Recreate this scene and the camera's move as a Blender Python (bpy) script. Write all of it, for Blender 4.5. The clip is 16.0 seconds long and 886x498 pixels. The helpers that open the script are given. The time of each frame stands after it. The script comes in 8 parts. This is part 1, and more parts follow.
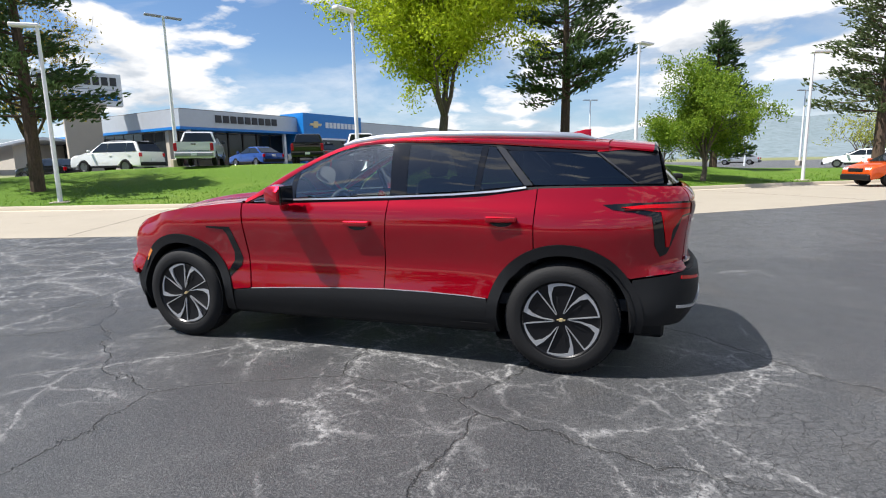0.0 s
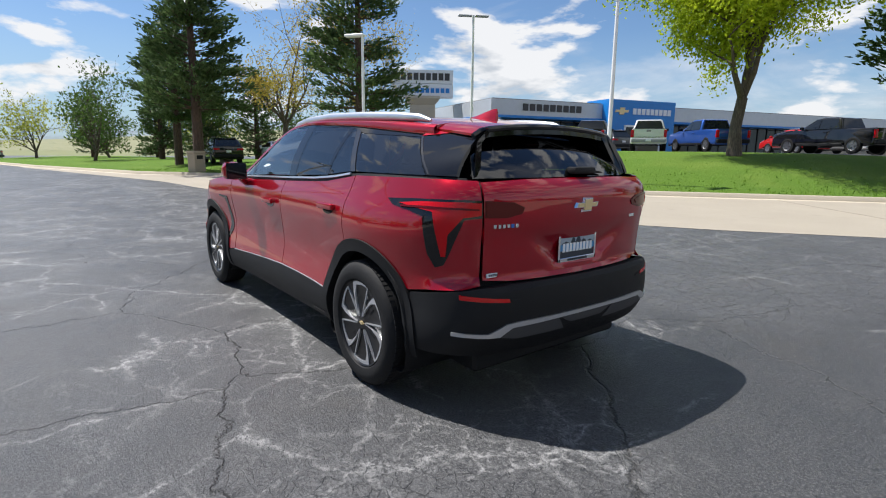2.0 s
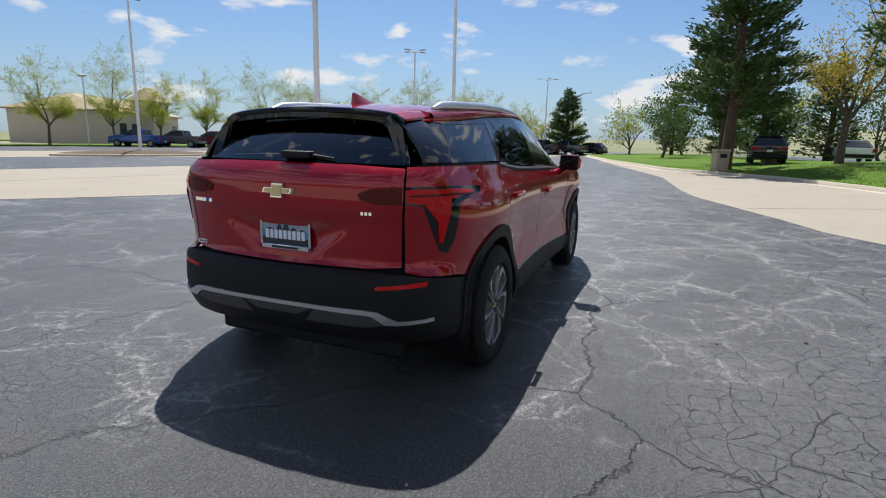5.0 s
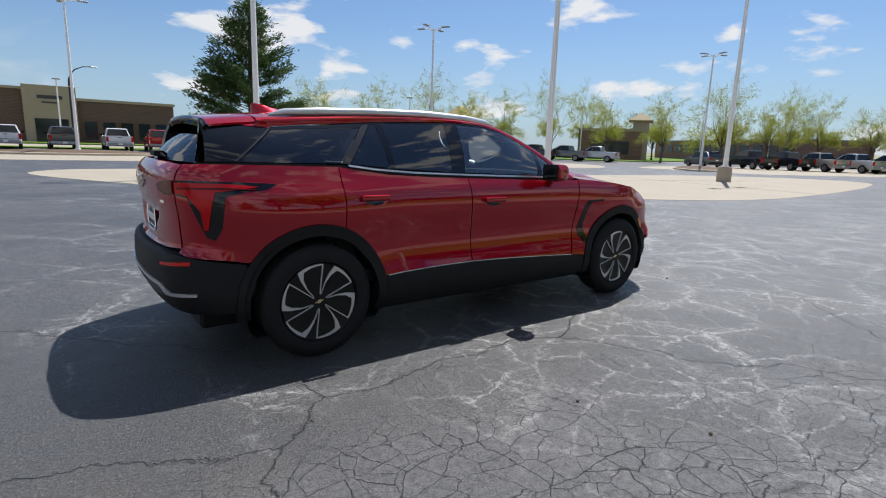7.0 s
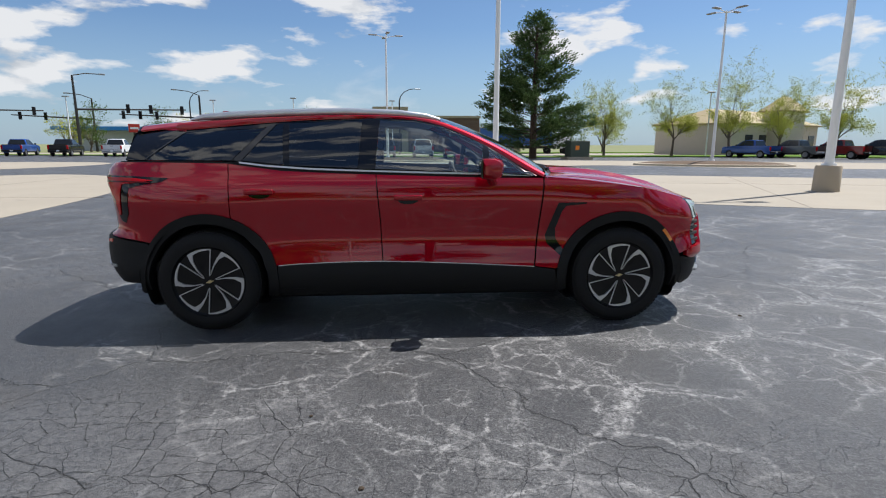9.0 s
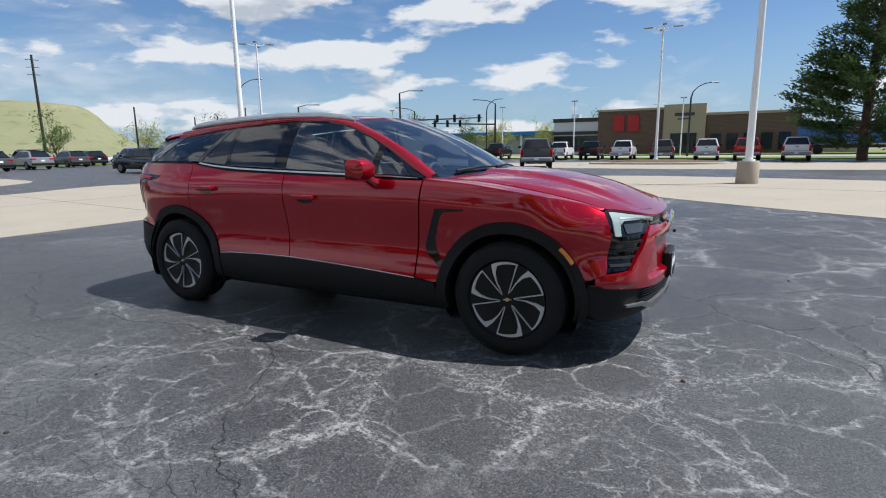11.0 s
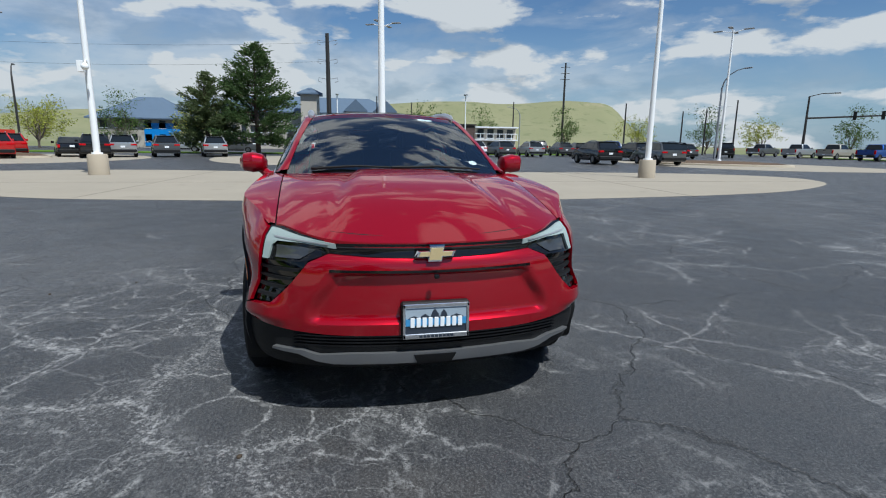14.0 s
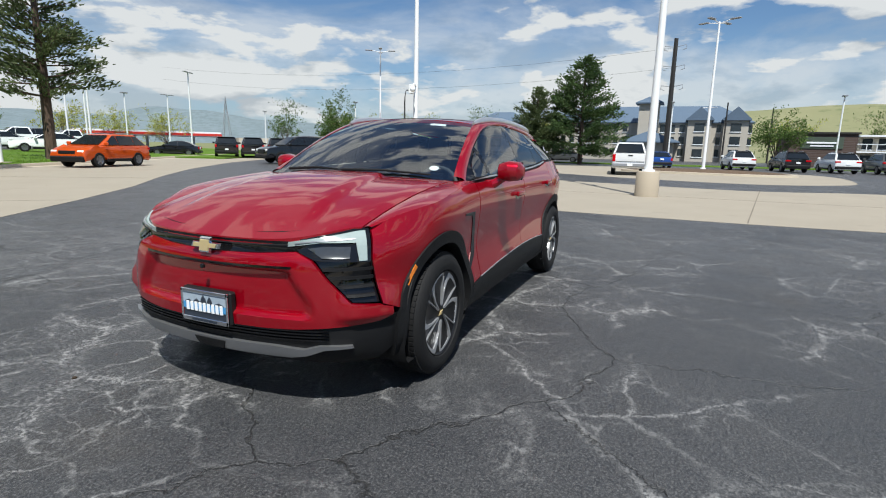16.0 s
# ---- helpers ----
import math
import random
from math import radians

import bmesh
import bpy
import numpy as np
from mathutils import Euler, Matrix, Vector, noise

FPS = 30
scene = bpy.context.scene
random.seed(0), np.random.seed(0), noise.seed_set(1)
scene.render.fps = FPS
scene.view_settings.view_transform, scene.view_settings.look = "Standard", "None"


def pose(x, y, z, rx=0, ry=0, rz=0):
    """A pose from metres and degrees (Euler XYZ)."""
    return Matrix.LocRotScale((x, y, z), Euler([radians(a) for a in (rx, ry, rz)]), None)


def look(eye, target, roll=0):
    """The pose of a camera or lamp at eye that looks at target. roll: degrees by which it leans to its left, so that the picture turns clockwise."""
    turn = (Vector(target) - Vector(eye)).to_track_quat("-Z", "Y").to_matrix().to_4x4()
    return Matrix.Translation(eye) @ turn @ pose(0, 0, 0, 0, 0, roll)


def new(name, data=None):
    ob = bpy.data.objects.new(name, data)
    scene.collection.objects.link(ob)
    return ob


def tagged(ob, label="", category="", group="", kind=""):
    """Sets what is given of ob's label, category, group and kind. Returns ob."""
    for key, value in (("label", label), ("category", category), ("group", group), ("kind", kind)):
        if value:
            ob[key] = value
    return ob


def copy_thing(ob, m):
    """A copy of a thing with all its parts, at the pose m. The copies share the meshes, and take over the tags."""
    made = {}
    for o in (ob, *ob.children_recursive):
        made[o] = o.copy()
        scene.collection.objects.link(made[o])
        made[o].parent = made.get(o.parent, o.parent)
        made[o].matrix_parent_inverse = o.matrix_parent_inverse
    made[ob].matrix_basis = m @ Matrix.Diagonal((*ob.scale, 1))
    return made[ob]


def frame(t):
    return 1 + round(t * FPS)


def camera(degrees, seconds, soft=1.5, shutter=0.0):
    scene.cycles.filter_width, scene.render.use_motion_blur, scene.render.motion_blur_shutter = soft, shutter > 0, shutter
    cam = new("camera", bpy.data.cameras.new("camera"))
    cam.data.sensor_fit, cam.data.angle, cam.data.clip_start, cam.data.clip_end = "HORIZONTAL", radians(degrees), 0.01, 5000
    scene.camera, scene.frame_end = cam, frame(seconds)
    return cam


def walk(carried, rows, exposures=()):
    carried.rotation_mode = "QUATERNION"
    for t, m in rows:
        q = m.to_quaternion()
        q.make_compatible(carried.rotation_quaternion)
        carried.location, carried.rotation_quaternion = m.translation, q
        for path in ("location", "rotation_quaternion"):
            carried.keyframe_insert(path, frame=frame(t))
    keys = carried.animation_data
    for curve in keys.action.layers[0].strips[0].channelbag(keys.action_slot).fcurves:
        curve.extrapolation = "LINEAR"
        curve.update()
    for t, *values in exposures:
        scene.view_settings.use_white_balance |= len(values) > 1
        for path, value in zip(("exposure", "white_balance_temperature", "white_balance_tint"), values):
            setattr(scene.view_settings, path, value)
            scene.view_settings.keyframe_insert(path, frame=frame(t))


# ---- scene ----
cam = camera(80.0, 16.0, 1.1)
PATH = [
    (0, (1.888, -4.357, 1.403), (1.259, -2.486, 1.083), -1.1),
    (0.5, (2.538, -4.008, 1.388), (1.683, -2.231, 1.054), -0.4),
    (1, (3.142, -3.543, 1.386), (2.04, -1.908, 1.05), -0.3),
    (1.5, (3.722, -3.036, 1.361), (2.399, -1.579, 1.003), 0.3),
    (2, (4.21, -2.387, 1.368), (2.651, -1.188, 1.008), 0.6),
    (2.5, (4.596, -1.75, 1.367), (2.85, -0.843, 1.011), 0.3),
    (3, (4.834, -1.054, 1.373), (2.966, -0.446, 0.995), 0.4),
    (3.5, (5.001, -0.338, 1.367), (3.053, -0.092, 0.989), 0.5),
    (4, (4.971, 0.371, 1.371), (3.01, 0.264, 0.996), 0.6),
    (4.5, (4.863, 1.141, 1.361), (2.949, 0.689, 0.999), 0.2),
    (4.7, (4.76, 1.405, 1.358), (2.882, 0.838, 0.978), 0.8),
    (5.75, (4.144, 2.788, 1.366), (2.503, 1.714, 0.979), 1.4),
    (6.8, (3.112, 3.896, 1.372), (1.84, 2.401, 0.989), 1.9),
    (7, (2.862, 4.045, 1.385), (1.696, 2.466, 1.001), 1.9),
    (7.5, (2.216, 4.413, 1.374), (1.314, 2.67, 0.988), 1.4),
    (8, (1.522, 4.626, 1.367), (0.876, 2.775, 0.972), 0.9),
    (8.2, (1.246, 4.694, 1.377), (0.698, 2.81, 0.985), 0.6),
    (9.25, (-0.266, 4.825, 1.36), (-0.276, 2.863, 0.972), 0.0),
    (10.3, (-1.75, 4.508, 1.345), (-1.221, 2.619, 0.955), -0.7),
    (10.5, (-2.045, 4.398, 1.329), (-1.402, 2.547, 0.93), -0.8),
    (11, (-2.673, 4.029, 1.326), (-1.777, 2.279, 0.954), -0.8),
    (11.5, (-3.199, 3.545, 1.32), (-2.078, 1.93, 0.952), -0.8),
    (12, (-3.668, 3.013, 1.312), (-2.345, 1.56, 0.943), -0.1),
    (12.5, (-4.056, 2.403, 1.325), (-2.54, 1.155, 0.946), -0.6),
    (13, (-4.414, 1.808, 1.333), (-2.743, 0.786, 0.934), 0.3),
    (13.5, (-4.636, 1.159, 1.343), (-2.825, 0.411, 0.941), -0.1),
    (14, (-4.814, 0.498, 1.353), (-2.9, 0.072, 0.961), 0.8),
    (14.5, (-4.836, -0.178, 1.369), (-2.878, -0.261, 0.972), 0.4),
    (15, (-4.833, -0.824, 1.377), (-2.891, -0.564, 0.976), 1.2),
    (15.5, (-4.635, -1.49, 1.365), (-2.752, -0.935, 0.978), 1.1),
    (16, (-4.376, -2.163, 1.355), (-2.573, -1.386, 0.979), 1.3),
]
walk(cam, [(t, look(eye, target, roll)) for t, eye, target, roll in PATH], exposures=[(0, 0.82, 6550, 10), (1.5, 0.70, 6500, 10), (2.5, 0.56, 6500, 10), (3.5, 0.48, 6500, 10), (4.5, 0.44, 6450, 10), (7.5, 0.48, 6450, 10), (11, 0.46, 6250, 9), (12, 0.36, 6050, 8), (13, 0.24, 5950, 6), (14, 0.12, 6050, 5), (14.5, 0.22, 6200, 5), (16, 0.36, 6450, 6)])

# ---- light ----
SUN_EL, SUN_DIR = 59.5, 208.0  # elevation; compass direction of the sun, counter-clockwise from +X
world = bpy.data.worlds.new("sky")
scene.world = world
world.use_nodes = True
wn, wl = world.node_tree.nodes, world.node_tree.links
wn.clear()


def wnode(kind, **kw):
    n = wn.new(kind)
    for k, v in kw.items():
        n.inputs[k].default_value = v
    return n


sky = wn.new("ShaderNodeTexSky")
sky.sky_type, sky.sun_disc = "NISHITA", False
sky.sun_elevation, sky.sun_rotation = radians(SUN_EL), radians(90 - SUN_DIR)
sky.air_density, sky.dust_density, sky.ozone_density = 1.0, 0.6, 1.6
coord = wn.new("ShaderNodeTexCoord")
sep = wn.new("ShaderNodeSeparateXYZ")
wl.new(coord.outputs["Generated"], sep.inputs[0])


def wmath(op, a, b=None, clamp=False):
    n = wn.new("ShaderNodeMath")
    n.operation, n.use_clamp = op, clamp
    for i, v in enumerate((a, b)):
        if v is None:
            continue
        if isinstance(v, (int, float)):
            n.inputs[i].default_value = v
        else:
            wl.new(v, n.inputs[i])
    return n.outputs[0]


up = wmath("ADD", wmath("MAXIMUM", sep.outputs["Z"], 0.0), 0.40)
flat = wn.new("ShaderNodeCombineXYZ")
wl.new(wmath("DIVIDE", sep.outputs["X"], up), flat.inputs["X"])
wl.new(wmath("DIVIDE", sep.outputs["Y"], up), flat.inputs["Y"])
wl.new(wmath("MULTIPLY", sep.outputs["Z"], 3.6), flat.inputs["Z"])


def puff_noise(rise):
    """Heaped clouds; a look a little higher up tells their lit tops from their grey bases."""
    at = wn.new("ShaderNodeCombineXYZ")
    wl.new(sep.outputs["X"], at.inputs["X"])
    wl.new(sep.outputs["Y"], at.inputs["Y"])
    wl.new(wmath("MULTIPLY", wmath("ADD", sep.outputs["Z"], rise), 2.9), at.inputs["Z"])
    n = wn.new("ShaderNodeTexNoise")
    n.inputs["Scale"].default_value, n.inputs["Detail"].default_value = 5.2, 9.0
    n.inputs["Roughness"].default_value, n.inputs["Distortion"].default_value = 0.53, 0.12
    wl.new(at.outputs[0], n.inputs["Vector"])
    return n.outputs["Fac"]


puffs, above = puff_noise(0.0), puff_noise(0.045)
veil = wn.new("ShaderNodeTexNoise")
veil.inputs["Scale"].default_value, veil.inputs["Detail"].default_value = 0.42, 5.0
wl.new(flat.outputs[0], veil.inputs["Vector"])
# clouds thicken towards the north and east, where the hills are
side = wmath("ADD", wmath("MULTIPLY", sep.outputs["X"], 0.045), wmath("MULTIPLY", sep.outputs["Y"], 0.035))
cover = wmath("ADD", wmath("SUBTRACT", wmath("ADD", puffs, side), wmath("MULTIPLY", sep.outputs["Z"], 0.05)), wmath("MULTIPLY", wmath("SUBTRACT", veil.outputs["Fac"], 0.5), 0.12))
ramp = wn.new("ShaderNodeValToRGB")
ramp.color_ramp.elements[0].position, ramp.color_ramp.elements[1].position = 0.505, 0.570
wl.new(cover, ramp.inputs[0])
thick = wn.new("ShaderNodeValToRGB")
thick.color_ramp.elements[0].position, thick.color_ramp.elements[1].position = 0.25, 0.80
thick.color_ramp.elements[0].color, thick.color_ramp.elements[1].color = (8.2, 8.8, 9.6, 1), (13.0, 13.1, 13.3, 1)
wl.new(wmath("ADD", wmath("MULTIPLY", wmath("SUBTRACT", puffs, above), 5.0), wmath("SUBTRACT", 1.30, cover), True), thick.inputs[0])
haze = wn.new("ShaderNodeMix")
haze.data_type = "RGBA"
wl.new(wmath("MULTIPLY", wmath("SUBTRACT", 0.20, sep.outputs["Z"], True), 3.2, True), haze.inputs["Factor"])
deep = wn.new("ShaderNodeMix")
deep.data_type, deep.blend_type = "RGBA", "MULTIPLY"
deep.inputs["Factor"].default_value = 1.0
deep.inputs["B"].default_value = (1.18, 1.42, 1.70, 1)
wl.new(sky.outputs[0], deep.inputs["A"])
wl.new(deep.outputs["Result"], haze.inputs["A"])
haze.inputs["B"].default_value = (6.0, 8.2, 10.6, 1)
clouds = wn.new("ShaderNodeMix")
clouds.data_type = "RGBA"
drift = wn.new("ShaderNodeTexNoise")
drift.inputs["Scale"].default_value, drift.inputs["Detail"].default_value = 1.7, 10.0
drift.inputs["Roughness"].default_value, drift.inputs["Distortion"].default_value = 0.58, 0.4
wl.new(flat.outputs[0], drift.inputs["Vector"])
bias = wmath("ADD", wmath("MULTIPLY", sep.outputs["X"], 0.15), wmath("MULTIPLY", sep.outputs["Y"], 0.12))
wisp = wmath("MULTIPLY", wmath("SUBTRACT", wmath("ADD", drift.outputs["Fac"], bias), wmath("ADD", wmath("MULTIPLY", sep.outputs["Z"], 0.10), 0.50)), 4.0, True)
wisp = wmath("MULTIPLY", wisp, 0.62)
wl.new(wmath("MAXIMUM", wmath("MULTIPLY", ramp.outputs[0], 0.95), wisp), clouds.inputs["Factor"])
wl.new(haze.outputs["Result"], clouds.inputs["A"])
wl.new(thick.outputs[0], clouds.inputs["B"])
back = wn.new("ShaderNodeBackground")
back.inputs["Strength"].default_value = 0.046
wl.new(clouds.outputs["Result"], back.inputs["Color"])
wout = wn.new("ShaderNodeOutputWorld")
wl.new(back.outputs[0], wout.inputs["Surface"])

sun_data = bpy.data.lights.new("sun", "SUN")
sun_data.energy, sun_data.angle, sun_data.color = 5.0, radians(0.53), (1.0, 0.97, 0.93)
sun = new("sun", sun_data)
sx, sy, sz = (math.cos(radians(SUN_EL)) * math.cos(radians(SUN_DIR)), math.cos(radians(SUN_EL)) * math.sin(radians(SUN_DIR)), math.sin(radians(SUN_EL)))
sun.matrix_world = look((sx * 200, sy * 200, sz * 200), (0, 0, 0))

# ---- materials ----


class Nodes:
    """A short way to wire a node material."""

    def __init__(self, name):
        self.m = bpy.data.materials.new(name)
        self.m.use_nodes = True
        self.n, self.l = self.m.node_tree.nodes, self.m.node_tree.links
        self.bsdf = self.n["Principled BSDF"]
        self.out = self.n["Material Output"]
        self.tc = None

    def put(self, socket, v):
        if isinstance(v, bpy.types.NodeSocket):
            self.l.new(v, socket)
        elif isinstance(v, (tuple, list)):
            socket.default_value = (*v, 1) if len(v) == 3 and socket.type == "RGBA" else v
        else:
            socket.default_value = v

    def node(self, kind, outs=0, **kw):
        n = self.n.new(kind)
        for k, v in kw.items():
            self.put(n.inputs[k.replace("_", " ")], v)
        return n.outputs[outs]

    def where(self, kind="Object"):
        if self.tc is None:
            self.tc = self.n.new("ShaderNodeTexCoord")
        return self.tc.outputs[kind]

    def place(self):
        return self.node("ShaderNodeNewGeometry")

    def noise(self, scale, detail=4.0, rough=0.55, vec=None, dist=0.0):
        n = self.n.new("ShaderNodeTexNoise")
        self.put(n.inputs["Vector"], vec or self.where())
        n.inputs["Scale"].default_value, n.inputs["Detail"].default_value = scale, detail
        n.inputs["Roughness"].default_value, n.inputs["Distortion"].default_value = rough, dist
        return n.outputs[0]

    def ramp(self, v, lo, hi, a=(0, 0, 0), b=(1, 1, 1)):
        r = self.n.new("ShaderNodeValToRGB")
        r.color_ramp.elements[0].position, r.color_ramp.elements[1].position = lo, hi
        r.color_ramp.elements[0].color, r.color_ramp.elements[1].color = (*a, 1), (*b, 1)
        self.put(r.inputs[0], v)
        return r.outputs[0]

    def mix(self, f, a, b, mode="MIX"):
        n = self.n.new("ShaderNodeMix")
        n.data_type, n.blend_type = "RGBA", mode
        self.put(n.inputs["Factor"], f), self.put(n.inputs["A"], a), self.put(n.inputs["B"], b)
        return n.outputs["Result"]

    def math(self, op, a, b=0.0, clamp=False):
        n = self.n.new("ShaderNodeMath")
        n.operation, n.use_clamp = op, clamp
        self.put(n.inputs[0], a), self.put(n.inputs[1], b)
        return n.outputs[0]

    def bump(self, h, strength=0.3, distance=0.01):
        n = self.n.new("ShaderNodeBump")
        n.inputs["Strength"].default_value, n.inputs["Distance"].default_value = strength, distance
        self.put(n.inputs["Height"], h)
        self.put(self.bsdf.inputs["Normal"], n.outputs[0])

    def set(self, **kw):
        for k, v in kw.items():
            self.put(self.bsdf.inputs[k.replace("_", " ")], v)
        return self


def plain(name, colour, rough=0.6, metal=0.0, grain=30.0, vary=0.12, bump=0.0, big=1.5, **kw):
    """Colour with a fine grain and broad blotches."""
    k = Nodes(name)
    dark = tuple(c * (1 - vary) for c in colour)
    lite = tuple(min(1, c * (1 + vary)) for c in colour)
    fine = k.noise(grain, 5)
    broad = k.noise(big, 3)
    col = k.mix(k.math("ADD", k.math("MULTIPLY", fine, 0.5), k.math("MULTIPLY", broad, 0.5)), dark, lite)
    k.set(Base_Color=col, Metallic=metal)
    k.set(Roughness=k.math("ADD", rough - 0.06, k.math("MULTIPLY", broad, 0.12)))
    if bump:
        k.bump(fine, bump, 0.01)
    k.set(**kw)
    return k.m


def paint(name, colour, flake=0.5):
    """Car paint: metallic base under a clear coat with a faint film of dust."""
    k = Nodes(name)
    fl = k.noise(900, 1)
    dust = k.noise(3.0, 6)
    col = k.mix(k.math("MULTIPLY", fl, 0.5), colour, tuple(min(1, c * 1.35 + 0.004) for c in colour))
    k.set(Base_Color=col, Metallic=flake, Roughness=0.30, Specular_IOR_Level=0.0, Coat_Weight=1.0, Coat_IOR=1.58)
    k.set(Coat_Roughness=k.ramp(dust, 0.4, 0.8, (0.008,) * 3, (0.03,) * 3))
    return k.m


def asphalt_mat():
    """Old sealed asphalt: dark coat worn to grey stone, chalk-filled cracks, thin open splits."""
    k = Nodes("asphalt")
    p = k.place()
    stone = k.noise(78, 4, 0.75, vec=p)
    grit = k.noise(210, 2, 0.6, vec=p)
    patch = k.noise(0.30, 6, 0.6, vec=p)
    tar = k.noise(2.1, 6, 0.62, vec=p)
    xyz = k.n.new("ShaderNodeSeparateXYZ")
    k.l.new(p, xyz.inputs[0])
    base = k.mix(k.ramp(patch, 0.36, 0.66), (0.014, 0.016, 0.0205), (0.038, 0.0385, 0.041))
    base = k.mix(k.math("MULTIPLY", k.ramp(tar, 0.42, 0.75), 0.4), base, (0.060, 0.060, 0.061))
    mott = k.noise(26, 5, 0.7, vec=p)
    base = k.mix(k.math("MULTIPLY", k.ramp(mott, 0.40, 0.62), 0.45), base, (0.070, 0.070, 0.072))
    base = k.mix(k.math("MULTIPLY", k.ramp(mott, 0.30, 0.46, (1, 1, 1), (0, 0, 0)), 0.6), base, (0.018, 0.019, 0.022))
    rust = k.math("MULTIPLY", k.ramp(k.noise(0.8, 5, 0.6, vec=p), 0.56, 0.72), 0.35)
    base = k.mix(rust, base, (0.066, 0.054, 0.040))
    base = k.mix(k.math("MULTIPLY", k.ramp(stone, 0.52, 0.64), 0.8), base, (0.15, 0.149, 0.149))
    base = k.mix(k.math("MULTIPLY", k.ramp(stone, 0.34, 0.48, (1, 1, 1), (0, 0, 0)), 0.75), base, (0.010, 0.010, 0.012))
    base = k.mix(k.math("MULTIPLY", k.ramp(grit, 0.58, 0.70), 0.55), base, (0.24, 0.238, 0.234))
    # crack networks, bent by noise
    def bent(scale, detail, amount, source):
        nz = k.n.new("ShaderNodeTexNoise")
        nz.inputs["Scale"].default_value, nz.inputs["Detail"].default_value = scale, detail
        nz.inputs["Roughness"].default_value = 0.62
        k.l.new(p, nz.inputs["Vector"])
        v = k.n.new("ShaderNodeVectorMath")
        v.operation = "MULTIPLY_ADD"
        k.l.new(nz.outputs["Color"], v.inputs[0])
        v.inputs[1].default_value = (amount, amount, 0)
        k.l.new(source, v.inputs[2])
        return v.outputs[0]

    calm = bent(1.4, 8, 0.30, p)
    warp = bent(7.0, 4, 0.10, bent(0.9, 7, 0.75, p))

    def net(scale, lo, hi, vec=warp):
        v = k.n.new("ShaderNodeTexVoronoi")
        v.feature = "DISTANCE_TO_EDGE"
        v.inputs["Scale"].default_value = scale
        k.l.new(vec, v.inputs["Vector"])
        return k.ramp(v.outputs["Distance"], lo, hi, (1, 1, 1), (0, 0, 0))

    def clamp(a, lo, hi):
        return k.math("MINIMUM", k.math("MAXIMUM", a, lo), hi)

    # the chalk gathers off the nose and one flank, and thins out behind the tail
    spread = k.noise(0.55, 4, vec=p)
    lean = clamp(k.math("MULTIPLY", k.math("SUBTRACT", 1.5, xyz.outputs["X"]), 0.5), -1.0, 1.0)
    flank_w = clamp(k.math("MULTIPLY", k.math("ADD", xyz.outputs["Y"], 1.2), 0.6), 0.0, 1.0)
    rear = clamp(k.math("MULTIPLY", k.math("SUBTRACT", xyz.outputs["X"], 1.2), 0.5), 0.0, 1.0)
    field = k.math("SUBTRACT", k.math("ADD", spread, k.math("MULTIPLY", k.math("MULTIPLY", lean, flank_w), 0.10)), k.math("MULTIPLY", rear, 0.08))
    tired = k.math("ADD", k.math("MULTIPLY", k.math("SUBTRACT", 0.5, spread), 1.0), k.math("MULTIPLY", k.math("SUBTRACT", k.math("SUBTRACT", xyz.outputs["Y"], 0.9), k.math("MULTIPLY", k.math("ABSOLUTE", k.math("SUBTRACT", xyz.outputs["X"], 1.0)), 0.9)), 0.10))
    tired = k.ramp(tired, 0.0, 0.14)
    speck = k.noise(60, 5, 0.75, vec=p)
    flake_n = k.noise(24, 6, 0.78, vec=p)
    crumb = k.ramp(k.math("ADD", k.math("MULTIPLY", speck, 0.5), k.math("MULTIPLY", flake_n, 0.5)), 0.445, 0.505)
    loose = k.ramp(k.math("ADD", k.math("MULTIPLY", speck, 0.45), k.math("MULTIPLY", flake_n, 0.55)), 0.51, 0.57)
    gaps = k.ramp(k.noise(1.5, 4, vec=p), 0.40, 0.54)
    fray = k.ramp(k.noise(11, 4, 0.7, vec=p), 0.38, 0.58, (0.12,) * 3, (1, 1, 1))
    wide = k.math("MULTIPLY", k.math("MULTIPLY", k.math("MULTIPLY", net(0.95, 0.0, 0.026), k.ramp(field, 0.40, 0.52)), k.ramp(k.noise(0.9, 4, vec=p), 0.36, 0.50, (0.15,) * 3, (1, 1, 1))), fray)
    mid = k.math("MULTIPLY", k.math("MULTIPLY", k.math("MULTIPLY", net(2.3, 0.0, 0.042), gaps), k.ramp(field, 0.46, 0.56)), fray)
    fine = k.math("MULTIPLY", k.math("MULTIPLY", net(5.6, 0.0, 0.046), k.ramp(k.noise(1.7, 3, vec=p), 0.46, 0.58)), k.math("MULTIPLY", k.math("MULTIPLY", k.ramp(field, 0.46, 0.56), fray), 0.75))
    lines = k.math("MAXIMUM", k.math("MAXIMUM", wide, mid), fine)
    halo = k.math("MULTIPLY", k.math("MULTIPLY", net(0.95, 0.0, 0.13), k.ramp(field, 0.48, 0.62)), loose)
    scuff = k.math("MULTIPLY", k.ramp(k.noise(1.0, 8, 0.72, vec=p), 0.57, 0.70), loose)
    scuff = k.math("MULTIPLY", scuff, k.ramp(field, 0.44, 0.58))
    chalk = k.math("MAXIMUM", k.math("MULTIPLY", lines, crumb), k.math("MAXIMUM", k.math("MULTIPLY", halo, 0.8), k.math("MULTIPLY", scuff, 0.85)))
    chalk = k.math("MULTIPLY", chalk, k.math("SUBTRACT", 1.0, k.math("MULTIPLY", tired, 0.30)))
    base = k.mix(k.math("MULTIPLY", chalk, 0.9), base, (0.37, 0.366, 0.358))
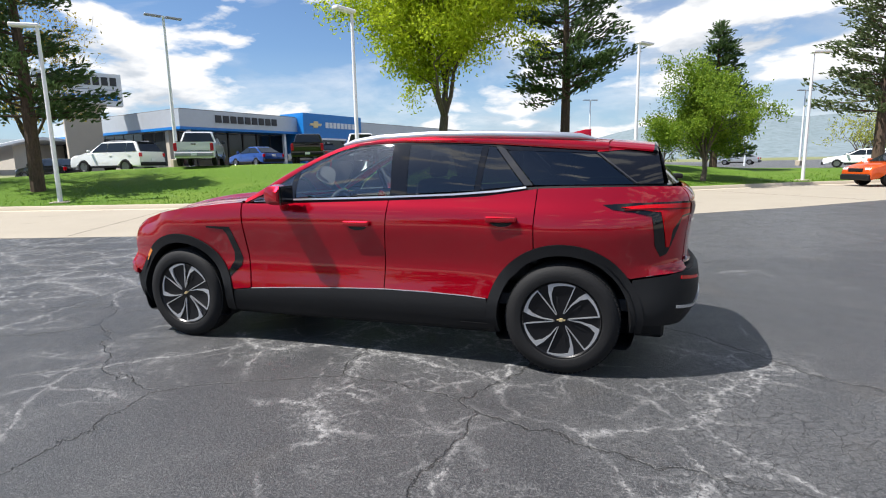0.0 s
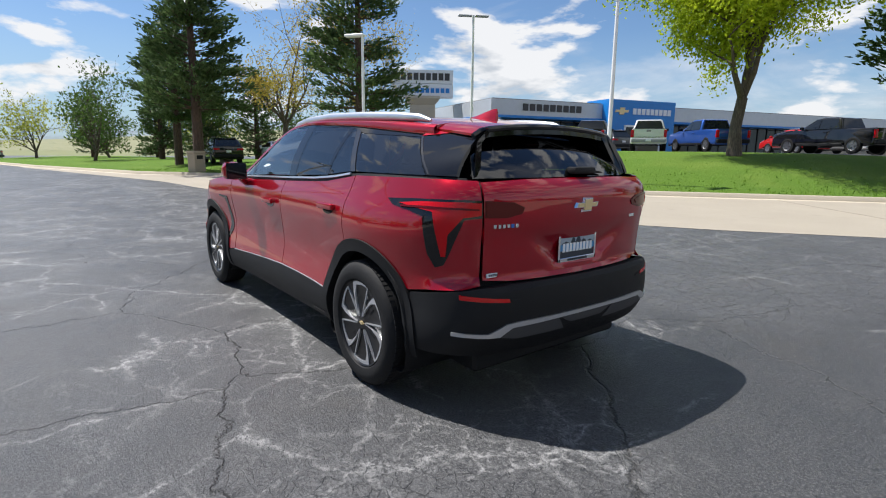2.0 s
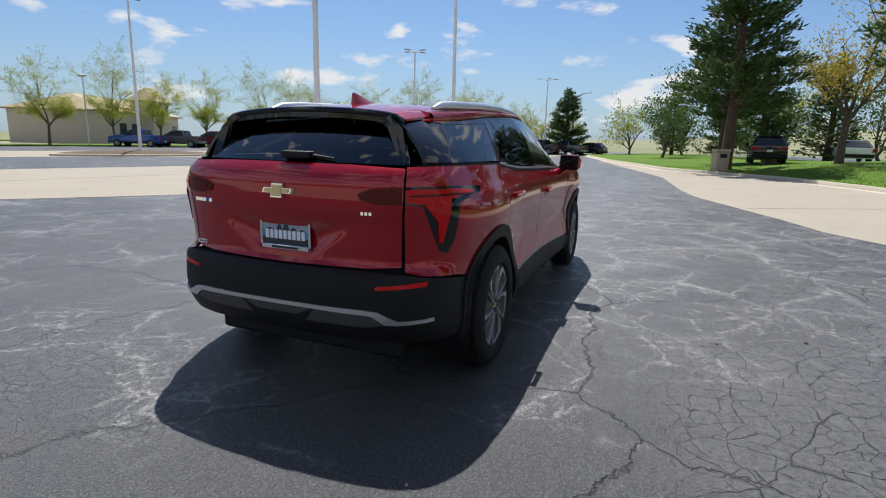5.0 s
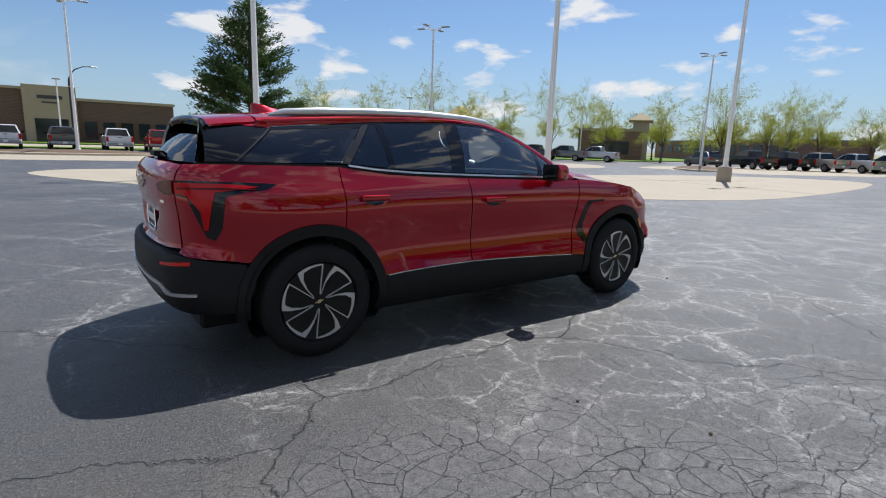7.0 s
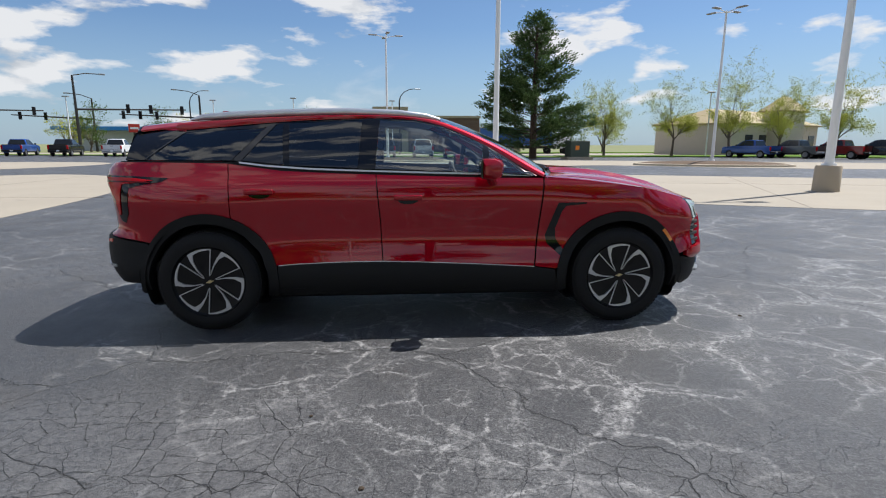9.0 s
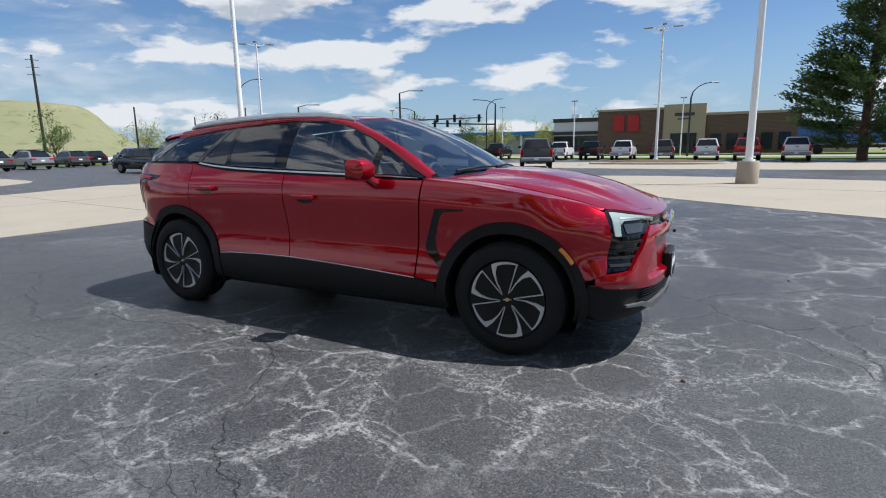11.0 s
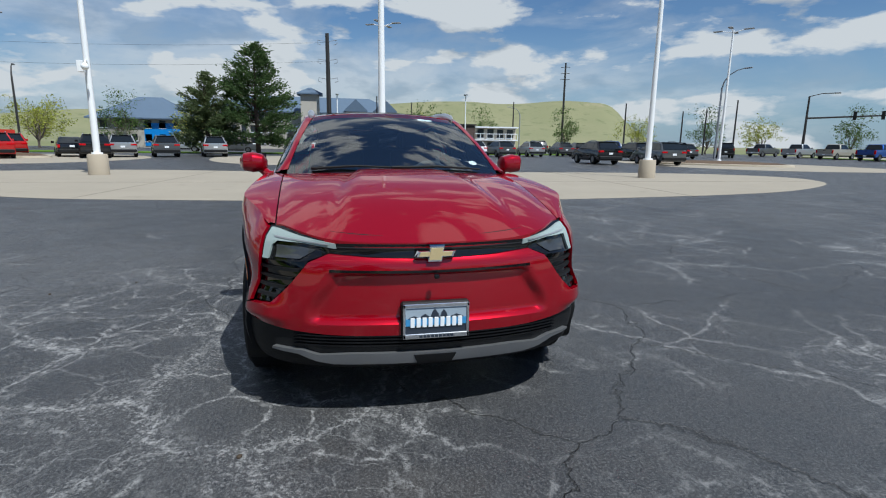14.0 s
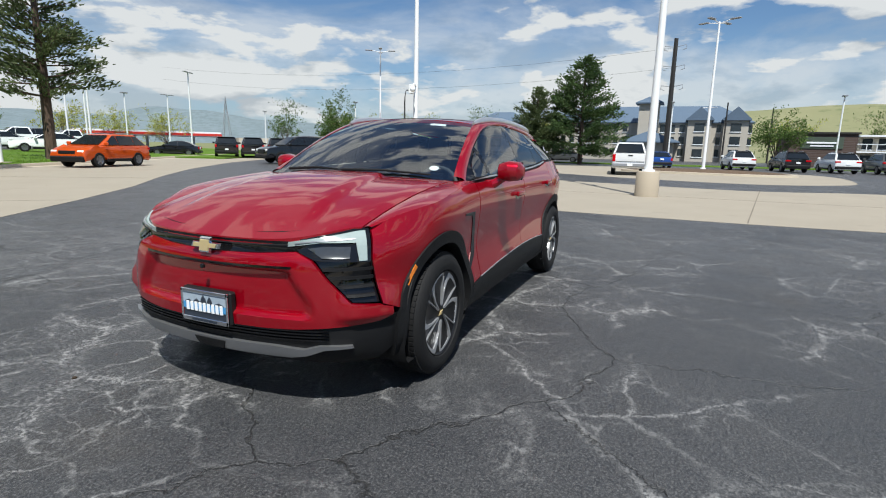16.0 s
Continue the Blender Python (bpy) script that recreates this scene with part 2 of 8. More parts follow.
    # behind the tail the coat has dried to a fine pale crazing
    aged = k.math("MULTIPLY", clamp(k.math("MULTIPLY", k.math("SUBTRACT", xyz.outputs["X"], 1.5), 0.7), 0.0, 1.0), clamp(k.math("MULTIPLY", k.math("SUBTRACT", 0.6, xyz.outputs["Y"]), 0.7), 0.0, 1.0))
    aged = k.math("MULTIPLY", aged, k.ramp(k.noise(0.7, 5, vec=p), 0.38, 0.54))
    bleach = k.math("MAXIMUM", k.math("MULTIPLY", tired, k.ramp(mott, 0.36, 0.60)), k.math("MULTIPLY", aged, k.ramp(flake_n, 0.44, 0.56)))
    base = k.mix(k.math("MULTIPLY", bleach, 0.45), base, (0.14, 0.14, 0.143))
    split = k.math("MAXIMUM", k.math("MULTIPLY", net(0.38, 0.0, 0.0020), 0.8), k.math("MULTIPLY", k.math("MAXIMUM", net(2.4, 0.0, 0.0048, calm), k.math("MULTIPLY", net(6.2, 0.0, 0.012, calm), 0.75)), tired))
    split = k.math("MAXIMUM", split, k.math("MULTIPLY", k.math("MULTIPLY", net(12.0, 0.0, 0.035, calm), 0.6), aged))
    split = k.math("MULTIPLY", split, 0.85)
    base = k.mix(split, base, (0.008, 0.007, 0.006))
    k.set(Base_Color=base, Roughness=k.ramp(tar, 0.35, 0.7, (0.40,) * 3, (0.55,) * 3), Specular_IOR_Level=0.42)
    h = k.math("SUBTRACT", k.math("ADD", stone, k.math("MULTIPLY", tar, 0.4)), k.math("MULTIPLY", split, 1.5))
    k.bump(h, 0.8, 0.010)
    return k.m


def concrete_mat(name="concrete_paving", tone=(0.305, 0.268, 0.212)):
    k = Nodes(name)
    p = k.place()
    g, b = k.noise(90, 4, vec=p), k.noise(0.5, 6, 0.6, vec=p)
    col = k.mix(b, tuple(c * 0.84 for c in tone), tuple(c * 1.12 for c in tone))
    col = k.mix(k.math("MULTIPLY", k.ramp(g, 0.5, 0.75), 0.35), col, tuple(c * 0.6 for c in tone))
    oil = k.math("MULTIPLY", k.ramp(k.noise(1.3, 5, vec=p), 0.62, 0.75), 0.35)
    col = k.mix(oil, col, tuple(c * 0.45 for c in tone))
    k.set(Base_Color=col, Roughness=0.88)
    k.bump(g, 0.25, 0.006)
    return k.m


def grass_mat():
    k = Nodes("lawn_grass")
    p = k.place()
    blade, clump, area = k.noise(140, 4, vec=p), k.noise(9, 5, vec=p), k.noise(0.3, 4, vec=p)
    col = k.mix(blade, (0.045, 0.100, 0.011), (0.140, 0.240, 0.027))
    col = k.mix(k.math("MULTIPLY", k.ramp(clump, 0.45, 0.75), 0.5), col, (0.070, 0.150, 0.016))
    col = k.mix(k.math("MULTIPLY", k.ramp(area, 0.5, 0.75), 0.5), col, (0.185, 0.235, 0.045))
    k.set(Base_Color=col, Roughness=0.9, Specular_IOR_Level=0.15)
    k.bump(k.math("ADD", blade, clump), 0.9, 0.03)
    return k.m


def leaf_mat(name, a, b, trans=0.35):
    k = Nodes(name)
    r = k.node("ShaderNodeNewGeometry", "Random Per Island")
    col = k.mix(r, a, b)
    k.set(Base_Color=col, Roughness=0.6, Specular_IOR_Level=0.25)
    tr = k.n.new("ShaderNodeBsdfTranslucent")
    k.l.new(col, tr.inputs["Color"])
    mx = k.n.new("ShaderNodeMixShader")
    mx.inputs[0].default_value = trans
    k.l.new(k.bsdf.outputs[0], mx.inputs[1])
    k.l.new(tr.outputs[0], mx.inputs[2])
    k.l.new(mx.outputs[0], k.out.inputs["Surface"])
    return k.m


def bark_mat(name, colour):
    k = Nodes(name)
    s = k.n.new("ShaderNodeMapping")
    s.inputs["Scale"].default_value = (1, 1, 0.22)
    k.l.new(k.where(), s.inputs["Vector"])
    g = k.noise(22, 6, 0.65, vec=s.outputs[0])
    k.set(Base_Color=k.mix(k.ramp(g, 0.35, 0.7), tuple(c * 0.5 for c in colour), tuple(c * 1.3 for c in colour)), Roughness=0.92)
    k.bump(g, 0.8, 0.03)
    return k.m


def glass_mat(name, tint, rough=0.0, ior=1.55, film=0.0):
    """Thin pane: tinted clear light, with a mirror share that grows towards grazing angles."""
    k = Nodes(name)
    clear = k.n.new("ShaderNodeBsdfTransparent")
    clear.inputs["Color"].default_value = (*tint, 1)
    gloss = k.n.new("ShaderNodeBsdfGlossy")
    gloss.inputs["Roughness"].default_value = rough + 0.005
    fres = k.n.new("ShaderNodeFresnel")
    fres.inputs["IOR"].default_value = ior
    mx = k.n.new("ShaderNodeMixShader")
    k.l.new(k.math("ADD", fres.outputs[0], film, True), mx.inputs[0])
    k.l.new(clear.outputs[0], mx.inputs[1])
    k.l.new(gloss.outputs[0], mx.inputs[2])
    k.l.new(mx.outputs[0], k.out.inputs["Surface"])
    return k.m


def brick_mat(name, colour, mortar):
    k = Nodes(name)
    b = k.n.new("ShaderNodeTexBrick")
    b.inputs["Scale"].default_value = 1.0
    b.inputs["Brick Width"].default_value, b.inputs["Row Height"].default_value, b.inputs["Mortar Size"].default_value = 0.42, 0.2, 0.015
    b.inputs["Color1"].default_value, b.inputs["Color2"].default_value = (*colour, 1), (*tuple(c * 0.75 for c in colour), 1)
    b.inputs["Mortar"].default_value = (*mortar, 1)
    rot = k.n.new("ShaderNodeMapping")
    rot.inputs["Rotation"].default_value = (radians(90), 0, 0)
    k.l.new(k.where(), rot.inputs["Vector"])
    k.l.new(rot.outputs[0], b.inputs["Vector"])
    k.set(Base_Color=k.mix(k.math("MULTIPLY", k.noise(0.8, 4), 0.4), b.outputs["Color"], tuple(c * 0.6 for c in colour)), Roughness=0.9)
    return k.m


ASPHALT, CONCRETE, GRASS = asphalt_mat(), concrete_mat(), grass_mat()
KERB = concrete_mat("kerb_concrete", (0.46, 0.40, 0.31))
BASEC = concrete_mat("post_base_concrete", (0.40, 0.34, 0.26))
MULCH = plain("bark_mulch", (0.10, 0.065, 0.04), 0.95, grain=40, vary=0.5, bump=0.8)
DIRT = plain("dry_grass_ground", (0.16, 0.17, 0.07), 0.95, grain=2.0, vary=0.35, big=0.02)
WHITE = plain("white_pole_paint", (0.78, 0.79, 0.80), 0.4, grain=12, vary=0.05)
GREYP = plain("grey_lamp_metal", (0.30, 0.31, 0.33), 0.45, metal=0.4)
DARKP = plain("dark_bronze_metal", (0.035, 0.032, 0.03), 0.5, metal=0.3)
BLACKPL = plain("black_textured_plastic", (0.006, 0.0062, 0.007), 0.6, grain=260, vary=0.3, bump=0.25, Specular_IOR_Level=0.3)
GLOSSBK = plain("gloss_black_trim", (0.006, 0.006, 0.007), 0.05, grain=20, vary=0.2)
RUBBER = plain("tyre_rubber", (0.009, 0.009, 0.0095), 0.75, grain=60, vary=0.35, bump=0.25, Specular_IOR_Level=0.3)
SILVER = plain("satin_silver_trim", (0.60, 0.61, 0.63), 0.32, metal=0.8, grain=80, vary=0.06)
CHROME = plain("bright_chrome", (0.80, 0.81, 0.83), 0.06, metal=1.0, grain=40, vary=0.03)
MACHINED = plain("machined_alloy", (0.60, 0.61, 0.63), 0.3, metal=0.75, grain=120, vary=0.08)
PILLAR = plain("black_pillar_glass", (0.006, 0.006, 0.007), 0.02, grain=40, vary=0.2)
DARKTRIM = plain("dark_satin_trim", (0.30, 0.305, 0.315), 0.35, metal=0.75, grain=80, vary=0.08)
GOLD = plain("gold_emblem", (0.68, 0.54, 0.29), 0.30, metal=0.45, grain=80, vary=0.12)
AMBER = plain("amber_lens", (0.80, 0.22, 0.02), 0.2, grain=90, vary=0.15, Coat_Weight=1.0)
REDPAINT = paint("red_tintcoat_paint", (0.29, 0.0003, 0.0085), 0.45)
GLASS_F = glass_mat("clear_green_glass", (0.80, 0.90, 0.88), 0.0, 1.8, 0.10)
GLASS_D = glass_mat("privacy_glass", (0.085, 0.095, 0.105), 0.0, 1.75, 0.035)
GLASS_W = glass_mat("windscreen_glass", (0.72, 0.87, 0.90), 0.0, 1.9, 0.15)
LENS = glass_mat("clear_lens", (0.92, 0.93, 0.94))
REDLENS = plain("red_lamp_lens", (0.48, 0.001, 0.005), 0.18, grain=160, vary=0.25, Specular_IOR_Level=0.35)
DARKRED = plain("smoked_red_lens", (0.085, 0.0015, 0.003), 0.22, grain=160, vary=0.25, Specular_IOR_Level=0.25)
DRL = plain("white_light_guide", (0.29, 0.35, 0.34), 0.16, grain=60, vary=0.22)
CABIN = plain("dark_cabin_cloth", (0.05, 0.052, 0.056), 0.85, grain=200, vary=0.25)
CABINL = plain("pale_grey_seat_cloth", (0.26, 0.27, 0.28), 0.8, grain=200, vary=0.2)
BLUEPLATE = plain("plate_blue_print", (0.05, 0.24, 0.48), 0.5, grain=50, vary=0.15)
PALE = plain("white_print", (0.78, 0.80, 0.82), 0.5, grain=50, vary=0.06)
PLATESKY = plain("plate_sky_print", (0.30, 0.36, 0.42), 0.5, grain=40, vary=0.3)
PLATEDK = plain("plate_dark_print", (0.022, 0.030, 0.045), 0.5, grain=50, vary=0.3)
BLUEBADGE = plain("blue_badge", (0.02, 0.14, 0.50), 0.25, grain=50, vary=0.1)

# ---- mesh helpers ----


def bm_object(name, bm, mats, smooth=False, sharp=35.0):
    me = bpy.data.meshes.new(name)
    bmesh.ops.recalc_face_normals(bm, faces=bm.faces)
    if smooth:
        lim = radians(sharp)
        for e in bm.edges:
            e.smooth = not (len(e.link_faces) != 2 or e.calc_face_angle(0) > lim)
        for f in bm.faces:
            f.smooth = True
    bm.to_mesh(me)
    bm.free()
    for m in mats if isinstance(mats, (list, tuple)) else [mats]:
        me.materials.append(m)
    return new(name, me)


def part(name, bm, material, parent, label="", smooth=True):
    ob = bm_object(name, bm, material, smooth)
    ob.parent = parent
    if label:
        ob["label"] = label
    return ob


def thing(name, x=0, y=0, z=0, rz=0, label="", category="", group=""):
    ob = new(name)
    ob.empty_display_size = 0.2
    ob.matrix_basis = pose(x, y, z, 0, 0, rz)
    return tagged(ob, label, category, group)


def box(bm, x0, x1, y0, y1, z0, z1, bevel=0.0, seg=1):
    r = bmesh.ops.create_cube(bm, size=1.0, matrix=Matrix.Translation(((x0 + x1) / 2, (y0 + y1) / 2, (z0 + z1) / 2)) @ Matrix.Diagonal((abs(x1 - x0), abs(y1 - y0), abs(z1 - z0), 1)))
    if bevel:
        es = list({e for v in r["verts"] for e in v.link_edges})
        bmesh.ops.bevel(bm, geom=es, offset=bevel, segments=seg, affect="EDGES", profile=0.6)
    return bm


def boxes(*rows, bevel=0.0):
    bm = bmesh.new()
    for r in rows:
        box(bm, *r, bevel=bevel)
    return bm


def tube(bm, pts, radii, sides=10, cap=True):
    """A round bar through the points, with a radius at each."""
    pts = [Vector(p) for p in pts]
    rings = []
    ref = None
    for i, p in enumerate(pts):
        d = (pts[min(i + 1, len(pts) - 1)] - pts[max(i - 1, 0)]).normalized()
        if ref is None:
            ref = d.orthogonal().normalized()
        a = (ref - d * ref.dot(d))
        a = a.normalized() if a.length > 1e-6 else d.orthogonal().normalized()
        ref = a
        b = d.cross(a)
        r = radii[i] if isinstance(radii, (list, tuple)) else radii
        rings.append([bm.verts.new(p + (a * math.cos(2 * math.pi * k / sides) + b * math.sin(2 * math.pi * k / sides)) * r) for k in range(sides)])
    for u, v in zip(rings, rings[1:]):
        for k in range(sides):
            bm.faces.new((u[k], u[(k + 1) % sides], v[(k + 1) % sides], v[k]))
    if cap:
        bm.faces.new(rings[0][::-1]), bm.faces.new(rings[-1])
    return bm


def spun(bm, prof, sides=48, axis="y", centre=(0, 0, 0)):
    """A turned body: rows of (radius, along the axis)."""
    rings = []
    for r, h in prof:
        ring = []
        for k in range(sides):
            a = 2 * math.pi * k / sides
            c, s = r * math.cos(a), r * math.sin(a)
            p = {"y": (c, h, s), "z": (c, s, h), "x": (h, c, s)}[axis]
            ring.append(bm.verts.new(Vector(p) + Vector(centre)))
        rings.append(ring)
    for u, v in zip(rings, rings[1:]):
        for k in range(sides):
            bm.faces.new((u[k], u[(k + 1) % sides], v[(k + 1) % sides], v[k]))
    return bm


def prism(bm, outline, z0, z1):
    """An upright slab over a plan outline."""
    lo = [bm.verts.new((x, y, z0)) for x, y in outline]
    hi = [bm.verts.new((x, y, z1)) for x, y in outline]
    n = len(outline)
    bm.faces.new(lo[::-1]), bm.faces.new(hi)
    for i in range(n):
        bm.faces.new((lo[i], lo[(i + 1) % n], hi[(i + 1) % n], hi[i]))
    return bm


def rounded(points, steps=6):
    """A closed smooth outline through the points (Catmull-Rom)."""
    out = []
    n = len(points)
    for i in range(n):
        p0, p1, p2, p3 = (Vector(points[(i + j - 1) % n]) for j in range(4))
        for s in range(steps):
            t = s / steps
            out.append(tuple(0.5 * (2 * p1 + (p2 - p0) * t + (2 * p0 - 5 * p1 + 4 * p2 - p3) * t * t + (3 * p1 - p0 - 3 * p2 + p3) * t ** 3)))
    return out


def interp(table, x):
    """Smooth (monotone-ish) interpolation in rows of (x, value)."""
    if x <= table[0][0]:
        return table[0][1]
    if x >= table[-1][0]:
        return table[-1][1]
    for i in range(len(table) - 1):
        (x0, v0), (x1, v1) = table[i], table[i + 1]
        if x <= x1:
            t = (x - x0) / (x1 - x0)
            m0 = (v1 - table[i - 1][1]) / (x1 - table[i - 1][0]) if i else (v1 - v0) / (x1 - x0)
            m1 = (table[i + 2][1] - v0) / (table[i + 2][0] - x0) if i + 2 < len(table) else (v1 - v0) / (x1 - x0)
            h = x1 - x0
            return (2 * t ** 3 - 3 * t * t + 1) * v0 + (t ** 3 - 2 * t * t + t) * h * m0 + (-2 * t ** 3 + 3 * t * t) * v1 + (t ** 3 - t * t) * h * m1
    return table[-1][1]

# ---- the ground ----
KERB_LINE = [(-75, -9), (-45, -2.5), (-29.6, 2.2), (-24, 6.9), (-18.9, 8.7), (-13, 10.4), (-8.6, 11.8), (-3.5, 15.6), (2.8, 20.3), (9.9, 25.8), (14.2, 28.4), (30, 38), (62, 56)]


def kerb_y(x):
    for (x0, y0), (x1, y1) in zip(KERB_LINE, KERB_LINE[1:]):
        if x <= x1:
            return y0 + (y1 - y0) * (x - x0) / (x1 - x0)
    return KERB_LINE[-1][1]


def lawn_z(x, y):
    """The lawn rises from the kerb to the level of the upper lot."""
    d = max(0.0, y - kerb_y(x)) * 0.83
    top = interp([(-70, 0.5), (-34, 0.75), (-24, 1.46), (-8, 1.52), (-3, 1.38), (4, 1.08), (12, 0.58), (30, 0.4), (60, 0.4)], x)
    k = min(1.0, d / 11.0)
    return 0.16 + (top - 0.16) * (k * k * (3 - 2 * k)) + (0.02 * noise.noise((x * 0.5, y * 0.5, 0)) if d > 0.3 else 0)


ground_bm = bmesh.new()
rings = [0, 120, 260, 600, 1500, 4200]
prev = None
for r in rings[1:]:
    ring = [ground_bm.verts.new((r * math.cos(2 * math.pi * k / 48), r * math.sin(2 * math.pi * k / 48), -0.05)) for k in range(48)]
    if prev is None:
        ground_bm.faces.new(ring)
    else:
        for k in range(48):
            ground_bm.faces.new((prev[k], prev[(k + 1) % 48], ring[(k + 1) % 48], ring[k]))
    prev = ring
tagged(bm_object("ground", ground_bm, DIRT), "dry green and tan open ground to the horizon", "ground", kind="structure")

lot = prism(bmesh.new(), [(-120, -70), (100, -80), (100, 95), (-120, 60)], -0.04, 0.0)
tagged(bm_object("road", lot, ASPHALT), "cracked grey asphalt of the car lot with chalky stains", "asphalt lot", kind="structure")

EDGE = [(-45, -3.2), (-32, -0.4), (-25.9, 1.0), (-21.2, 2.0), (-14.3, 2.5), (-11.9, 2.8), (-7.6, 4.1), (-6.0, 4.5), (-3.5, 5.9), (-1.6, 6.9), (-0.3, 7.6), (3.3, 10.2), (6.6, 12.8), (9.7, 15.7), (11.4, 17.2), (15.5, 20.6), (24, 26.5), (40, 35)]


def slab(name, outline, label):
    ob = bm_object(name, prism(bmesh.new(), outline, -0.02, 0.006), CONCRETE)
    return tagged(ob, label, "concrete paving", kind="structure")


apron = EDGE + [(x, y - 0.08) for x, y in reversed(KERB_LINE[1:-1])]
slab("pavement", apron, "tan concrete apron along the kerb of the lawn")
ISLE_A = rounded([(-37, -7), (-30.4, -5.0), (-19.7, -3.7), (-14.2, -3.9), (-10.8, -5.4), (-6.1, -7.5), (-1.6, -10.8), (1.6, -14.6), (3.6, -19.3), (0.7, -21.8), (-8.1, -19.9), (-19.3, -16.2), (-30, -14.6), (-36.5, -11)], 5)
ISLE_B = rounded([(17.2, 15.9), (12.4, 11.4), (9.2, 7.6), (8.1, 3.0), (7.6, -1), (7.7, -6), (8.8, -12.4), (10.9, -16.8), (13.3, -19.6), (16.4, -20.6), (19.2, -17.5), (20.2, -9.5), (18.6, -4.6), (20.2, 2.4), (21.6, 9.3), (19.6, 15.2)], 5)
slab("pavement", ISLE_A, "tan concrete island in the asphalt lot")
slab("pavement", ISLE_B, "tan concrete island in the asphalt lot")
ISLE_C = rounded([(24.0, -4.5), (26, -9), (30, -11), (40, -11.5), (46, -6), (47, 4), (43, 9), (32, 7.5), (27, 3)], 5)
ISLE_D = rounded([(23, -25), (20.5, -33), (24, -38), (34, -38), (42, -34), (40, -26), (31, -22.5)], 5)
ISLE_E = rounded([(9, -32.5), (4.5, -30.2), (-8, -29.5), (-14, -30.5), (-22, -26), (-34, -24), (-40, -33), (-20, -41), (8, -44), (16, -40)], 5)
ISLE_F = rounded([(29, 15), (27, 20), (31, 26), (42, 29), (48, 24), (46, 17), (38, 13)], 5)
ISLE_G = rounded([(-42, -14), (-40, -19), (-42, -26), (-60, -28), (-80, -20), (-82, -10), (-60, -9)], 5)
for isle in (ISLE_C, ISLE_D, ISLE_E, ISLE_F, ISLE_G):
    slab("pavement", isle, "tan concrete parking strip")

# joints sawn into the concrete
def joint(x0, y0, x1, y1):
    d = Vector((x1 - x0, y1 - y0, 0))
    n = Vector((-d.y, d.x, 0)).normalized() * 0.012
    bm = bmesh.new()
    prism(bm, [(x0 + n.x, y0 + n.y), (x1 + n.x, y1 + n.y), (x1 - n.x, y1 - n.y), (x0 - n.x, y0 - n.y)], 0.0, 0.009)
    return tagged(bm_object("trim", bm, JOINT), "dark sawn joint in the concrete", "paving joint", kind="structure")


JOINT = plain("joint_sealant", (0.16, 0.135, 0.105), 0.9, grain=30, vary=0.3)
for seg in (((7.72, -3.6), (19.0, -5.2)), ((8.9, 6.2), (20.9, 5.2)), ((7.9, -9.5), (20.0, -10.5)), ((13.6, -19.3), (13.9, 12.6)), ((-8.9, -6.2), (-14, -17.4)), ((-21, -3.9), (-22.6, -15.7)), ((-30, -9.6), (1.2, -16.2)), ((-3.6, 6.1), (-8.3, 11.7)), ((3.2, 10.4), (-2.6, 16.0)), ((9.4, 15.8), (5.2, 21.8)), ((-9.4, 3.8), (-13, 10.1))):
    joint(*seg[0], *seg[1])

# kerb and lawn
kerb_bm = bmesh.new()
pts = []
for (x0, y0), (x1, y1) in zip(KERB_LINE, KERB_LINE[1:]):
    n = max(1, int(math.hypot(x1 - x0, y1 - y0) / 2.0))
    pts += [(x0 + (x1 - x0) * i / n, y0 + (y1 - y0) * i / n) for i in range(n)]
pts.append(KERB_LINE[-1])
prev = None
for i, (x, y) in enumerate(pts):
    a, b = Vector(pts[max(0, i - 1)]), Vector(pts[min(len(pts) - 1, i + 1)])
    t = (b - a).normalized()
    nx, ny = -t.y, t.x
    row = [kerb_bm.verts.new((x + nx * o, y + ny * o, z)) for o, z in ((-0.42, 0.008), (-0.02, 0.012), (0.02, 0.135), (0.04, 0.155), (0.19, 0.16), (0.2, 0.0))]
    if prev:
        for k in range(5):
            kerb_bm.faces.new((prev[k], prev[k + 1], row[k + 1], row[k]))
    prev = row
tagged(bm_object("kerb", kerb_bm, KERB, True, 30), "pale concrete kerb and gutter round the lawn", "kerb", kind="structure")

lawn_bm = bmesh.new()
cols = []
xs = [-75 + 137 * i / 110 for i in range(111)]
for x in xs:
    y0 = kerb_y(x) + 0.16
    cols.append([lawn_bm.verts.new((x, y0 + d, lawn_z(x, y0 + d))) for d in (0, 0.4, 0.9, 1.6, 2.5, 3.6, 5, 6.5, 8, 9.5, 11, 12.5, 14, 15.5)])
for a, b in zip(cols, cols[1:]):
    for k in range(len(a) - 1):
        lawn_bm.faces.new((a[k], b[k], b[k + 1], a[k + 1]))
tagged(bm_object("lawn", lawn_bm, GRASS, True, 60), "mown bright green lawn rising from the kerb", "lawn", kind="stuff")

# short tufts along the near side of the lawn
rnd = random.Random(5)
tv, tf = [], []
for i in range(5000):
    x = rnd.uniform(-32, 18)
    y = kerb_y(x) + 0.2 + abs(rnd.gauss(0, 3.2))
    z = lawn_z(x, y)
    a, h, w = rnd.uniform(0, 6.283), rnd.uniform(0.03, 0.08), rnd.uniform(0.015, 0.04)
    dx, dy = math.cos(a) * w, math.sin(a) * w
    lx, ly = rnd.uniform(-0.03, 0.03), rnd.uniform(-0.03, 0.03)
    k = len(tv)
    tv += [(x - dx, y - dy, z - 0.01), (x + dx, y + dy, z - 0.01), (x + lx, y + ly, z + h)]
    tf.append((k, k + 1, k + 2))
me = bpy.data.meshes.new("grass_tufts")
me.from_pydata(tv, [], tf)
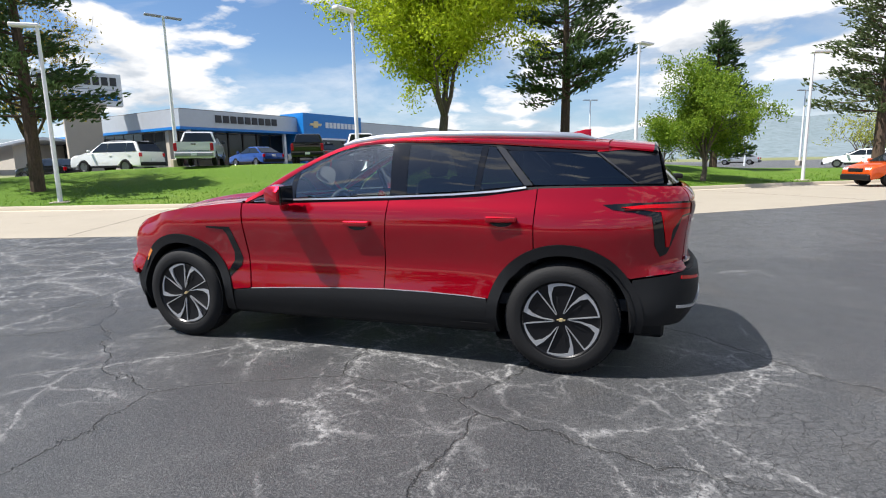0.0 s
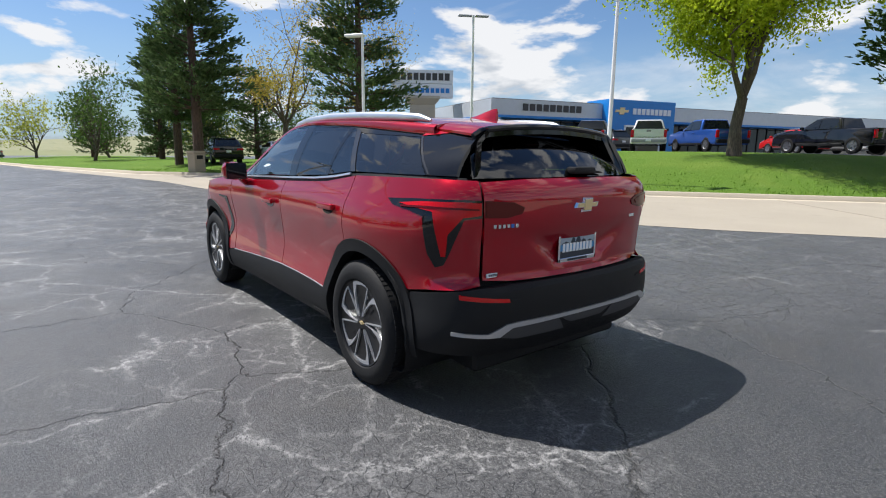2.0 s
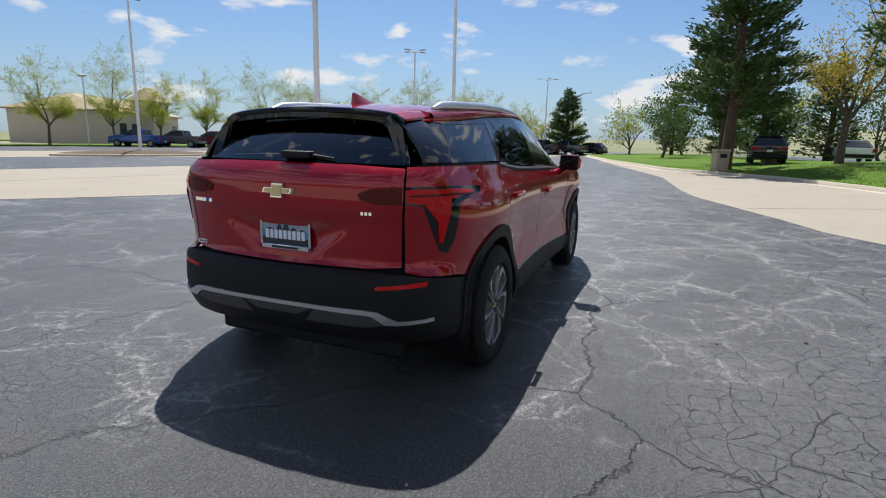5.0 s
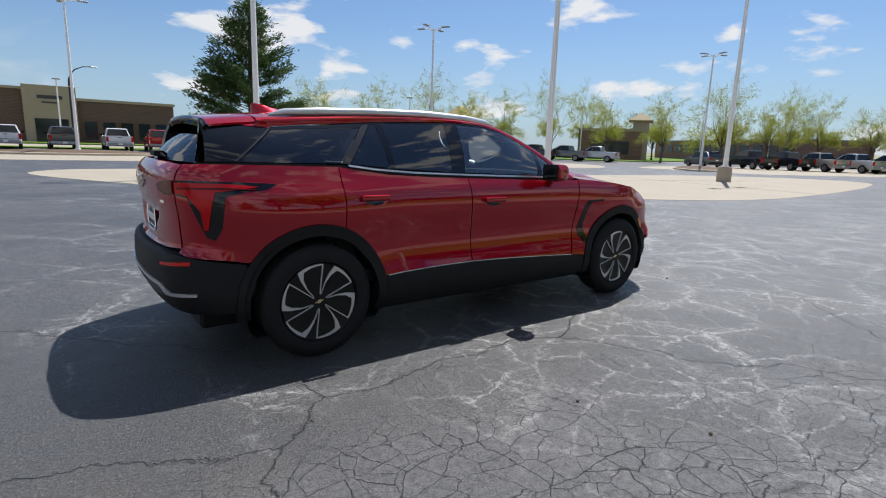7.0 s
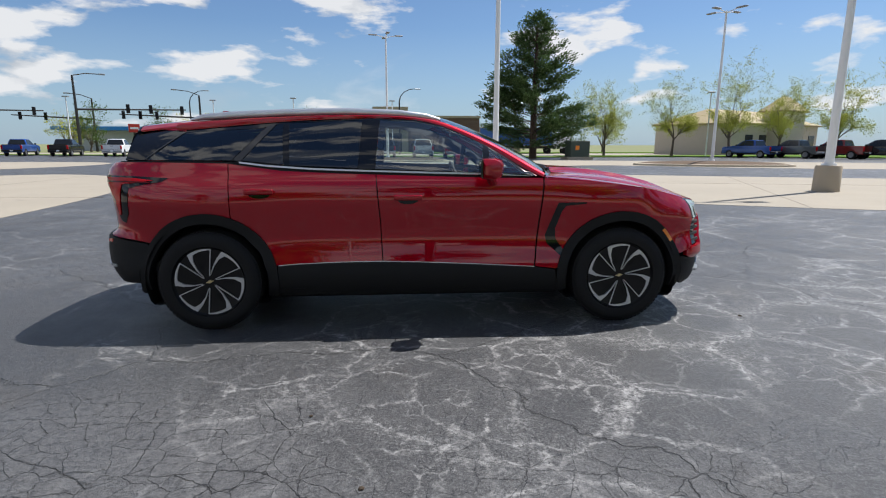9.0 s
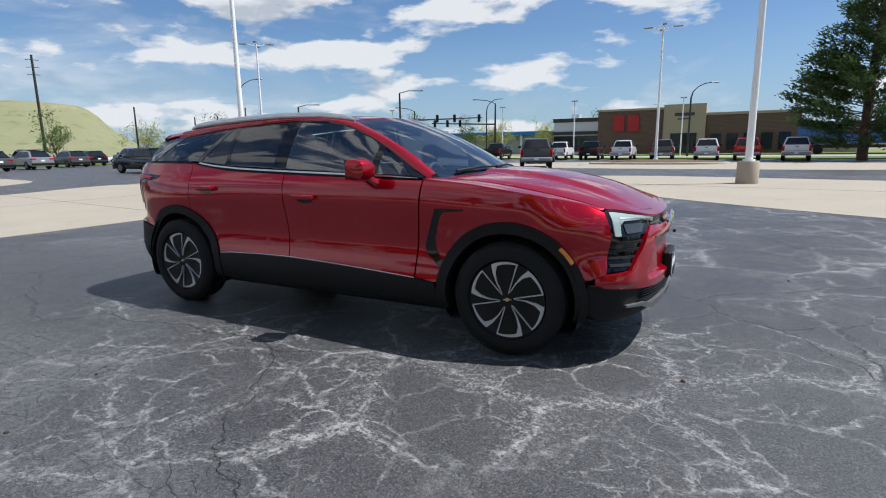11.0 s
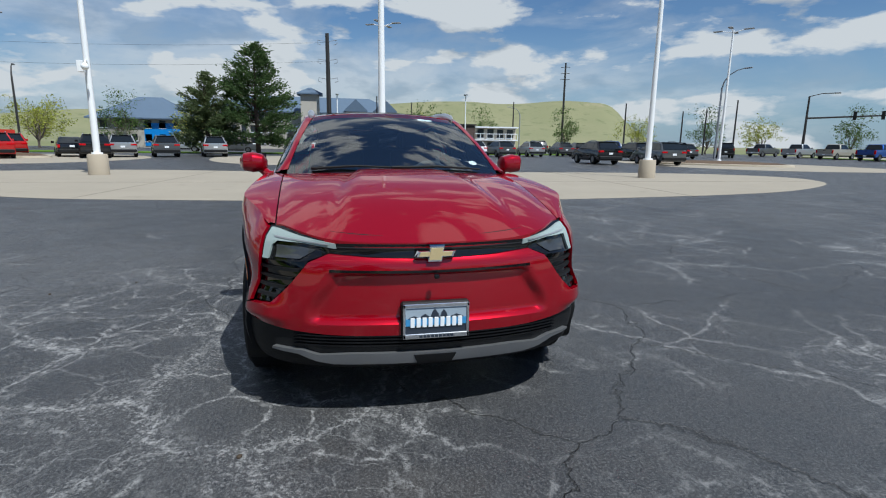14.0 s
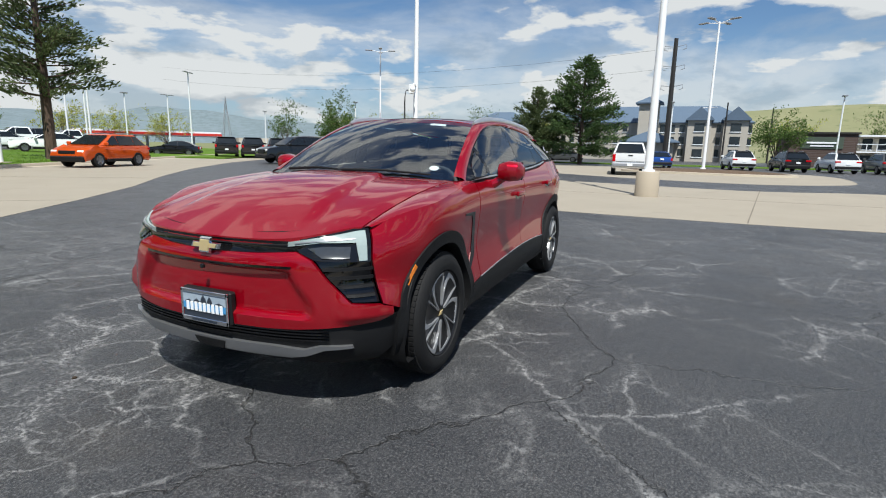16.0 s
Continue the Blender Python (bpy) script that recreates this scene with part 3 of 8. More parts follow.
me.materials.append(leaf_mat("grass_blade", (0.10, 0.20, 0.02), (0.17, 0.29, 0.035), 0.45))
tagged(new("grass_tufts", me), "short grass blades on the lawn", "grass", kind="stuff")

upper = bmesh.new()
grid = []
for x in xs:
    yy = kerb_y(x) + 15.2
    grid.append([upper.verts.new((x, yy + d, max(0.2, lawn_z(x, yy)) - 0.01 + min(d, 1) * 0.02)) for d in (0, 1, 20, 60, 120)])
for a, b in zip(grid, grid[1:]):
    for k in range(4):
        upper.faces.new((a[k], b[k], b[k + 1], a[k + 1]))
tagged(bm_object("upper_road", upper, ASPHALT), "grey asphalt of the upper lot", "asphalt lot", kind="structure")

# grass strips and the roads past the lot
def strip(name, outline, z, material, label, category):
    return tagged(bm_object(name, prism(bmesh.new(), outline, -0.03, z), material), label, category, kind="structure")


strip("verge", [(-130, -56), (-66, -42), (-57, -44.5), (-46, -51), (-38, -55), (-30, -55), (-18, -53), (-18, -59), (-30, -61), (-70, -66), (-130, -78)], 0.12, GRASS, "green grass verge along the street", "grass verge")
strip("verge", [(-17, -52.5), (-9.5, -52.4), (14, -57.5), (60, -67), (60, -70), (14, -61), (-17, -57)], 0.10, GRASS, "green grass verge behind parked pickups", "grass verge")
strip("verge", [(56, 40), (54, 12), (58, -10), (64, -38), (67, -38), (62, -8), (58, 12), (60, 40)], 0.10, GRASS, "green grass verge along the lot edge", "grass verge")
strip("street", [(-190, -90), (-60, -69), (14, -63), (70, -74), (70, -86), (14, -76), (-60, -84), (-190, -106)], 0.01, CONCRETE, "pale street past the car lot", "street")
strip("verge", [(-190, -108), (-60, -86), (14, -79), (14, -86), (-60, -94), (-190, -118)], 0.12, GRASS, "green grass verge across the street", "grass verge")
strip("verge", [(30, 33), (52, 44), (50, 50), (28, 38)], 0.12, GRASS, "green grass strip beside the lot", "grass verge")

# ---- lamp posts ----


def box_post(x, y, h=10.5, lean=0.0, cam_box=False, spin=0.0):
    """A white tapered post on a square concrete foot."""
    t = thing("lamp_post", x, y, 0, spin, "tall white steel lamp post on a concrete foot", "lamp post", "lamp posts of the car lot")
    b = bmesh.new()
    spun(b, [(0.0, 0.78), (0.32, 0.78), (0.345, 0.74), (0.36, 0.0)], 24, "z")
    part("foot", b, BASEC, t, "round weathered concrete foot")
    b = bmesh.new()
    spun(b, [(0.0, 0.84), (0.19, 0.84), (0.2, 0.78), (0.0, 0.78)], 24, "z")
    part("base_cover", b, WHITE, t)
    b = tube(bmesh.new(), [(0, 0, 0.78), (0, 0, h * 0.5), (0, 0, h)], [0.125, 0.10, 0.075], 16)
    part("pole", b, WHITE, t)
    b = tube(bmesh.new(), [(-0.85, 0, h - 0.1), (0.85, 0, h - 0.1)], 0.035, 8)
    part("crossarm", b, WHITE, t)
    for s in (-1, 1):
        b = boxes((s * 0.85, s * 1.5, -0.16, 0.16, h - 0.16, h - 0.08), bevel=0.02)
        part("lamp_head", b, GREYP, t)
    if cam_box:
        part("junction_box", boxes((0.12, 0.30, -0.15, 0.15, 3.75, 4.15), bevel=0.01), WHITE, t)
        b = tube(bmesh.new(), [(0, 0, 4.1), (-0.15, 0.5, 4.1), (-0.15, 0.62, 3.98)], 0.035, 8)
        part("camera_arm", b, WHITE, t)
        b = bmesh.new()
        bmesh.ops.create_uvsphere(b, u_segments=14, v_segments=8, radius=0.13, matrix=Matrix.Translation((-0.15, 0.62, 3.88)))
        part("security_camera", b, PALE, t, "white domed security camera")
    return t


box_post(-12.6, -10.3), box_post(-25.6, -9.85), box_post(-3.7, -17.3), box_post(17.9, 8.95, cam_box=True, spin=90), box_post(13.4, -1.4, spin=30), box_post(16.0, -13.2)


def yard_lamp(x, y, h=9.9, spin=45):
    """A four-armed lamp in a mulch island."""
    t = thing("yard_lamp", x, y, 0, spin, "white pole lamp with four flat lamp heads", "lamp post", "four-armed lamps of the lot")
    b = tube(bmesh.new(), [(0, 0, 0.1), (0, 0, h * 0.5), (0, 0, h)], [0.11, 0.085, 0.06], 12)
    part("pole", b, WHITE, t)
    b = bmesh.new()
    spun(b, [(0.0, 0.42), (0.16, 0.42), (0.2, 0.3), (0.2, 0.12)], 16, "z")
    part("base_cover", b, WHITE, t)
    for k in range(4):
        a = math.pi / 2 * k
        ca, sa = math.cos(a), math.sin(a)
        b = tube(bmesh.new(), [(0, 0, h - 0.12), (ca * 0.75, sa * 0.75, h + 0.02)], 0.03, 6)
        part("arm", b, WHITE, t)
        b = boxes((0.7, 1.35, -0.14, 0.14, h - 0.0, h + 0.07), bevel=0.02)
        b.transform(Matrix.Rotation(a, 4, "Z"))
        part("lamp_head", b, GREYP, t)
    part("crossbar", tube(bmesh.new(), [(-0.5, 0, 4.4), (0.5, 0, 4.4)], 0.02, 6), WHITE, t)
    return t


def planter(x, y, rx, ry, rz=0):
    bm = bmesh.new()
    prof = ((1.0, 0.006), (0.995, 0.13), (0.955, 0.15), (0.95, 0.14), (0.8, 0.24), (0.4, 0.32), (0.05, 0.34))
    rr = []
    for s, z in prof:
        rr.append([bm.verts.new((rx * s * math.cos(2 * math.pi * k / 32), ry * s * math.sin(2 * math.pi * k / 32), z)) for k in range(32)])
    for i, (a, b) in enumerate(zip(rr, rr[1:])):
        for k in range(32):
            f = bm.faces.new((a[k], a[(k + 1) % 32], b[(k + 1) % 32], b[k]))
            f.material_index = 0 if i < 3 else 1
    bm.faces.new(rr[-1]).material_index = 1
    ob = bm_object("planting_island", bm, [KERB, MULCH], True, 40)
    ob.matrix_basis = pose(x, y, 0, 0, 0, rz)
    return tagged(ob, "kerbed island of brown bark mulch", "planting island")


for x, y, rx, ry, rz, sp in ((36.1, -3.9, 5.5, 2.2, 80, 60), (31.0, -29.2, 5.0, 2.2, 45, 40), (1.4, -39.6, 5.0, 2.0, 0, 10), (-20.6, -29.8, 5.0, 2.0, -20, 25), (-43.9, -21.0, 5.0, 2.2, 30, 70), (-68.5, -13, 4.0, 2.0, 60, 20), (39.2, 23.2, 4.5, 2.0, 60, 30)):
    planter(x, y, rx, ry, rz)
    yard_lamp(x, y, 9.8, sp)


def lawn_post(x, y, aim, h=6.4):
    z = lawn_z(x, y) - 0.03
    t = thing("lamp_post", x, y, z, aim, "slim white lamp post with one flat head on the lawn", "lamp post", "lamp posts along the lawn")
    part("foot", boxes((-0.28, 0.28, -0.28, 0.28, -0.1, 0.06), bevel=0.02), BASEC, t)
    part("pole", tube(bmesh.new(), [(0, 0, 0), (0, 0, h)], [0.085, 0.06], 12), WHITE, t)
    part("lamp_head", boxes((-0.1, 0.85, -0.17, 0.17, h - 0.02, h + 0.1), bevel=0.03), WHITE, t)
    return t


lawn_post(-18.4, 10.2, 215), lawn_post(-8.1, 14.9, 250, 6.9), lawn_post(2.5, 22.3, 50), lawn_post(10.9, 27.9, 20)
lawn_post(-2.0, 33.0, 240, 7.5), lawn_post(27, 46, 30, 6.5), lawn_post(24, 41.0, 30, 6.5)


def t_post(x, y, z, h, rz):
    t = thing("lamp_post", x, y, z, rz, "tall pale lamp post with two flat heads", "lamp post", "lamp posts of the upper lot")
    part("foot", boxes((-0.3, 0.3, -0.3, 0.3, 0.0, 0.7), bevel=0.03), BASEC, t)
    part("pole", tube(bmesh.new(), [(0, 0, 0.6), (0, 0, h)], [0.11, 0.07], 12), WHITE, t)
    for s in (-1, 1):
        part("lamp_head", boxes((s * 0.1, s * 1.0, -0.14, 0.14, h - 0.1, h), bevel=0.02), GREYP, t)
    return t


t_post(-23.6, 21.3, 1.25, 8.9, 60), t_post(45, 53.7, 0, 9.8, 20), t_post(20, 62, 0.3, 8, 30), t_post(-2, 66, 0.9, 8, 30), t_post(34, 60, 0.3, 8, 0), t_post(52, 66, 0, 8, 0)


def street_lamp(x, y, h, aim, material=None, reach=2.4):
    """A roadside pole whose arm bows over the street."""
    t = thing("street_lamp", x, y, 0, aim, "tall street lamp with a curved arm", "street lamp", "street lamps")
    pts = [(0, 0, 0), (0, 0, h * 0.8)] + [(reach * (1 - math.cos(a)), 0, h * 0.8 + h * 0.2 * math.sin(a)) for a in (0.4, 0.8, 1.2, 1.57)]
    part("pole", tube(bmesh.new(), pts, [0.13, 0.10, 0.07, 0.06, 0.055, 0.05], 10), material or GREYP, t)
    part("lamp_head", boxes((reach - 0.1, reach + 0.75, -0.13, 0.13, h - 0.08, h + 0.05), bevel=0.03), GREYP, t)
    return t


def utility_pole(x, y, h, w=0.10, arms=(), label="dark wooden utility pole", rz=0):
    t = thing("utility_pole", x, y, 0, rz, label, "utility pole", "utility poles")
    part("pole", tube(bmesh.new(), [(0, 0, 0), (0, 0, h)], [w * 1.5, w], 8), DARKP, t)
    for z, s in arms:
        part("crossarm", tube(bmesh.new(), [(-s, 0, z), (0, 0, z + s * 0.08), (s, 0, z)], 0.06, 6), DARKP, t)
    return t


def wires(pts, sag, label="thin overhead power line"):
    bm = bmesh.new()
    for a, b in zip(pts, pts[1:]):
        a, b = Vector(a), Vector(b)
        tube(bm, [a.lerp(b, i / 10) - Vector((0, 0, sag * 4 * (i / 10) * (1 - i / 10))) for i in range(11)], 0.018, 4, False)
    return tagged(bm_object("power_line", bm, DARKP), label, "power line")

# ---- the red crossover ----
# plan of one half at waist height, from the middle of the nose round the side to the middle of the tail
PLAN = [(-2.40, 0), (-2.385, 0.3), (-2.335, 0.55), (-2.245, 0.74), (-2.11, 0.868), (-1.93, 0.93), (-1.7, 0.955), (-1.4, 0.962), (-1.0, 0.95), (-0.5, 0.94), (0, 0.938), (0.6, 0.94), (1.1, 0.945), (1.5, 0.95), (1.8, 0.935), (2.0, 0.905), (2.15, 0.855), (2.265, 0.755), (2.335, 0.6), (2.375, 0.33), (2.385, 0)]


def plan_curve():
    pts = [Vector((*p, 0)) for p in PLAN]
    ext = [Vector((PLAN[1][0], -PLAN[1][1], 0))] + pts + [Vector((PLAN[-2][0], -PLAN[-2][1], 0))]
    out = []
    for i in range(1, len(ext) - 2):
        p0, p1, p2, p3 = ext[i - 1:i + 3]
        for s in range(12):
            t = s / 12
            out.append(0.5 * (2 * p1 + (p2 - p0) * t + (2 * p0 - 5 * p1 + 4 * p2 - p3) * t * t + (3 * p1 - p0 - 3 * p2 + p3) * t ** 3))
    out.append(pts[-1])
    return out


CURVE = plan_curve()
ARC = [0.0]
for a, b in zip(CURVE, CURVE[1:]):
    ARC.append(ARC[-1] + (b - a).length)
TOTAL = ARC[-1]


def at_arc(s):
    s = min(max(s, 0.0), TOTAL - 1e-6)
    lo, hi = 0, len(ARC) - 1
    while hi - lo > 1:
        m = (lo + hi) // 2
        lo, hi = (m, hi) if ARC[m] <= s else (lo, m)
    t = (s - ARC[lo]) / (ARC[hi] - ARC[lo])
    p = CURVE[lo].lerp(CURVE[hi], t)
    d0 = CURVE[min(lo + 1, len(CURVE) - 1)] - CURVE[max(lo - 1, 0)]
    d1 = CURVE[min(hi + 1, len(CURVE) - 1)] - CURVE[max(hi - 1, 0)]
    d = d0.lerp(d1, t)
    return p, Vector((-d.y, d.x, 0)).normalized()


def arc_x(x):
    """Arc length at which the side reaches x."""
    lo, hi = 0.0, TOTAL
    for _ in range(40):
        m = (lo + hi) / 2
        lo, hi = (m, hi) if at_arc(m)[0].x < x else (lo, m)
    return lo


def arc_nose(y):
    lo, hi = 0.0, TOTAL / 2
    for _ in range(40):
        m = (lo + hi) / 2
        lo, hi = (m, hi) if at_arc(m)[0].y < y else (lo, m)
    return lo


def arc_tail(y):
    lo, hi = TOTAL / 2, TOTAL
    for _ in range(40):
        m = (lo + hi) / 2
        lo, hi = (m, hi) if at_arc(m)[0].y > y else (lo, m)
    return lo


SIDE_OFF = [(0.20, -0.10), (0.27, -0.03), (0.40, 0.008), (0.50, 0.0), (0.58, -0.016), (0.70, -0.028), (0.84, -0.014), (0.95, 0.0), (1.02, -0.002), (1.08, -0.016), (1.14, -0.046), (1.20, -0.070), (1.26, -0.095)]
NOSE_OFF = [(0.22, -0.12), (0.28, -0.01), (0.36, 0.022), (0.45, 0.030), (0.52, 0.035), (0.62, 0.032), (0.75, 0.022), (0.80, 0.012), (0.84, -0.012), (0.90, -0.010), (0.95, -0.04), (1.0, -0.09)]
TAIL_OFF = [(0.25, -0.12), (0.34, -0.02), (0.45, 0.04), (0.55, 0.055), (0.66, 0.05), (0.705, 0.035), (0.73, -0.018), (0.80, -0.022), (0.95, -0.012), (1.02, 0.0), (1.09, 0.004), (1.16, 0.002), (1.205, -0.022), (1.25, -0.075)]
ARC_NOSE_END, ARC_TAIL_0 = arc_x(-1.95), arc_x(1.95)
NOSE_FULL, TAIL_FULL = arc_nose(0.6), arc_tail(0.62)


CORNER = (arc_nose(0.45), arc_nose(0.80), arc_x(-2.02), arc_x(-1.62))


def ease(t):
    t = min(max(t, 0.0), 1.0)
    return t * t * (3 - 2 * t)


def skin_off(s, z):
    wf = 1 - ease((s - NOSE_FULL) / (ARC_NOSE_END - NOSE_FULL))
    wr = ease((s - ARC_TAIL_0) / (TAIL_FULL - ARC_TAIL_0))
    o = interp(SIDE_OFF, z) * (1 - wf - wr) + interp(NOSE_OFF, z) * wf + interp(TAIL_OFF, z) * wr
    p = at_arc(s)[0]
    if s < CORNER[3]:  # rounded front corner of the wing
        cw = ease((s - CORNER[0]) / (CORNER[1] - CORNER[0])) * (1 - ease((s - CORNER[2]) / (CORNER[3] - CORNER[2])))
        o -= cw * 0.12 * ease((z - 0.80) / 0.26) ** 1.2
    if p.x < -2.0:  # sunk middle panel of the nose
        half = 0.50 + 0.10 * ease((0.75 - z) / 0.2)
        k = ease((half - p.y) / 0.06) * ease((0.752 - z) / 0.02) * ease((z - 0.505) / 0.03)
        o -= 0.036 * k
    if p.x > 2.2:  # plate bay of the tailgate
        half = 0.25 + 0.20 * ease((z - 0.78) / 0.2)
        o -= 0.036 * ease((half - p.y) / 0.10) * ease((0.985 - z) / 0.13) * ease((z - 0.765) / 0.04)
    if p.x < -1.95:  # lower corners of the nose flare out to a lip
        o += 0.034 * ease((z - 0.47) / 0.06) * ease((0.70 - z) / 0.13) * ease((p.y - 0.66) / 0.12) * ease((0.925 - p.y) / 0.05)
    # haunches over the wheels
    for cx in (-1.547, 1.547):
        d = abs(p.x - cx)
        if d < 0.75 and abs(p.y) > 0.8:
            o += 0.016 * ease(1 - d / 0.75) * ease((z - 0.5) / 0.3) * ease((1.12 - z) / 0.2)
    return o


def skin(s, z, lift=0.0):
    p, n = at_arc(s)
    o = skin_off(s, z) + lift
    return Vector((p.x + n.x * o, p.y + n.y * o, z))


def shrink(poly, gap):
    """Draws an outline in by the width of a shut line."""
    n = len(poly)
    area = sum(poly[i][0] * poly[(i + 1) % n][1] - poly[(i + 1) % n][0] * poly[i][1] for i in range(n))
    sg = 1 if area > 0 else -1
    out = []
    for i in range(n):
        a, b, c = Vector(poly[i - 1]), Vector(poly[i]), Vector(poly[(i + 1) % n])
        d0, d1 = (b - a), (c - b)
        if d0.length < 1e-9 or d1.length < 1e-9:
            out.append(tuple(b))
            continue
        n0, n1 = Vector((-d0.y, d0.x)).normalized() * sg, Vector((-d1.y, d1.x)).normalized() * sg
        m = n0 + n1
        m = m / max(m.length_squared / 2, 0.35)
        out.append((b.x + m.x * gap, b.y + m.y * gap))
    return out


def sheet(poly, surf, side=1, step=0.06, gap=0.0, depth=0.02, lift=0.0):
    """A body panel: an outline in (u, z) cut into small faces, laid on the surface, with its edges turned in."""
    if gap:
        poly = shrink(poly, gap)
    bm = bmesh.new()
    bm.faces.new([bm.verts.new((u, z, 0)) for u, z in poly])
    for ax in (0, 1):
        lo, hi = min(p[ax] for p in poly), max(p[ax] for p in poly)
        st = step if ax == 0 else step * 0.6
        k = math.floor(lo / st) + 1
        while k * st < hi - 1e-4:
            if k * st > lo + 1e-4:
                co, no = [0, 0, 0], [0, 0, 0]
                co[ax], no[ax] = k * st, 1
                bmesh.ops.bisect_plane(bm, geom=bm.verts[:] + bm.edges[:] + bm.faces[:], plane_co=co, plane_no=no, dist=1e-5)
            k += 1
    rim = [e for e in bm.edges if len(e.link_faces) == 1]
    data = {}
    for v in bm.verts:
        u, z = v.co.x, v.co.y
        data[v] = (surf(u, z, lift), surf(u, z, lift - depth))
    if depth:
        inner = {}
        for e in rim:
            for v in e.verts:
                if v not in inner:
                    inner[v] = bm.verts.new(data[v][1])
        for e in rim:
            a, b = e.verts
            bm.faces.new((a, b, inner[b], inner[a]))
    for v, (p, _) in data.items():
        v.co = p
    if side < 0:
        for v in bm.verts:
            v.co.y = -v.co.y
    bmesh.ops.triangulate(bm, faces=[f for f in bm.faces if len(f.verts) > 4])
    return bm


def both(poly):
    """Mirrors a half outline about the middle, giving one panel across the car."""
    return [tuple(p) for p in poly] + [(-u, z) for u, z in reversed(poly) if abs(u) > 1e-6]


def nose(s, z, lift=0.0):
    p = skin(abs(s), z, lift)
    return Vector((p.x, p.y if s >= 0 else -p.y, p.z))


def tail(s, z, lift=0.0):
    """The same for the tail, where s counts from the middle."""
    p = skin(TOTAL - abs(s), z, lift)
    return Vector((p.x, p.y if s >= 0 else -p.y, p.z))


def N(*rows):
    return [(arc_nose(y), z) for y, z in rows]


def T(*rows):
    return [(TOTAL - arc_tail(y), z) for y, z in rows]


def arch(cx, r, a0, a1, n=16, cz=0.372):
    return [(cx + r * math.cos(radians(a0 + (a1 - a0) * i / n)), cz + r * math.sin(radians(a0 + (a1 - a0) * i / n))) for i in range(n + 1)]


def S(rows):
    return [(arc_x(x), z) for x, z in rows]


STRIPDK = plain("dark_satin_metal", (0.030, 0.030, 0.032), 0.10, metal=0.0, grain=60, vary=0.1)
LAMPDK = plain("smoked_lamp_bowl", (0.10, 0.105, 0.11), 0.12, metal=0.6, grain=40, vary=0.5)
GREYPL = plain("dark_grey_plastic", (0.05, 0.05, 0.052), 0.6, grain=120, vary=0.2)
CAR = thing("car", 0, 0, 0, 0, "glossy red electric crossover SUV parked on the asphalt", "car")
R_IN, R_OUT = 0.430, 0.503
BELT = [(-0.95, 1.13), (-0.81, 1.14), (0.33, 1.172), (1.0, 1.20), (1.34, 1.238), (2.0, 1.245), (2.2, 1.24)]
CLAD = [(-1.08, 0.43), (-0.87, 0.455), (0.28, 0.508), (0.9, 0.497), (1.06, 0.485)]


def clad_z(x):
    return interp(CLAD, x)


def belt_z(x):
    return interp(BELT, x)


def hood_edge(x):
    return interp([(-2.2, 0.940), (-2.05, 0.980), (-1.7, 1.052), (-1.3, 1.105), (-0.95, 1.135)], x)


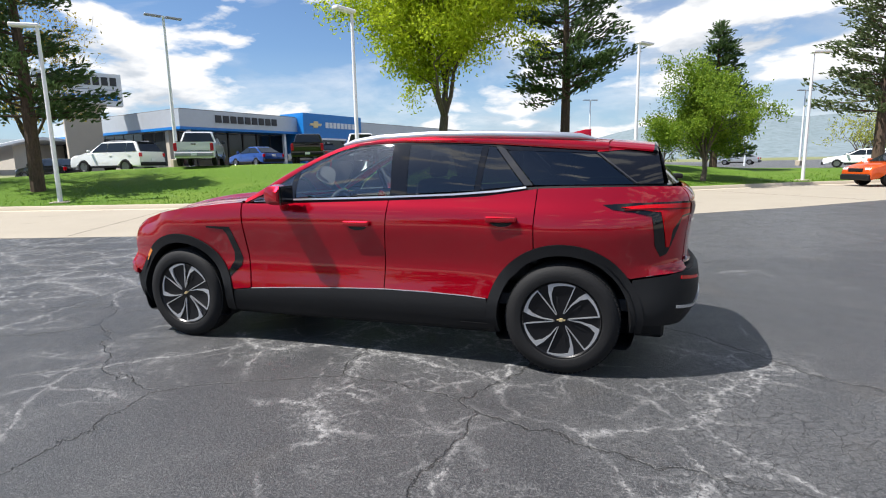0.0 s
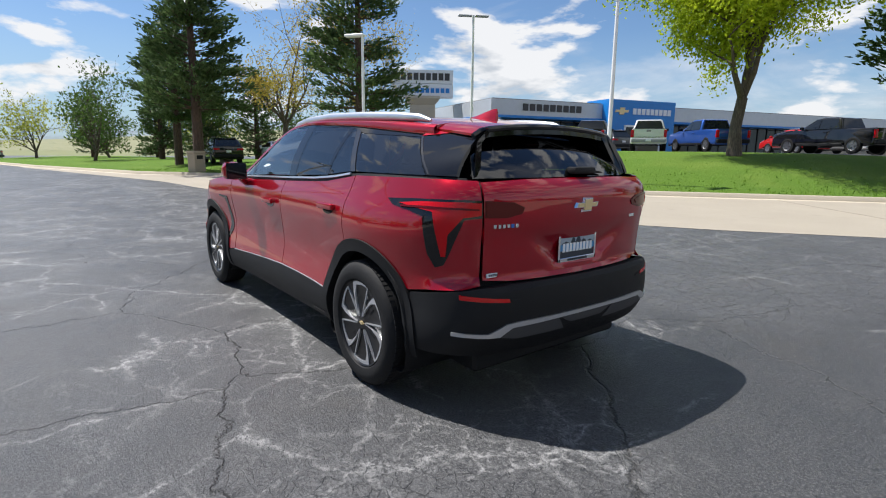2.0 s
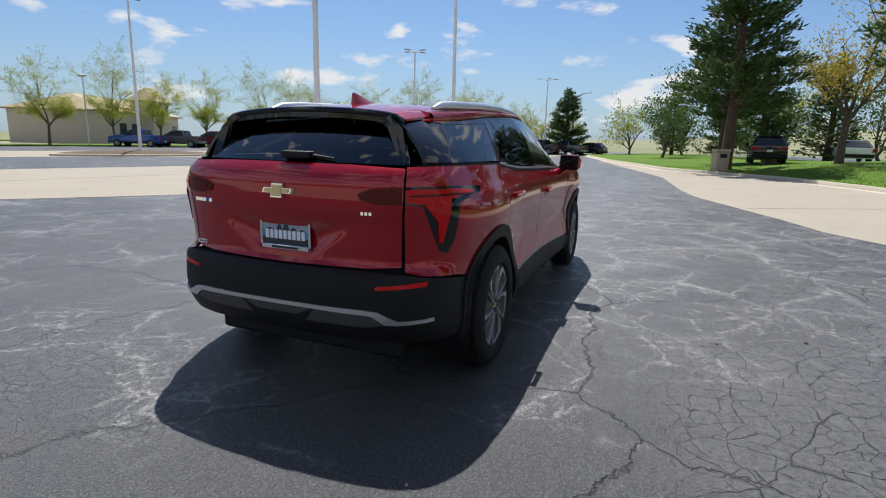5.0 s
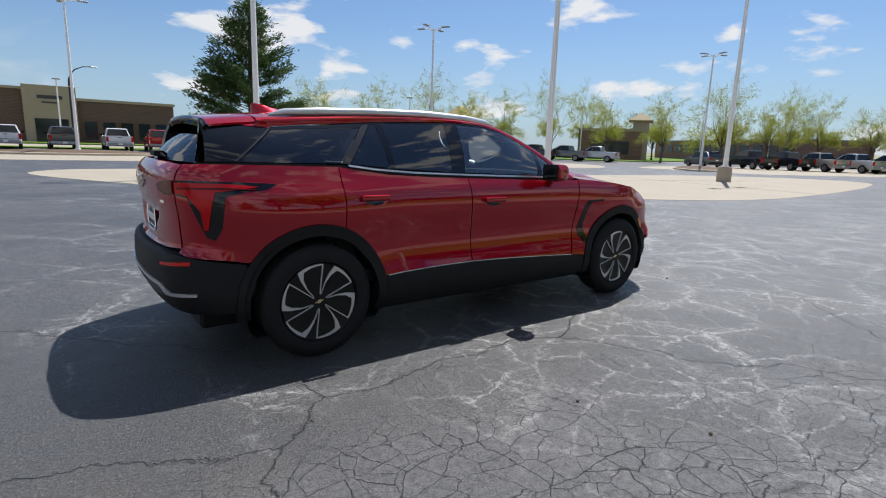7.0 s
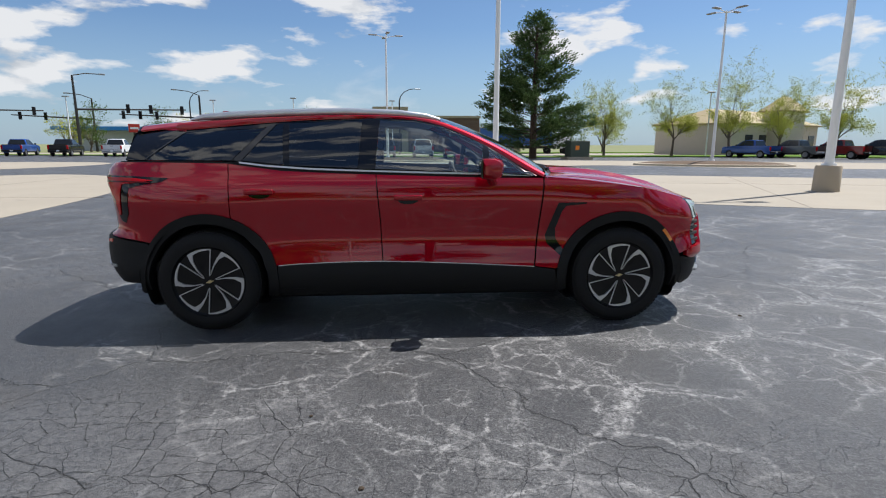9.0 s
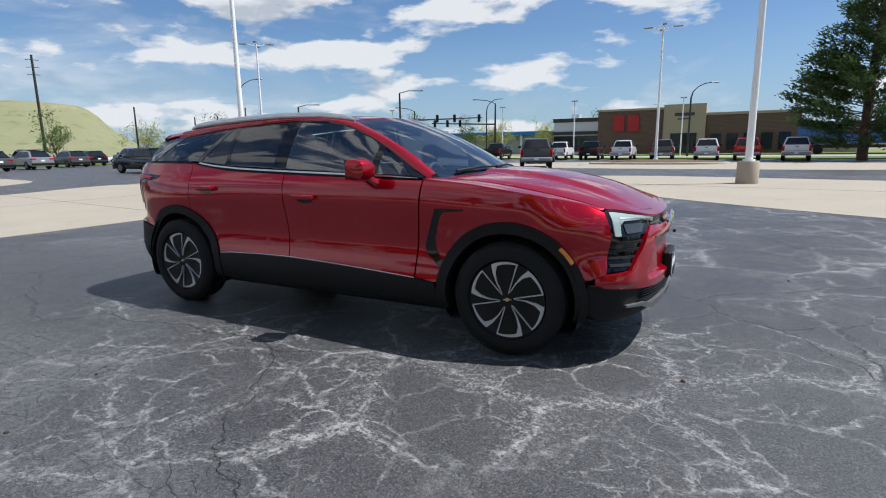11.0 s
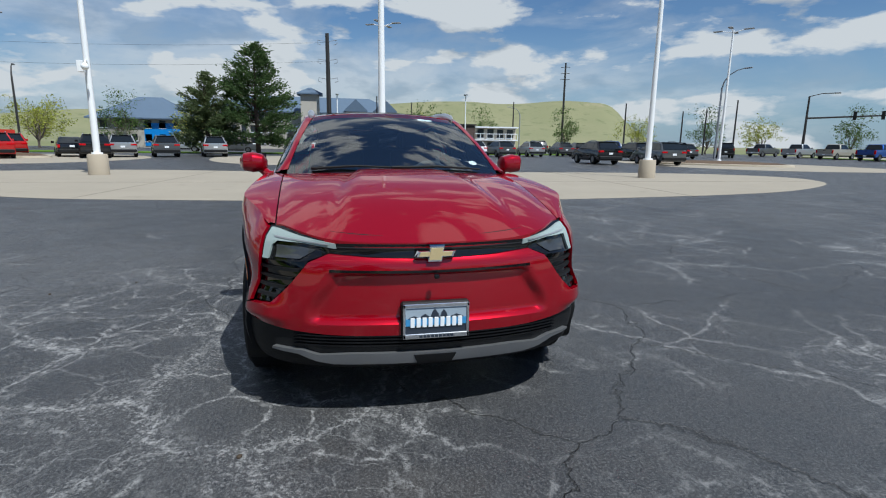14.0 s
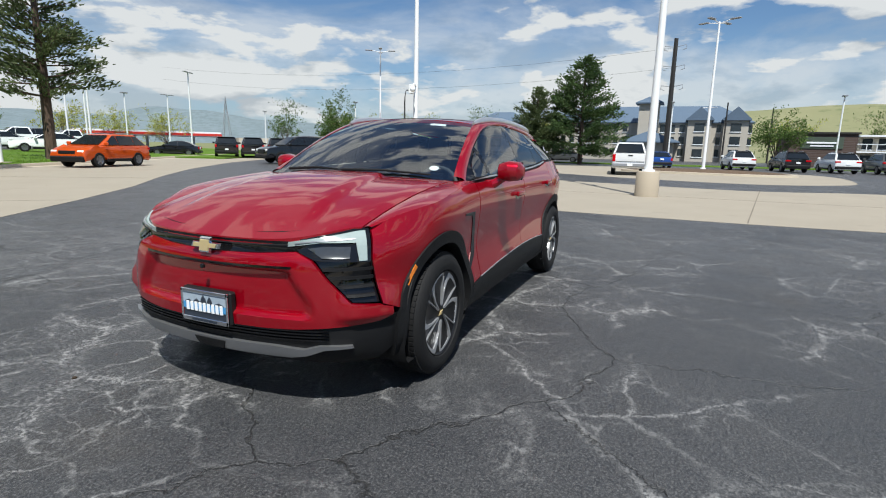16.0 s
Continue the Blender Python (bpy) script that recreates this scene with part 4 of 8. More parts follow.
for sd, hand in ((-1, "near"), (1, "off")):
    # front fender
    low = arch(-1.547, R_OUT - 0.012, 8, 180 - 18, 22)
    fender = [(-0.875, clad_z(-0.87)), (-0.90, 0.75), (-0.935, 1.128)] + [(x, hood_edge(x)) for x in (-1.1, -1.3, -1.5, -1.7, -1.9, -2.05)]
    nose_side = N((0.842, 0.940), (0.83, 0.80), (0.855, 0.58))
    pf = S(fender) + nose_side + S([p for p in reversed(low)]) + S([(-1.03, 0.436)])
    f = part("front_fender", sheet(pf, skin, sd, gap=0.003), REDPAINT, CAR)
    # air outlet blade behind the front wheel
    vent = [(-1.25, 0.945), (-1.04, 0.94), (-0.995, 0.82), (-0.95, 0.69), (-0.965, 0.63), (-1.085, 0.525), (-1.105, 0.565), (-1.03, 0.665), (-1.025, 0.74), (-1.07, 0.88), (-1.10, 0.918), (-1.25, 0.932)]
    part("vent_blade", sheet(S(vent), skin, sd, lift=0.004, depth=0.02), GLOSSBK, f, "gloss black vent blade")
    # front door
    door = [(-0.87, clad_z(-0.87)), (-0.1, clad_z(-0.1)), (0.278, clad_z(0.28)), (0.29, 0.80), (0.318, belt_z(0.32) - 0.02), (-0.2, belt_z(-0.2) - 0.02), (-0.6, belt_z(-0.6) - 0.02), (-0.93, 1.125), (-0.895, 0.75)]
    d1 = part("front_door", sheet(S(door), skin, sd, gap=0.004), REDPAINT, CAR)
    rear = [(0.278, clad_z(0.28)), (0.7, clad_z(0.7)), (1.045, clad_z(1.05))] + arch(1.547, R_OUT - 0.012, 167, 112, 10) + [(1.362, 1.0), (1.375, belt_z(1.37) - 0.008), (1.34, belt_z(1.34) - 0.012), (1.0, belt_z(1.0) - 0.02), (0.6, belt_z(0.6) - 0.02), (0.318, belt_z(0.32) - 0.02), (0.29, 0.80)]
    d2 = part("rear_door", sheet(S(rear), skin, sd, gap=0.004), REDPAINT, CAR)
    # quarter panel: from the rear door over the wheel to the tailgate
    quarter = S([(1.375, belt_z(1.37) - 0.008), (1.362, 1.0)]) + S(arch(1.547, R_OUT - 0.012, 112, 38, 14)) + S([(1.97, 0.655), (2.1, 0.68)]) + [(TOTAL - s, z) for s, z in T((0.76, 0.70), (0.685, 0.715), (0.68, 1.0), (0.69, 1.235))] + S([(2.15, 1.24), (1.8, 1.238)])
    q = part("quarter_panel", sheet(quarter, skin, sd, gap=0.003), REDPAINT, CAR)
    # cladding
    sill = [(-1.06, 0.26), (1.08, 0.27), (1.045, clad_z(1.04) - 0.003), (0.7, clad_z(0.7) - 0.003), (0.28, clad_z(0.28) - 0.003), (-0.4, clad_z(-0.4) - 0.003), (-0.87, clad_z(-0.87) - 0.003), (-1.03, 0.43)]
    part("sill_cladding", sheet(S(sill), skin, sd, lift=0.004, depth=0.05), BLACKPL, CAR, "black textured sill cladding")
    # narrow silver line imitates a reflection above the cladding, not a trim part
    strip_ = [(x, clad_z(x) + 0.0035) for x in (-0.87, -0.4, 0.0, 0.28, 0.6, 0.9, 1.04)] + [(x, clad_z(x) - 0.0015) for x in (1.04, 0.9, 0.6, 0.28, 0.0, -0.4, -0.87)]
    part("sill_glint", sheet(S(strip_), skin, sd, lift=0.006, depth=0.008), SILVER, CAR, "thin silver line for the reflection along the sill")
    for cx, a0, a1, nm in ((-1.547, -14, 193, "front_arch_trim"), (1.547, -8, 196, "rear_arch_trim")):
        ring = arch(cx, R_OUT, a0, a1, 36) + arch(cx, R_IN, a1, a0, 36)
        part(nm, sheet(S(ring), skin, sd, lift=0.012, depth=0.07, step=0.2), BLACKPL, CAR, "black wheel arch trim")
    part("sill_step", sheet(S([(0.86, 0.30), (1.08, 0.30), (1.08, 0.31), (0.86, 0.31)]), skin, sd, lift=0.012, depth=0.01), BLACKPL, CAR)
    # side marker on the front arch
    ma = arch(-1.547, 0.499, 147, 133, 6) + arch(-1.547, 0.474, 133, 147, 6)
    part("side_marker", sheet(S(ma), skin, sd, lift=0.016, depth=0.01), AMBER, CAR, "amber side marker")
    # wheel housings
    for cx in (-1.547, 1.547):
        b = bmesh.new()
        spun(b, [(0.10, 0.50), (0.46, 0.50), (0.47, 0.86), (0.46, 0.93)], 40, "y", (cx, 0, 0.372))
        for v in b.verts:
            v.co.y *= sd
            v.co.z = max(v.co.z, 0.2)
        part("wheel_housing", b, BLACKPL, CAR, "black wheel housing liner")
    # door handles
    for x0, z0, dr in ((0.085, 0.985, d1), (1.15, 1.032, d2)):
        p = skin(arc_x(x0), z0)
        b = bmesh.new()
        box(b, x0 - 0.105, x0 + 0.105, p.y + 0.012, p.y + 0.038, z0 - 0.020, z0 + 0.020, 0.014, 3)
        box(b, x0 - 0.10, x0 - 0.075, p.y - 0.02, p.y + 0.02, z0 - 0.012, z0 + 0.014, 0.003)
        box(b, x0 + 0.075, x0 + 0.10, p.y - 0.02, p.y + 0.02, z0 - 0.012, z0 + 0.014, 0.003)
        b.transform(Matrix.Diagonal((1, sd, 1, 1)))
        part("door_handle", b, REDPAINT, dr)
        # gloss black oval stands in for the shade in the handle hollow
        cup = [(x0 + 0.075 * math.cos(a), z0 - 0.022 + 0.028 * math.sin(a)) for a in [i * math.pi / 8 for i in range(16)]]
        part("handle_cup_shade", sheet(S(cup), skin, sd, lift=0.002, depth=0.004), GLOSSBK, dr, "handle hollow with its shade drawn in gloss black")

# nose
fascia = both(N((0, 0.812), (0.30, 0.822), (0.50, 0.838), (0.585, 0.80), (0.66, 0.70), (0.752, 0.592), (0.852, 0.575), (0.885, 0.555), (0.885, 0.515), (0.85, 0.49), (0.70, 0.472), (0.50, 0.455), (0.25, 0.445), (0, 0.442)))
fb = part("front_fascia", sheet(fascia, nose, 1, step=0.02, depth=0.03), REDPAINT, CAR)
slot = both(N((0, 0.748), (0.25, 0.752), (0.49, 0.758), (0.49, 0.77), (0.25, 0.765), (0, 0.762)))
part("upper_slot", sheet(slot, nose, 1, lift=0.003, depth=0.01), GLOSSBK, fb, "narrow dark slot")
bar = both(N((0, 0.812), (0.30, 0.824), (0.50, 0.84), (0.47, 0.888), (0.25, 0.884), (0, 0.88)))
part("grille_bar", sheet(bar, nose, 1, step=0.05, lift=-0.008, depth=0.02), GLOSSBK, CAR, "gloss black grille bar")
part("bar_strip", sheet(both(N((0, 0.855), (0.30, 0.862), (0.46, 0.868), (0.46, 0.874), (0.30, 0.868), (0, 0.861))), nose, 1, lift=-0.003, depth=0.004), STRIPDK, CAR)
lower = both(N((0, 0.44), (0.25, 0.443), (0.50, 0.453), (0.70, 0.47), (0.85, 0.488), (0.90, 0.51), (0.915, 0.36), (0.86, 0.27), (0.55, 0.235), (0, 0.23)))
lb = part("front_bumper", sheet(lower, nose, 1, lift=-0.012, depth=0.04), BLACKPL, CAR, "black lower front bumper")
for i in range(4):
    z = 0.392 + 0.016 * i
    part("grille_slat", sheet(both(N((0, z), (0.60, z + 0.006), (0.66, z + 0.010), (0.60, z + 0.012), (0, z + 0.006))), nose, 1, lift=0.002, depth=0.015), GLOSSBK, lb)
skid = both(N((0, 0.298), (0.48, 0.302), (0.56, 0.318), (0.64, 0.352), (0.76, 0.362), (0.755, 0.374), (0.62, 0.375), (0.545, 0.352), (0.40, 0.362), (0, 0.358)))
sk = part("skid_plate", sheet(skid, nose, 1, lift=0.014, depth=0.03), DARKTRIM, CAR, "satin silver front skid plate")
part("tow_cover", sheet(both(N((0, 0.296), (0.085, 0.296), (0.105, 0.345), (0, 0.345))), nose, 1, lift=0.018, depth=0.02), BLACKPL, sk, "black tow cover")
part("parking_sensor", boxes((-2.46, -2.44, -0.012, 0.012, 0.728, 0.748), bevel=0.004), GLOSSBK, fb)

for sd in (-1, 1):
    house = N((0.46, 0.855), (0.462, 0.888), (0.60, 0.915), (0.80, 0.952), (0.838, 0.954), (0.828, 0.79), (0.60, 0.80))
    hl = part("headlight", sheet(house, skin, sd, lift=-0.012, depth=0.03), GLOSSBK, CAR, "black headlight housing")
    glow = N((0.462, 0.862), (0.466, 0.886), (0.60, 0.908), (0.78, 0.936), (0.820, 0.940), (0.814, 0.800), (0.784, 0.800), (0.776, 0.886), (0.62, 0.886))
    part("light_guide", sheet(glow, skin, sd, lift=-0.002, depth=0.012), DRL, hl, "white L-shaped light guide")
    part("guide_line", sheet(N((0.50, 0.879), (0.62, 0.892), (0.775, 0.902), (0.775, 0.908), (0.62, 0.898), (0.50, 0.884)), skin, sd, lift=0.001, depth=0.004), GREYP, hl)
    part("lamp_bowl", sheet(N((0.56, 0.855), (0.63, 0.866), (0.755, 0.866), (0.748, 0.812), (0.63, 0.812)), skin, sd, lift=-0.006, depth=0.008), LAMPDK, hl, "smoked lamp lens")
    intake = N((0.595, 0.80), (0.83, 0.80), (0.852, 0.585), (0.757, 0.595), (0.665, 0.70))
    ik = part("side_intake", sheet(intake, skin, sd, lift=-0.03, depth=0.03), GLOSSBK, CAR, "gloss black side intake")
    for i in range(4):
        z = 0.62 + 0.043 * i
        y0 = 0.752 - (z - 0.60) * 0.78
        part("intake_slat", sheet(N((y0, z), (0.838, z), (0.838, z + 0.014), (y0 - 0.008, z + 0.014)), skin, sd, lift=-0.014, depth=0.02), BLACKPL, ik)

# tailgate, bumper and tail lamps
gate = both(T((0, 0.718), (0.5, 0.722), (0.672, 0.735), (0.675, 1.0), (0.685, 1.228), (0.4, 1.24), (0, 1.243)))
tg = part("tailgate", sheet(gate, tail, 1, step=0.04, gap=0.003), REDPAINT, CAR)
rb = both(T((0, 0.712), (0.5, 0.714), (0.69, 0.708), (0.80, 0.69)) + [(TOTAL - arc_x(1.985), 0.648), (TOTAL - arc_x(1.975), 0.50), (TOTAL - arc_x(2.02), 0.36)] + T((0.70, 0.345), (0.4, 0.34), (0, 0.338)))
bp = part("rear_bumper", sheet(rb, tail, 1, step=0.05, depth=0.05), BLACKPL, CAR, "black textured rear bumper")
vs = both(T((0, 0.528), (0.50, 0.528), (0.57, 0.522), (0.66, 0.478), (0.80, 0.490), (0.80, 0.472), (0.66, 0.456), (0.60, 0.455), (0.55, 0.500), (0.2, 0.507), (0, 0.507)))
part("bumper_trim", sheet(vs, tail, 1, lift=0.010, depth=0.015), SILVER, bp, "satin grey bumper trim line")
part("trim_badge", sheet(both(T((0, 0.506), (0.22, 0.506), (0.13, 0.462), (0, 0.460))), tail, 1, lift=0.006, depth=0.01), GREYPL, bp)
for sd in (-1, 1):
    pan = T((0.23, 0.502), (0.545, 0.497), (0.60, 0.452), (0.50, 0.43), (0.17, 0.43))
    part("bumper_panel", sheet(pan, lambda s, z, lift=0.0: skin(TOTAL - s, z, lift), sd, lift=0.004, depth=0.008), GREYPL, bp, "dark grey bumper panel")
    part("reflector", sheet(T((0.555, 0.633), (0.775, 0.655), (0.775, 0.678), (0.56, 0.652)), lambda s, z, lift=0.0: skin(TOTAL - s, z, lift), sd, lift=0.003, depth=0.006), REDLENS, bp, "red reflector strip")
    part("parking_sensor", sheet(T((0.49, 0.630), (0.545, 0.634), (0.545, 0.648), (0.49, 0.644)), lambda s, z, lift=0.0: skin(TOTAL - s, z, lift), sd, lift=0.003, depth=0.006), BLACKPL, bp)
    half = lambda s, z, lift=0.0: skin(TOTAL - s, z, lift)
    XT = lambda x, z: (TOTAL - arc_x(x), z)
    hous = [XT(1.79, 1.128), XT(2.0, 1.138), XT(2.15, 1.142)] + T((0.76, 1.143), (0.685, 1.14), (0.685, 1.055)) + T((0.76, 1.045)) + [XT(2.205, 0.86), XT(2.185, 0.815), XT(2.145, 0.80), XT(2.105, 0.87), XT(2.08, 1.055), XT(1.98, 1.080), XT(1.85, 1.098)]
    tl = part("tail_lamp", sheet(hous, half, sd, lift=0.003, depth=0.02), GLOSSBK, CAR, "black tail lamp housing")
    lens = [XT(1.90, 1.112), XT(2.05, 1.127), XT(2.15, 1.130)] + T((0.76, 1.131), (0.69, 1.128), (0.69, 1.068), (0.765, 1.056)) + [XT(2.205, 0.97), XT(2.195, 0.86), XT(2.175, 0.86), XT(2.135, 1.082), XT(2.02, 1.096)]
    part("lens", sheet(lens, half, sd, lift=0.008, depth=0.008), REDLENS, tl, "red tail lamp lens")
    part("lens_line", sheet([XT(1.92, 1.102), XT(2.1, 1.108)] + T((0.76, 1.104), (0.70, 1.10), (0.70, 1.092), (0.76, 1.094)) + [XT(2.1, 1.098), XT(1.92, 1.094)], half, sd, lift=0.011, depth=0.004), DARKRED, tl)
    inner = T((0.672, 1.14), (0.52, 1.128), (0.455, 1.10), (0.47, 1.07), (0.56, 1.052), (0.672, 1.055))
    ti = part("tailgate_lamp", sheet(inner, half, sd, lift=0.005, depth=0.012), DARKRED, CAR, "smoked inner tail lamp")
    part("lens", sheet(T((0.668, 1.128), (0.56, 1.118), (0.50, 1.098), (0.52, 1.078), (0.60, 1.066), (0.668, 1.066)), half, sd, lift=0.008, depth=0.005), DARKRED, ti, "dark red lens")

# hood
HOOD_C = [(-2.40, 0.885)]


def hood(a, b, lift=0.0):
    """a runs from the lip to the cowl, b across."""
    y0 = 0.835 * b
    s = arc_nose(min(abs(y0), 0.866))
    zf = interp([(0, 0.884), (0.3, 0.888), (0.47, 0.90), (0.62, 0.925), (0.76, 0.948), (0.84, 0.952)], abs(y0))
    p = skin(s, zf)
    f = Vector((p.x + 0.010, math.copysign(p.y, b), zf))
    r = Vector((-1.0 - 0.16 * (1 - b * b), 0.80 * b, 1.128 + 0.022 * (1 - b * b)))
    z = f.z + (r.z - f.z) * (1 - (1 - a) ** (2.25 - 0.35 * b * b))
    ridge = 0.62 - 0.22 * a
    z += 0.024 * ease((ridge - abs(b)) / 0.07) * ease(a / 0.35) - 0.02 * ease((abs(b) - 0.86) / 0.14) * a * (1 - a) * 2
    q = f.lerp(r, a)
    return Vector((q.x, q.y, z + lift))


def patch(surf, nu, nv, depth=0.02, u0=0.0, u1=1.0, v0=-1.0, v1=1.0, lift=0.0):
    """A four-sided sheet over (u, v) with its rim turned down."""
    bm = bmesh.new()
    g = [[bm.verts.new(surf(u0 + (u1 - u0) * i / nu, v0 + (v1 - v0) * j / nv, lift)) for j in range(nv + 1)] for i in range(nu + 1)]
    for i in range(nu):
        for j in range(nv):
            bm.faces.new((g[i][j], g[i][j + 1], g[i + 1][j + 1], g[i + 1][j]))
    if depth:
        loop = [(i, 0) for i in range(nu)] + [(nu, j) for j in range(nv)] + [(i, nv) for i in range(nu, 0, -1)] + [(0, j) for j in range(nv, 0, -1)]
        low = [bm.verts.new(surf(u0 + (u1 - u0) * i / nu, v0 + (v1 - v0) * j / nv, lift - depth)) for i, j in loop]
        for k in range(len(loop)):
            i, j = loop[k]
            i2, j2 = loop[(k + 1) % len(loop)]
            bm.faces.new((g[i][j], g[i2][j2], low[(k + 1) % len(loop)], low[k]))
    return bm


part("hood", patch(hood, 30, 44, 0.025, 0.0, 1.0, -0.965, 0.965, 0.004), REDPAINT, CAR)
part("hood_shell", patch(hood, 16, 20, 0.0, 0.0, 1.0, -1.0, 1.0, -0.04), BLACKPL, CAR)


# fender shoulder between wing and hood
for sd in (-1, 1):
    b = bmesh.new()
    rows = []
    for i in range(31):
        x = -2.14 + 1.20 * i / 30
        a = skin(arc_x(x), hood_edge(x) - 0.004)
        lo, hi = 0.0, 1.0
        for _ in range(24):
            m = (lo + hi) / 2
            lo, hi = (m, hi) if hood(m, 0.975).x < x else (lo, m)
        c = hood(lo, 0.975, 0.003)
        d = hood(lo, 0.975, -0.02)
        rows.append([b.verts.new((p.x, p.y * sd, p.z)) for p in (a, a.lerp(c, 0.35) + Vector((0, 0, 0.006)), a.lerp(c, 0.7) + Vector((0, 0, 0.004)), c, d)])
    for r0, r1 in zip(rows, rows[1:]):
        for k in range(4):
            b.faces.new((r0[k], r0[k + 1], r1[k + 1], r1[k]))
    part("fender_shoulder", b, REDPAINT, CAR)

# greenhouse
RAIL_Z = [(-0.95, 1.135), (-0.80, 1.205), (-0.58, 1.335), (-0.37, 1.442), (-0.17, 1.522), (0.03, 1.562), (0.35, 1.575), (1.0, 1.545), (1.7, 1.485), (2.06, 1.458), (2.2, 1.45)]
RAIL_Y = [(-0.95, 0.80), (-0.80, 0.765), (-0.58, 0.725), (-0.37, 0.69), (-0.17, 0.665), (0.03, 0.655), (0.5, 0.66), (1.2, 0.645), (1.7, 0.605), (2.06, 0.56), (2.2, 0.54)]
BELT_Y = [(-0.95, 0.845), (-0.6, 0.868), (0, 0.876), (1.0, 0.874), (1.5, 0.862), (1.8, 0.835), (2.0, 0.79), (2.15, 0.735), (2.25, 0.68)]


def cab_side(x, z, lift=0.0):
    zb, zr = belt_z(x) - 0.02, max(interp(RAIL_Z, x), belt_z(x) + 0.001)
    v = (z - zb) / max(zr - zb, 0.02)
    y = interp(BELT_Y, x) + (interp(RAIL_Y, x) - interp(BELT_Y, x)) * v + 0.028 * 4 * v * (1 - v)
    return Vector((x, y + lift * 0.9, z + lift * 0.3))


def screen(u, b, lift=0.0):
    """Windscreen: u from cowl to header."""
    lo = Vector((-1.0 - 0.15 * (1 - b * b), 0.765 * b, 1.125 + 0.02 * (1 - b * b)))
    hi = Vector((-0.13 - 0.10 * (1 - b * b), 0.585 * b, 1.555 + 0.035 * (1 - b * b)))
    p = lo.lerp(hi, u)
    k = 0.035 * 4 * u * (1 - u)
    return p + Vector((-k * 0.4 - lift * 0.45, 0, k + lift * 0.9))


ROOF_Z = [(-0.23, 1.59), (0.1, 1.615), (0.5, 1.628), (1.0, 1.615), (1.5, 1.59), (1.9, 1.555), (2.13, 1.528)]


def roof(u, b, lift=0.0):
    x0 = -0.13 - 0.10 * (1 - b * b)
    x1 = 1.80 + 0.04 * (1 - b * b)
    x = x0 + (x1 - x0) * u
    w = interp([(-0.23, 0.59), (0.1, 0.618), (0.6, 0.635), (1.2, 0.625), (1.8, 0.585)], x)
    z = interp(ROOF_Z, x) - 0.035 * b * b - 0.012 * b ** 6
    return Vector((x, w * b, z + lift))


def back_glass(u, b, lift=0.0):
    lo = Vector((2.30 - 0.13 * b * b, 0.665 * b, 1.243 - 0.004 * b * b))
    hi = Vector((2.02 - 0.05 * b * b, 0.545 * b, 1.492 - 0.01 * b * b))
    p = lo.lerp(hi, u)
    k = 0.02 * 4 * u * (1 - u)
    return p + Vector((k * 0.7 + lift * 0.7, 0, k * 0.6 + lift * 0.7))


part("windscreen", patch(screen, 14, 22, 0.006, 0.0, 1.0, -1, 1), GLASS_W, CAR, "tinted windscreen glass").visible_shadow = False
rf = part("roof", patch(roof, 26, 20, 0.03), REDPAINT, CAR)
part("roof_glass", patch(roof, 14, 14, 0.004, 0.10, 0.62, -0.78, 0.78, 0.003), GLASS_D, rf, "dark glass roof panel")
part("rear_window", patch(back_glass, 10, 18, 0.006, 0.0, 1.0, -0.97, 0.97), GLASS_D, CAR, "dark rear window glass")


def spoiler(u, b, lift=0.0):
    x0, x1 = 1.81 + 0.04 * (1 - b * b), 2.10 + 0.03 * (1 - b * b)
    x = x0 + (x1 - x0) * u
    w = interp([(1.8, 0.585), (2.13, 0.575)], x)
    z = interp(ROOF_Z, x) - 0.035 * b * b - 0.012 * b ** 6 - 0.02 * ease((abs(b) - 0.9) / 0.1)
    return Vector((x, w * b, z + lift))


spm = part("spoiler", patch(spoiler, 8, 24, 0.012, 0.0, 0.97), REDPAINT, CAR, "red roof spoiler")
b = bmesh.new()
tube(b, [spoiler(1.0, -1.0 + i / 12, -0.014) for i in range(25)], 0.017, 8)
part("spoiler_edge", b, GLOSSBK, spm, "gloss black spoiler edge")
part("spoiler_lip", patch(spoiler, 4, 24, 0.025, 0.05, 1.03, -1.02, 1.02, -0.028), GLOSSBK, spm, "gloss black spoiler underside")
b = bmesh.new()
box(b, 2.105, 2.118, -0.14, 0.14, 1.492, 1.502, 0.003)
part("high_brake_lamp", b, DARKRED, spm)

GREEN = {
    "front_window": ([(-0.475, 1.16), (-0.49, 1.37), (-0.37, 1.425), (-0.17, 1.503), (0.03, 1.540), (0.29, 1.549), (0.325, 1.188), (0, 1.178)], GLASS_F),
    "rear_window_pane": ([(0.45, 1.193), (0.42, 1.548), (0.965, 1.522), (0.945, 1.214)], GLASS_D),
    "small_window": ([(0.985, 1.219), (1.01, 1.518), (1.055, 1.512), (1.285, 1.247)], GLASS_D),
    "quarter_window": ([(1.138, 1.484), (1.352, 1.249), (1.975, 1.250), (1.73, 1.452)], GLASS_D),
    "sail_window": ([(-0.79, 1.150), (-0.52, 1.158), (-0.53, 1.335), (-0.58, 1.310), (-0.70, 1.235)], GLASS_F),
}
BLACKS = {
    "mirror_post": [(-0.525, 1.155), (-0.535, 1.35), (-0.49, 1.375), (-0.475, 1.157)],
    "centre_pillar": [(0.325, 1.186), (0.29, 1.551), (0.42, 1.551), (0.45, 1.19)],
    "rear_pillar": [(0.945, 1.21), (0.965, 1.524), (1.01, 1.521), (0.985, 1.216)],
    "tail_fin": [(1.975, 1.252), (1.73, 1.455), (1.86, 1.492), (2.11, 1.488), (2.125, 1.42), (2.15, 1.25)],
}
